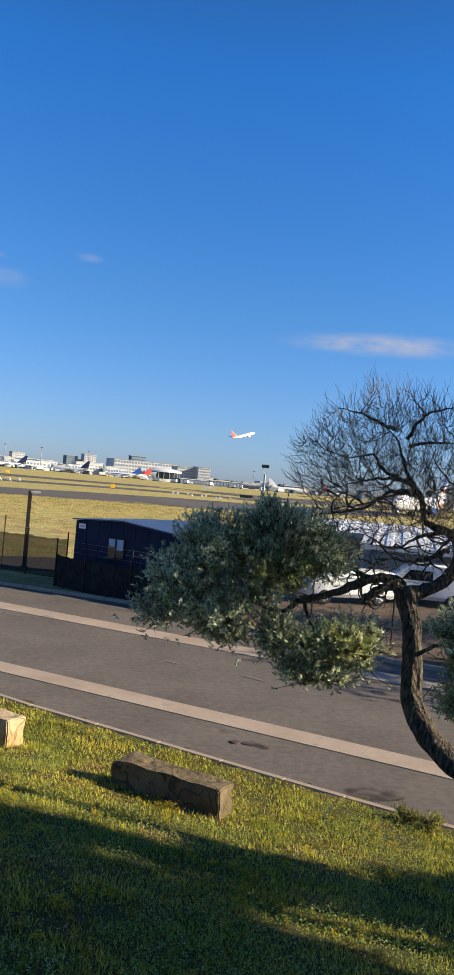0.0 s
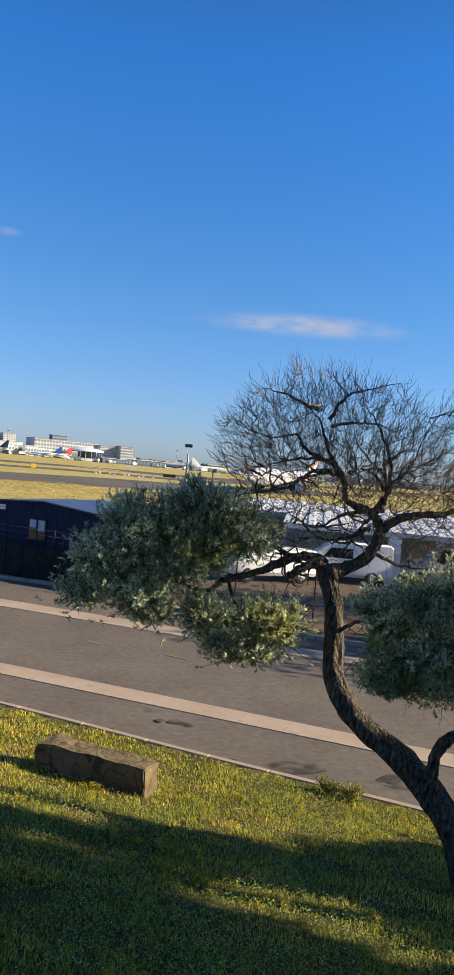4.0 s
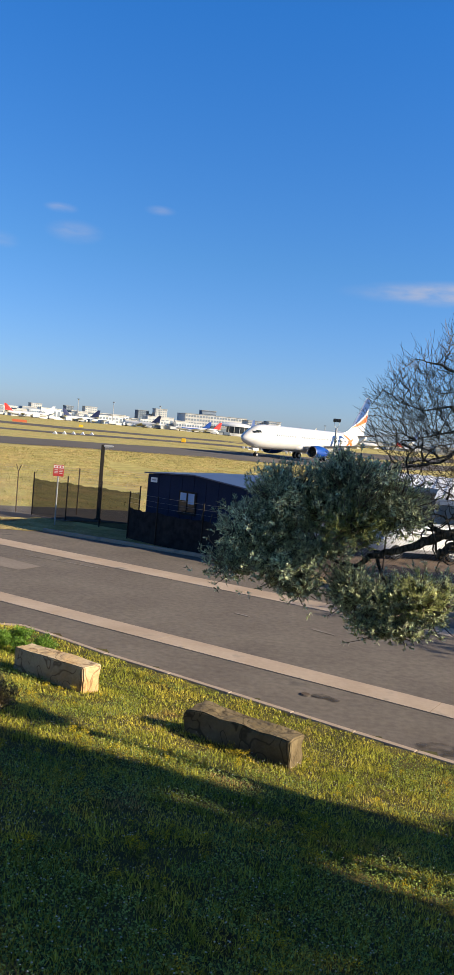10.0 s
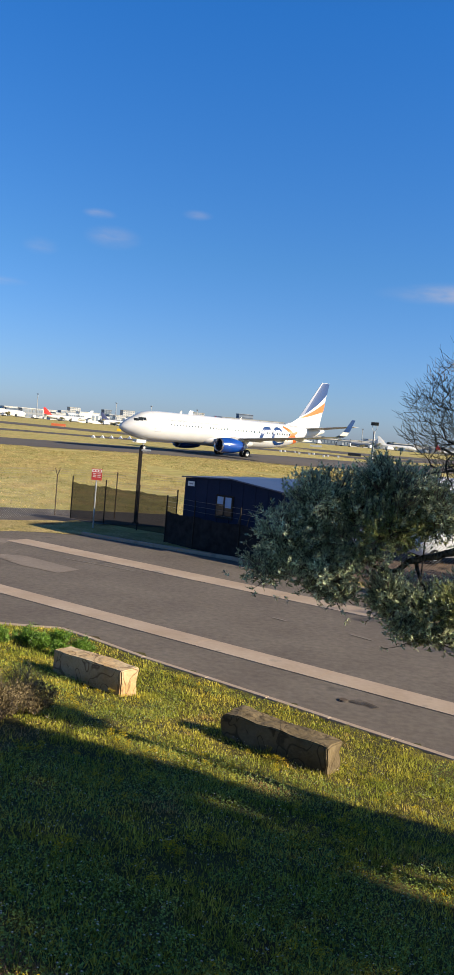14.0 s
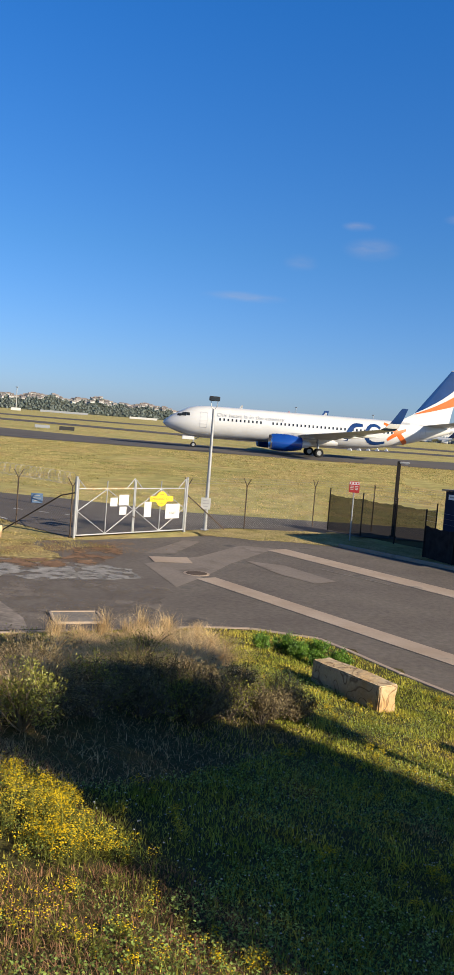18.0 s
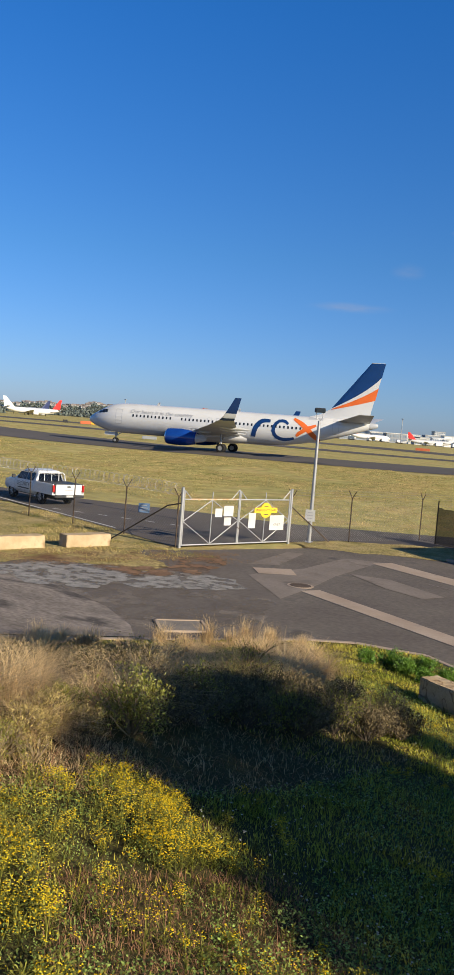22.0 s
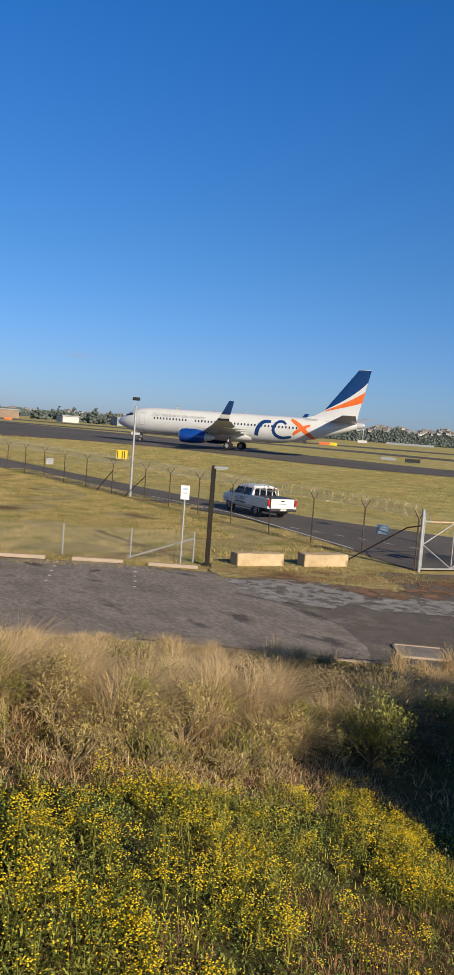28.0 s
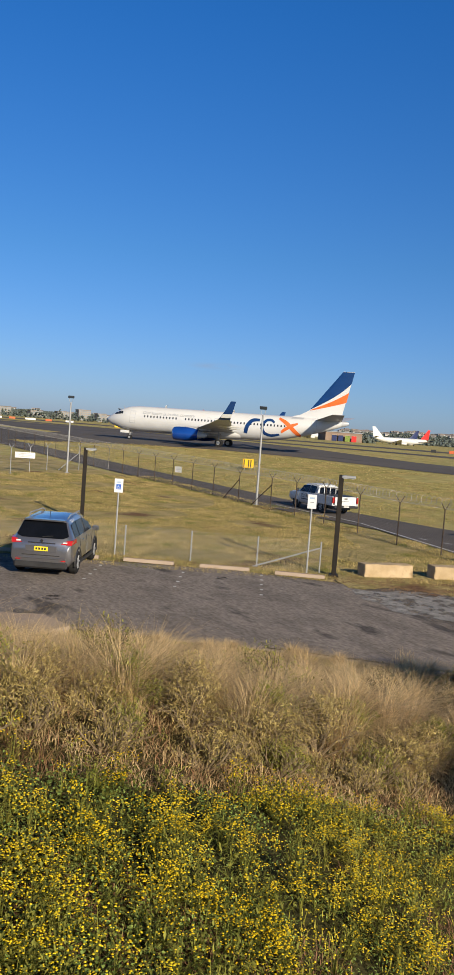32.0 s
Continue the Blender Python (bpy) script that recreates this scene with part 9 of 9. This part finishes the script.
        m = pose(x, y, zz - 1.5, 0, 0, aa + g.uniform(-40, 40)) @ Matrix.Diagonal((1.0, 0.9, 0.9, 1))
        if first:
            h.matrix_basis, first = m, False
        else:
            copy_thing(h, m)


hills()


# parked and departing aircraft, far off
def far_jet(name, tail, label, group, hull_mat=None, stripe=None):
    t = thing(name, pose(0, 0, 0), label, "airliner", group)
    part("fuselage", Mesh().loft([ring(*h, n=12) for h in HULL[::2] + HULL[-1:]]), hull_mat or M_JETWHITE, t, smooth=True)
    for s in (1, -1):
        part("wing", Mesh().loft([foil(14.0, 21.7, 0.6 * s, 2.2, 0.07, 6), foil(23.0, 24.7, 16.7 * s, 3.95, 0.05, 6)]), M_JETGREY, t)
        part("engine", Mesh().tube([(-13.0, 4.83 * s, 1.5), (-14.5, 4.83 * s, 1.55), (-17, 4.83 * s, 1.6)], [0.95, 1.1, 0.7], 10), hull_mat or M_JETWHITE, t)
        part("tailplane", Mesh().loft([foil(33.6, 37.6, 0.5 * s, 5.0, 0.05, 6), foil(37.0, 38.7, 7.1 * s, 5.85, 0.05, 6)]), M_JETGREY, t)
        if stripe:
            part("hull_stripe", skin_box(6, 34, 3.3, 4.3, s, 0.05), stripe, t)
    fs = [[(p[0], p[2], z) for p in foil(le, te, 0, 0, 0.05, 6)] for le, te, z in ((29.0, 37.4, 5.0), (36.6, 38.9, 12.5))]
    part("fin", Mesh().loft(fs), tail, t, "coloured tail fin")
    return t


def landing_gear(t):
    for x, y in ((-4, 0), (-19.6, 2.8), (-19.6, -2.8)):
        part("gear_leg", Mesh().tube([(x, y, 0), (x, y, 2.0)], 0.25, 6), M_BLACK, t)


for k, (turn, far, face, tail, hull, stripe, lab, size) in enumerate((
        (8.4, 860, 185, M_ANABLUE, None, M_ANABLUE, "parked airliner with a blue tail and blue cheatline", 0.95), (7.6, 875, 200, M_JETRED, None, None, "parked airliner with a red tail", 1.0), (12.2, 880, 165, M_NAVYTAIL, None, None, "parked airliner with a dark tail", 1.1),
        (13.8, 885, 20, M_NAVYTAIL, None, None, "parked airliner with a dark tail", 1.0), (16.4, 890, 170, M_NAVYTAIL, M_GREYWALL, None, "parked grey airliner with a dark tail", 1.1), (17.6, 880, 15, M_JETRED, None, None, "parked airliner with a red tail", 1.0),
        (19.4, 890, 190, M_WHITE, None, None, "parked plain white airliner", 1.1), (21.2, 885, 30, M_JETRED, None, None, "parked airliner with a red tail", 1.3), (-0.9, 900, 170, M_WHITE, M_GREYWALL, None, "parked airliner beside the hangars", 0.9),
        (-8.7, 900, 20, M_JETRED, None, None, "parked airliner with a red tail", 0.8), (-5.6, 900, 15, M_WHITE, None, None, "parked plain white airliner", 1.1), (46.4, 690, 225, M_JETRED, None, None, "parked airliner with a red and white tail", 1.15),
        (44.6, 660, 30, M_WHITE, None, None, "parked white airliner with a red emblem", 1.05), (47.3, 730, 215, M_NAVYTAIL, None, None, "parked airliner with a teal tail", 1.1), (51.0, 700, 30, M_JETRED, None, None, "parked airliner with a red and white tail", 0.9))):
    x, y = polar(turn, far)
    j = far_jet("parked_airliner", tail, lab, "parked aircraft", hull, stripe)
    landing_gear(j)
    j.scale = (size, size, size)
    j.matrix_basis = pose(x, y, float(land(x, y)) + 0.02, 0, 0, face + turn) @ Matrix.Diagonal((size, size, size, 1))

leaver = far_jet("departing_airliner", M_JETRED, "white airliner with a red tail climbing away", "")


# service vehicles, signs and markers on the field
def sign_box(x, y, w, h, mat, label, turn, name="taxiway_sign"):
    t = thing(name, pose(x, y, ground_z(x, y), 0, 0, turn), label, "sign", "taxiway signs")
    part("face", Mesh().box((0, 0, h / 2 + 0.15), (w, 0.35, h), bevel=0.03), mat, t)
    for s in (-0.35, 0.35):
        part("leg", Mesh().box((w * s, 0, 0.1), (0.08, 0.1, 0.24)), M_GALV, t)
    return t


s = sign_box(-72.6, 48.6, 1.15, 0.95, M_YELLOW, "yellow taxiway guidance sign on the grass", 50)
for x in (-0.42, 0.06, 0.3):
    part("text_bar", Mesh().box((x, -0.19, 0.62), (0.1, 0.02, 0.8)), M_PLASTIC, s)
sign_box(-79.4, 108.6, 2.4, 0.6, M_PLASTIC, "long black taxiway sign seen from behind", 36)
sign_box(-84.0, 108.2, 2.4, 0.5, M_GREYWALL, "pale taxiway sign seen from behind", 36)
for turn, far, w, mat, lab in ((42.2, 260, 3.4, M_ORANGE, "row of orange plastic barriers"), (41.6, 262, 2.5, M_YELLOW, "yellow marker board"), (19.0, 300, 5, M_ORANGE, "row of orange plastic barriers"), (65.25, 330, 3.4, M_YELLOW, "yellow marker board"), (63.9, 330, 3, M_ORANGE, "orange and white barriers"), (72.4, 420, 3, M_ORANGE, "orange and white barriers"),
                               (73.4, 420, 5, M_WHITE, "white plastic barriers"), (71.2, 420, 5, M_WHITE, "white plastic barriers"), (70.0, 420, 3, M_ORANGE, "orange and white barriers"), (68.6, 430, 4, M_WHITE, "white plastic barriers"), (7.8, 190, 1.0, M_YELLOW, "yellow marker light"), (14.9, 330, 1.6, M_YELLOW, "yellow marker board"),
                               (43.6, 255, 1.5, M_PLASTIC, "dark marker board"), (36.4, 900, 50, M_GREYWALL, "long pale fence panel"), (31.0, 900, 30, M_WHITE_DIRTY, "long pale fence panel"), (-1.5, 260, 4, M_PLASTIC, "long black taxiway sign seen from behind"), (1.2, 420, 6, M_WHITE, "white service truck body"), (39.6, 700, 8, M_WHITE_DIRTY, "white service truck body")):
    x, y = polar(turn, far)
    sign_box(x, y, w, 0.9 if far < 500 else 2.2, mat, lab + " on the airfield", turn, "field_marker")
for k in range(5):
    x, y = polar(16.6 - 0.62 * k, 165 + 6 * k)
    c = thing("marker_cone", pose(x, y, ground_z(x, y)), "small white gable marker on the grass", "marker", "white grass markers")
    part("body", Mesh().loft([[(q * 0.45, -0.3, 0), (q * 0.0, -0.3, 0.6), (q * 0.0, 0.3, 0.6), (q * 0.45, 0.3, 0)] for q in (-1, 1)]), M_WHITE, c)
for k in range(9):
    x, y = polar(3.6 - 0.5 * k + 0.2 * (k % 2), 195 + 7 * (k % 3))
    c = thing("marker_cone", pose(x, y, ground_z(x, y)), "small white gable marker on the grass", "marker", "white grass markers")
    part("body", Mesh().box((0, 0, 0.25), (0.5, 0.4, 0.5), bevel=0.05), M_WHITE, c)
for turn, far, h in ((39.6, 820, 22), (9.6, 880, 24), (12.8, 890, 24), (15.2, 890, 24), (20.5, 890, 26), (-1.9, 900, 20)):
    x, y = polar(turn, far)
    c = thing("light_mast", pose(x, y, ground_z(x, y)), "tall thin apron floodlight mast", "light mast", "apron masts")
    part("pole", Mesh().tube([(0, 0, 0), (0, 0, h)], [0.5, 0.3], 8), M_GALV, c)
    part("lamp_ring", Mesh().box((0, 0, h), (2.4, 1.0, 0.8)), M_GREYWALL, c)
for k, (turn, far) in enumerate(((10.3, 870), (11.6, 872), (13.1, 868), (14.9, 872), (5.8, 870), (18.9, 872), (20.3, 870), (2.6, 880), (-3.2, 890), (-4.4, 890), (8.0, 868))):
    x, y = polar(turn, far)
    c = thing("service_vehicle", pose(x, y, ground_z(x, y), 0, 0, turn), "white apron service truck beside the aircraft", "truck", "apron vehicles")
    part("box_body", Mesh().box((0, 0, 1.9), (6, 2.4, 2.4), bevel=0.1), M_WHITE, c)
    part("cab", Mesh().box((4, 0, 1.5), (1.8, 2.3, 2.0), bevel=0.2), M_WHITE if k % 3 else M_BLUEGREY, c)
    for wx in (-2, 3.6):
        part("wheel", Mesh().tube([(wx, -1.2, 0.5), (wx, 1.2, 0.5)], 0.5, 10), M_BLACK, c)


# ---- what moves ----
def motions():
    # seconds, nose x, y, heading below the west (degrees)
    rows = ((0.0, 42.5, 208.0, -55.0), (3.0, 27.2, 188.0, -55.0), (6.0, 11.6, 164.0, -55.0), (9.0, -4.0, 139.7, -54.8), (12.0, -17.7, 115.9, -53.0), (14.0, -27.8, 104.6, -47.5), (16.0, -39.6, 96.5, -41.0), (18.0, -51.6, 90.6, -32.0),
            (20.0, -63.9, 86.4, -25.0), (23.0, -81.7, 83.3, -15.5), (25.0, -93.4, 80.4, -16.5), (28.0, -108.2, 71.5, -28.1), (30.0, -115.8, 63.4, -35.5), (32.0, -122.5, 54.3, -43.0))
    keys = []
    for t, x, y, h in rows:
        z = float(land(x, y)) + 0.02
        keys.append((t, pose(x, y, z, 0, 0, math.degrees(math.atan2(math.sin(radians(h)), -math.cos(radians(h)))))))
    walk(jet, keys)
    # the other airliner climbs away: seconds, turn to the left, height over the horizon, range
    keys = []
    for t, turn, high, far, head in ((0.0, -1.75, 3.8, 1000, 42), (1.0, -4.35, 4.15, 1040, 43), (2.0, -7.0, 4.4, 1085, 45), (3.0, -9.5, 4.85, 1140, 47), (6.5, -15.6, 5.5, 1400, 56), (10.0, -18.0, 5.9, 1750, 62), (16.0, -20.5, 6.3, 2350, 64), (32.0, -23.0, 6.9, 3900, 66)):
        x, y = polar(turn, far)
        keys.append((t, pose(x, y, 4.7 + far * math.tan(radians(high)) - 4, 0, -17, head)))
    walk(leaver, keys)
    # the utility truck waits, then drives off along the service road
    walk(truck, [(t, pose(x, y, ground_z(x, y) + 0.02, 0, 0, turn)) for t, x, y, turn in ((0, -30.4, 31.4, 164), (25.0, -30.4, 31.4, 164), (26.0, -30.9, 31.5, 165), (28.0, -32.9, 32.0, 167), (30.0, -35.8, 32.4, 170), (32.0, -39.2, 32.65, 173))])


motions()
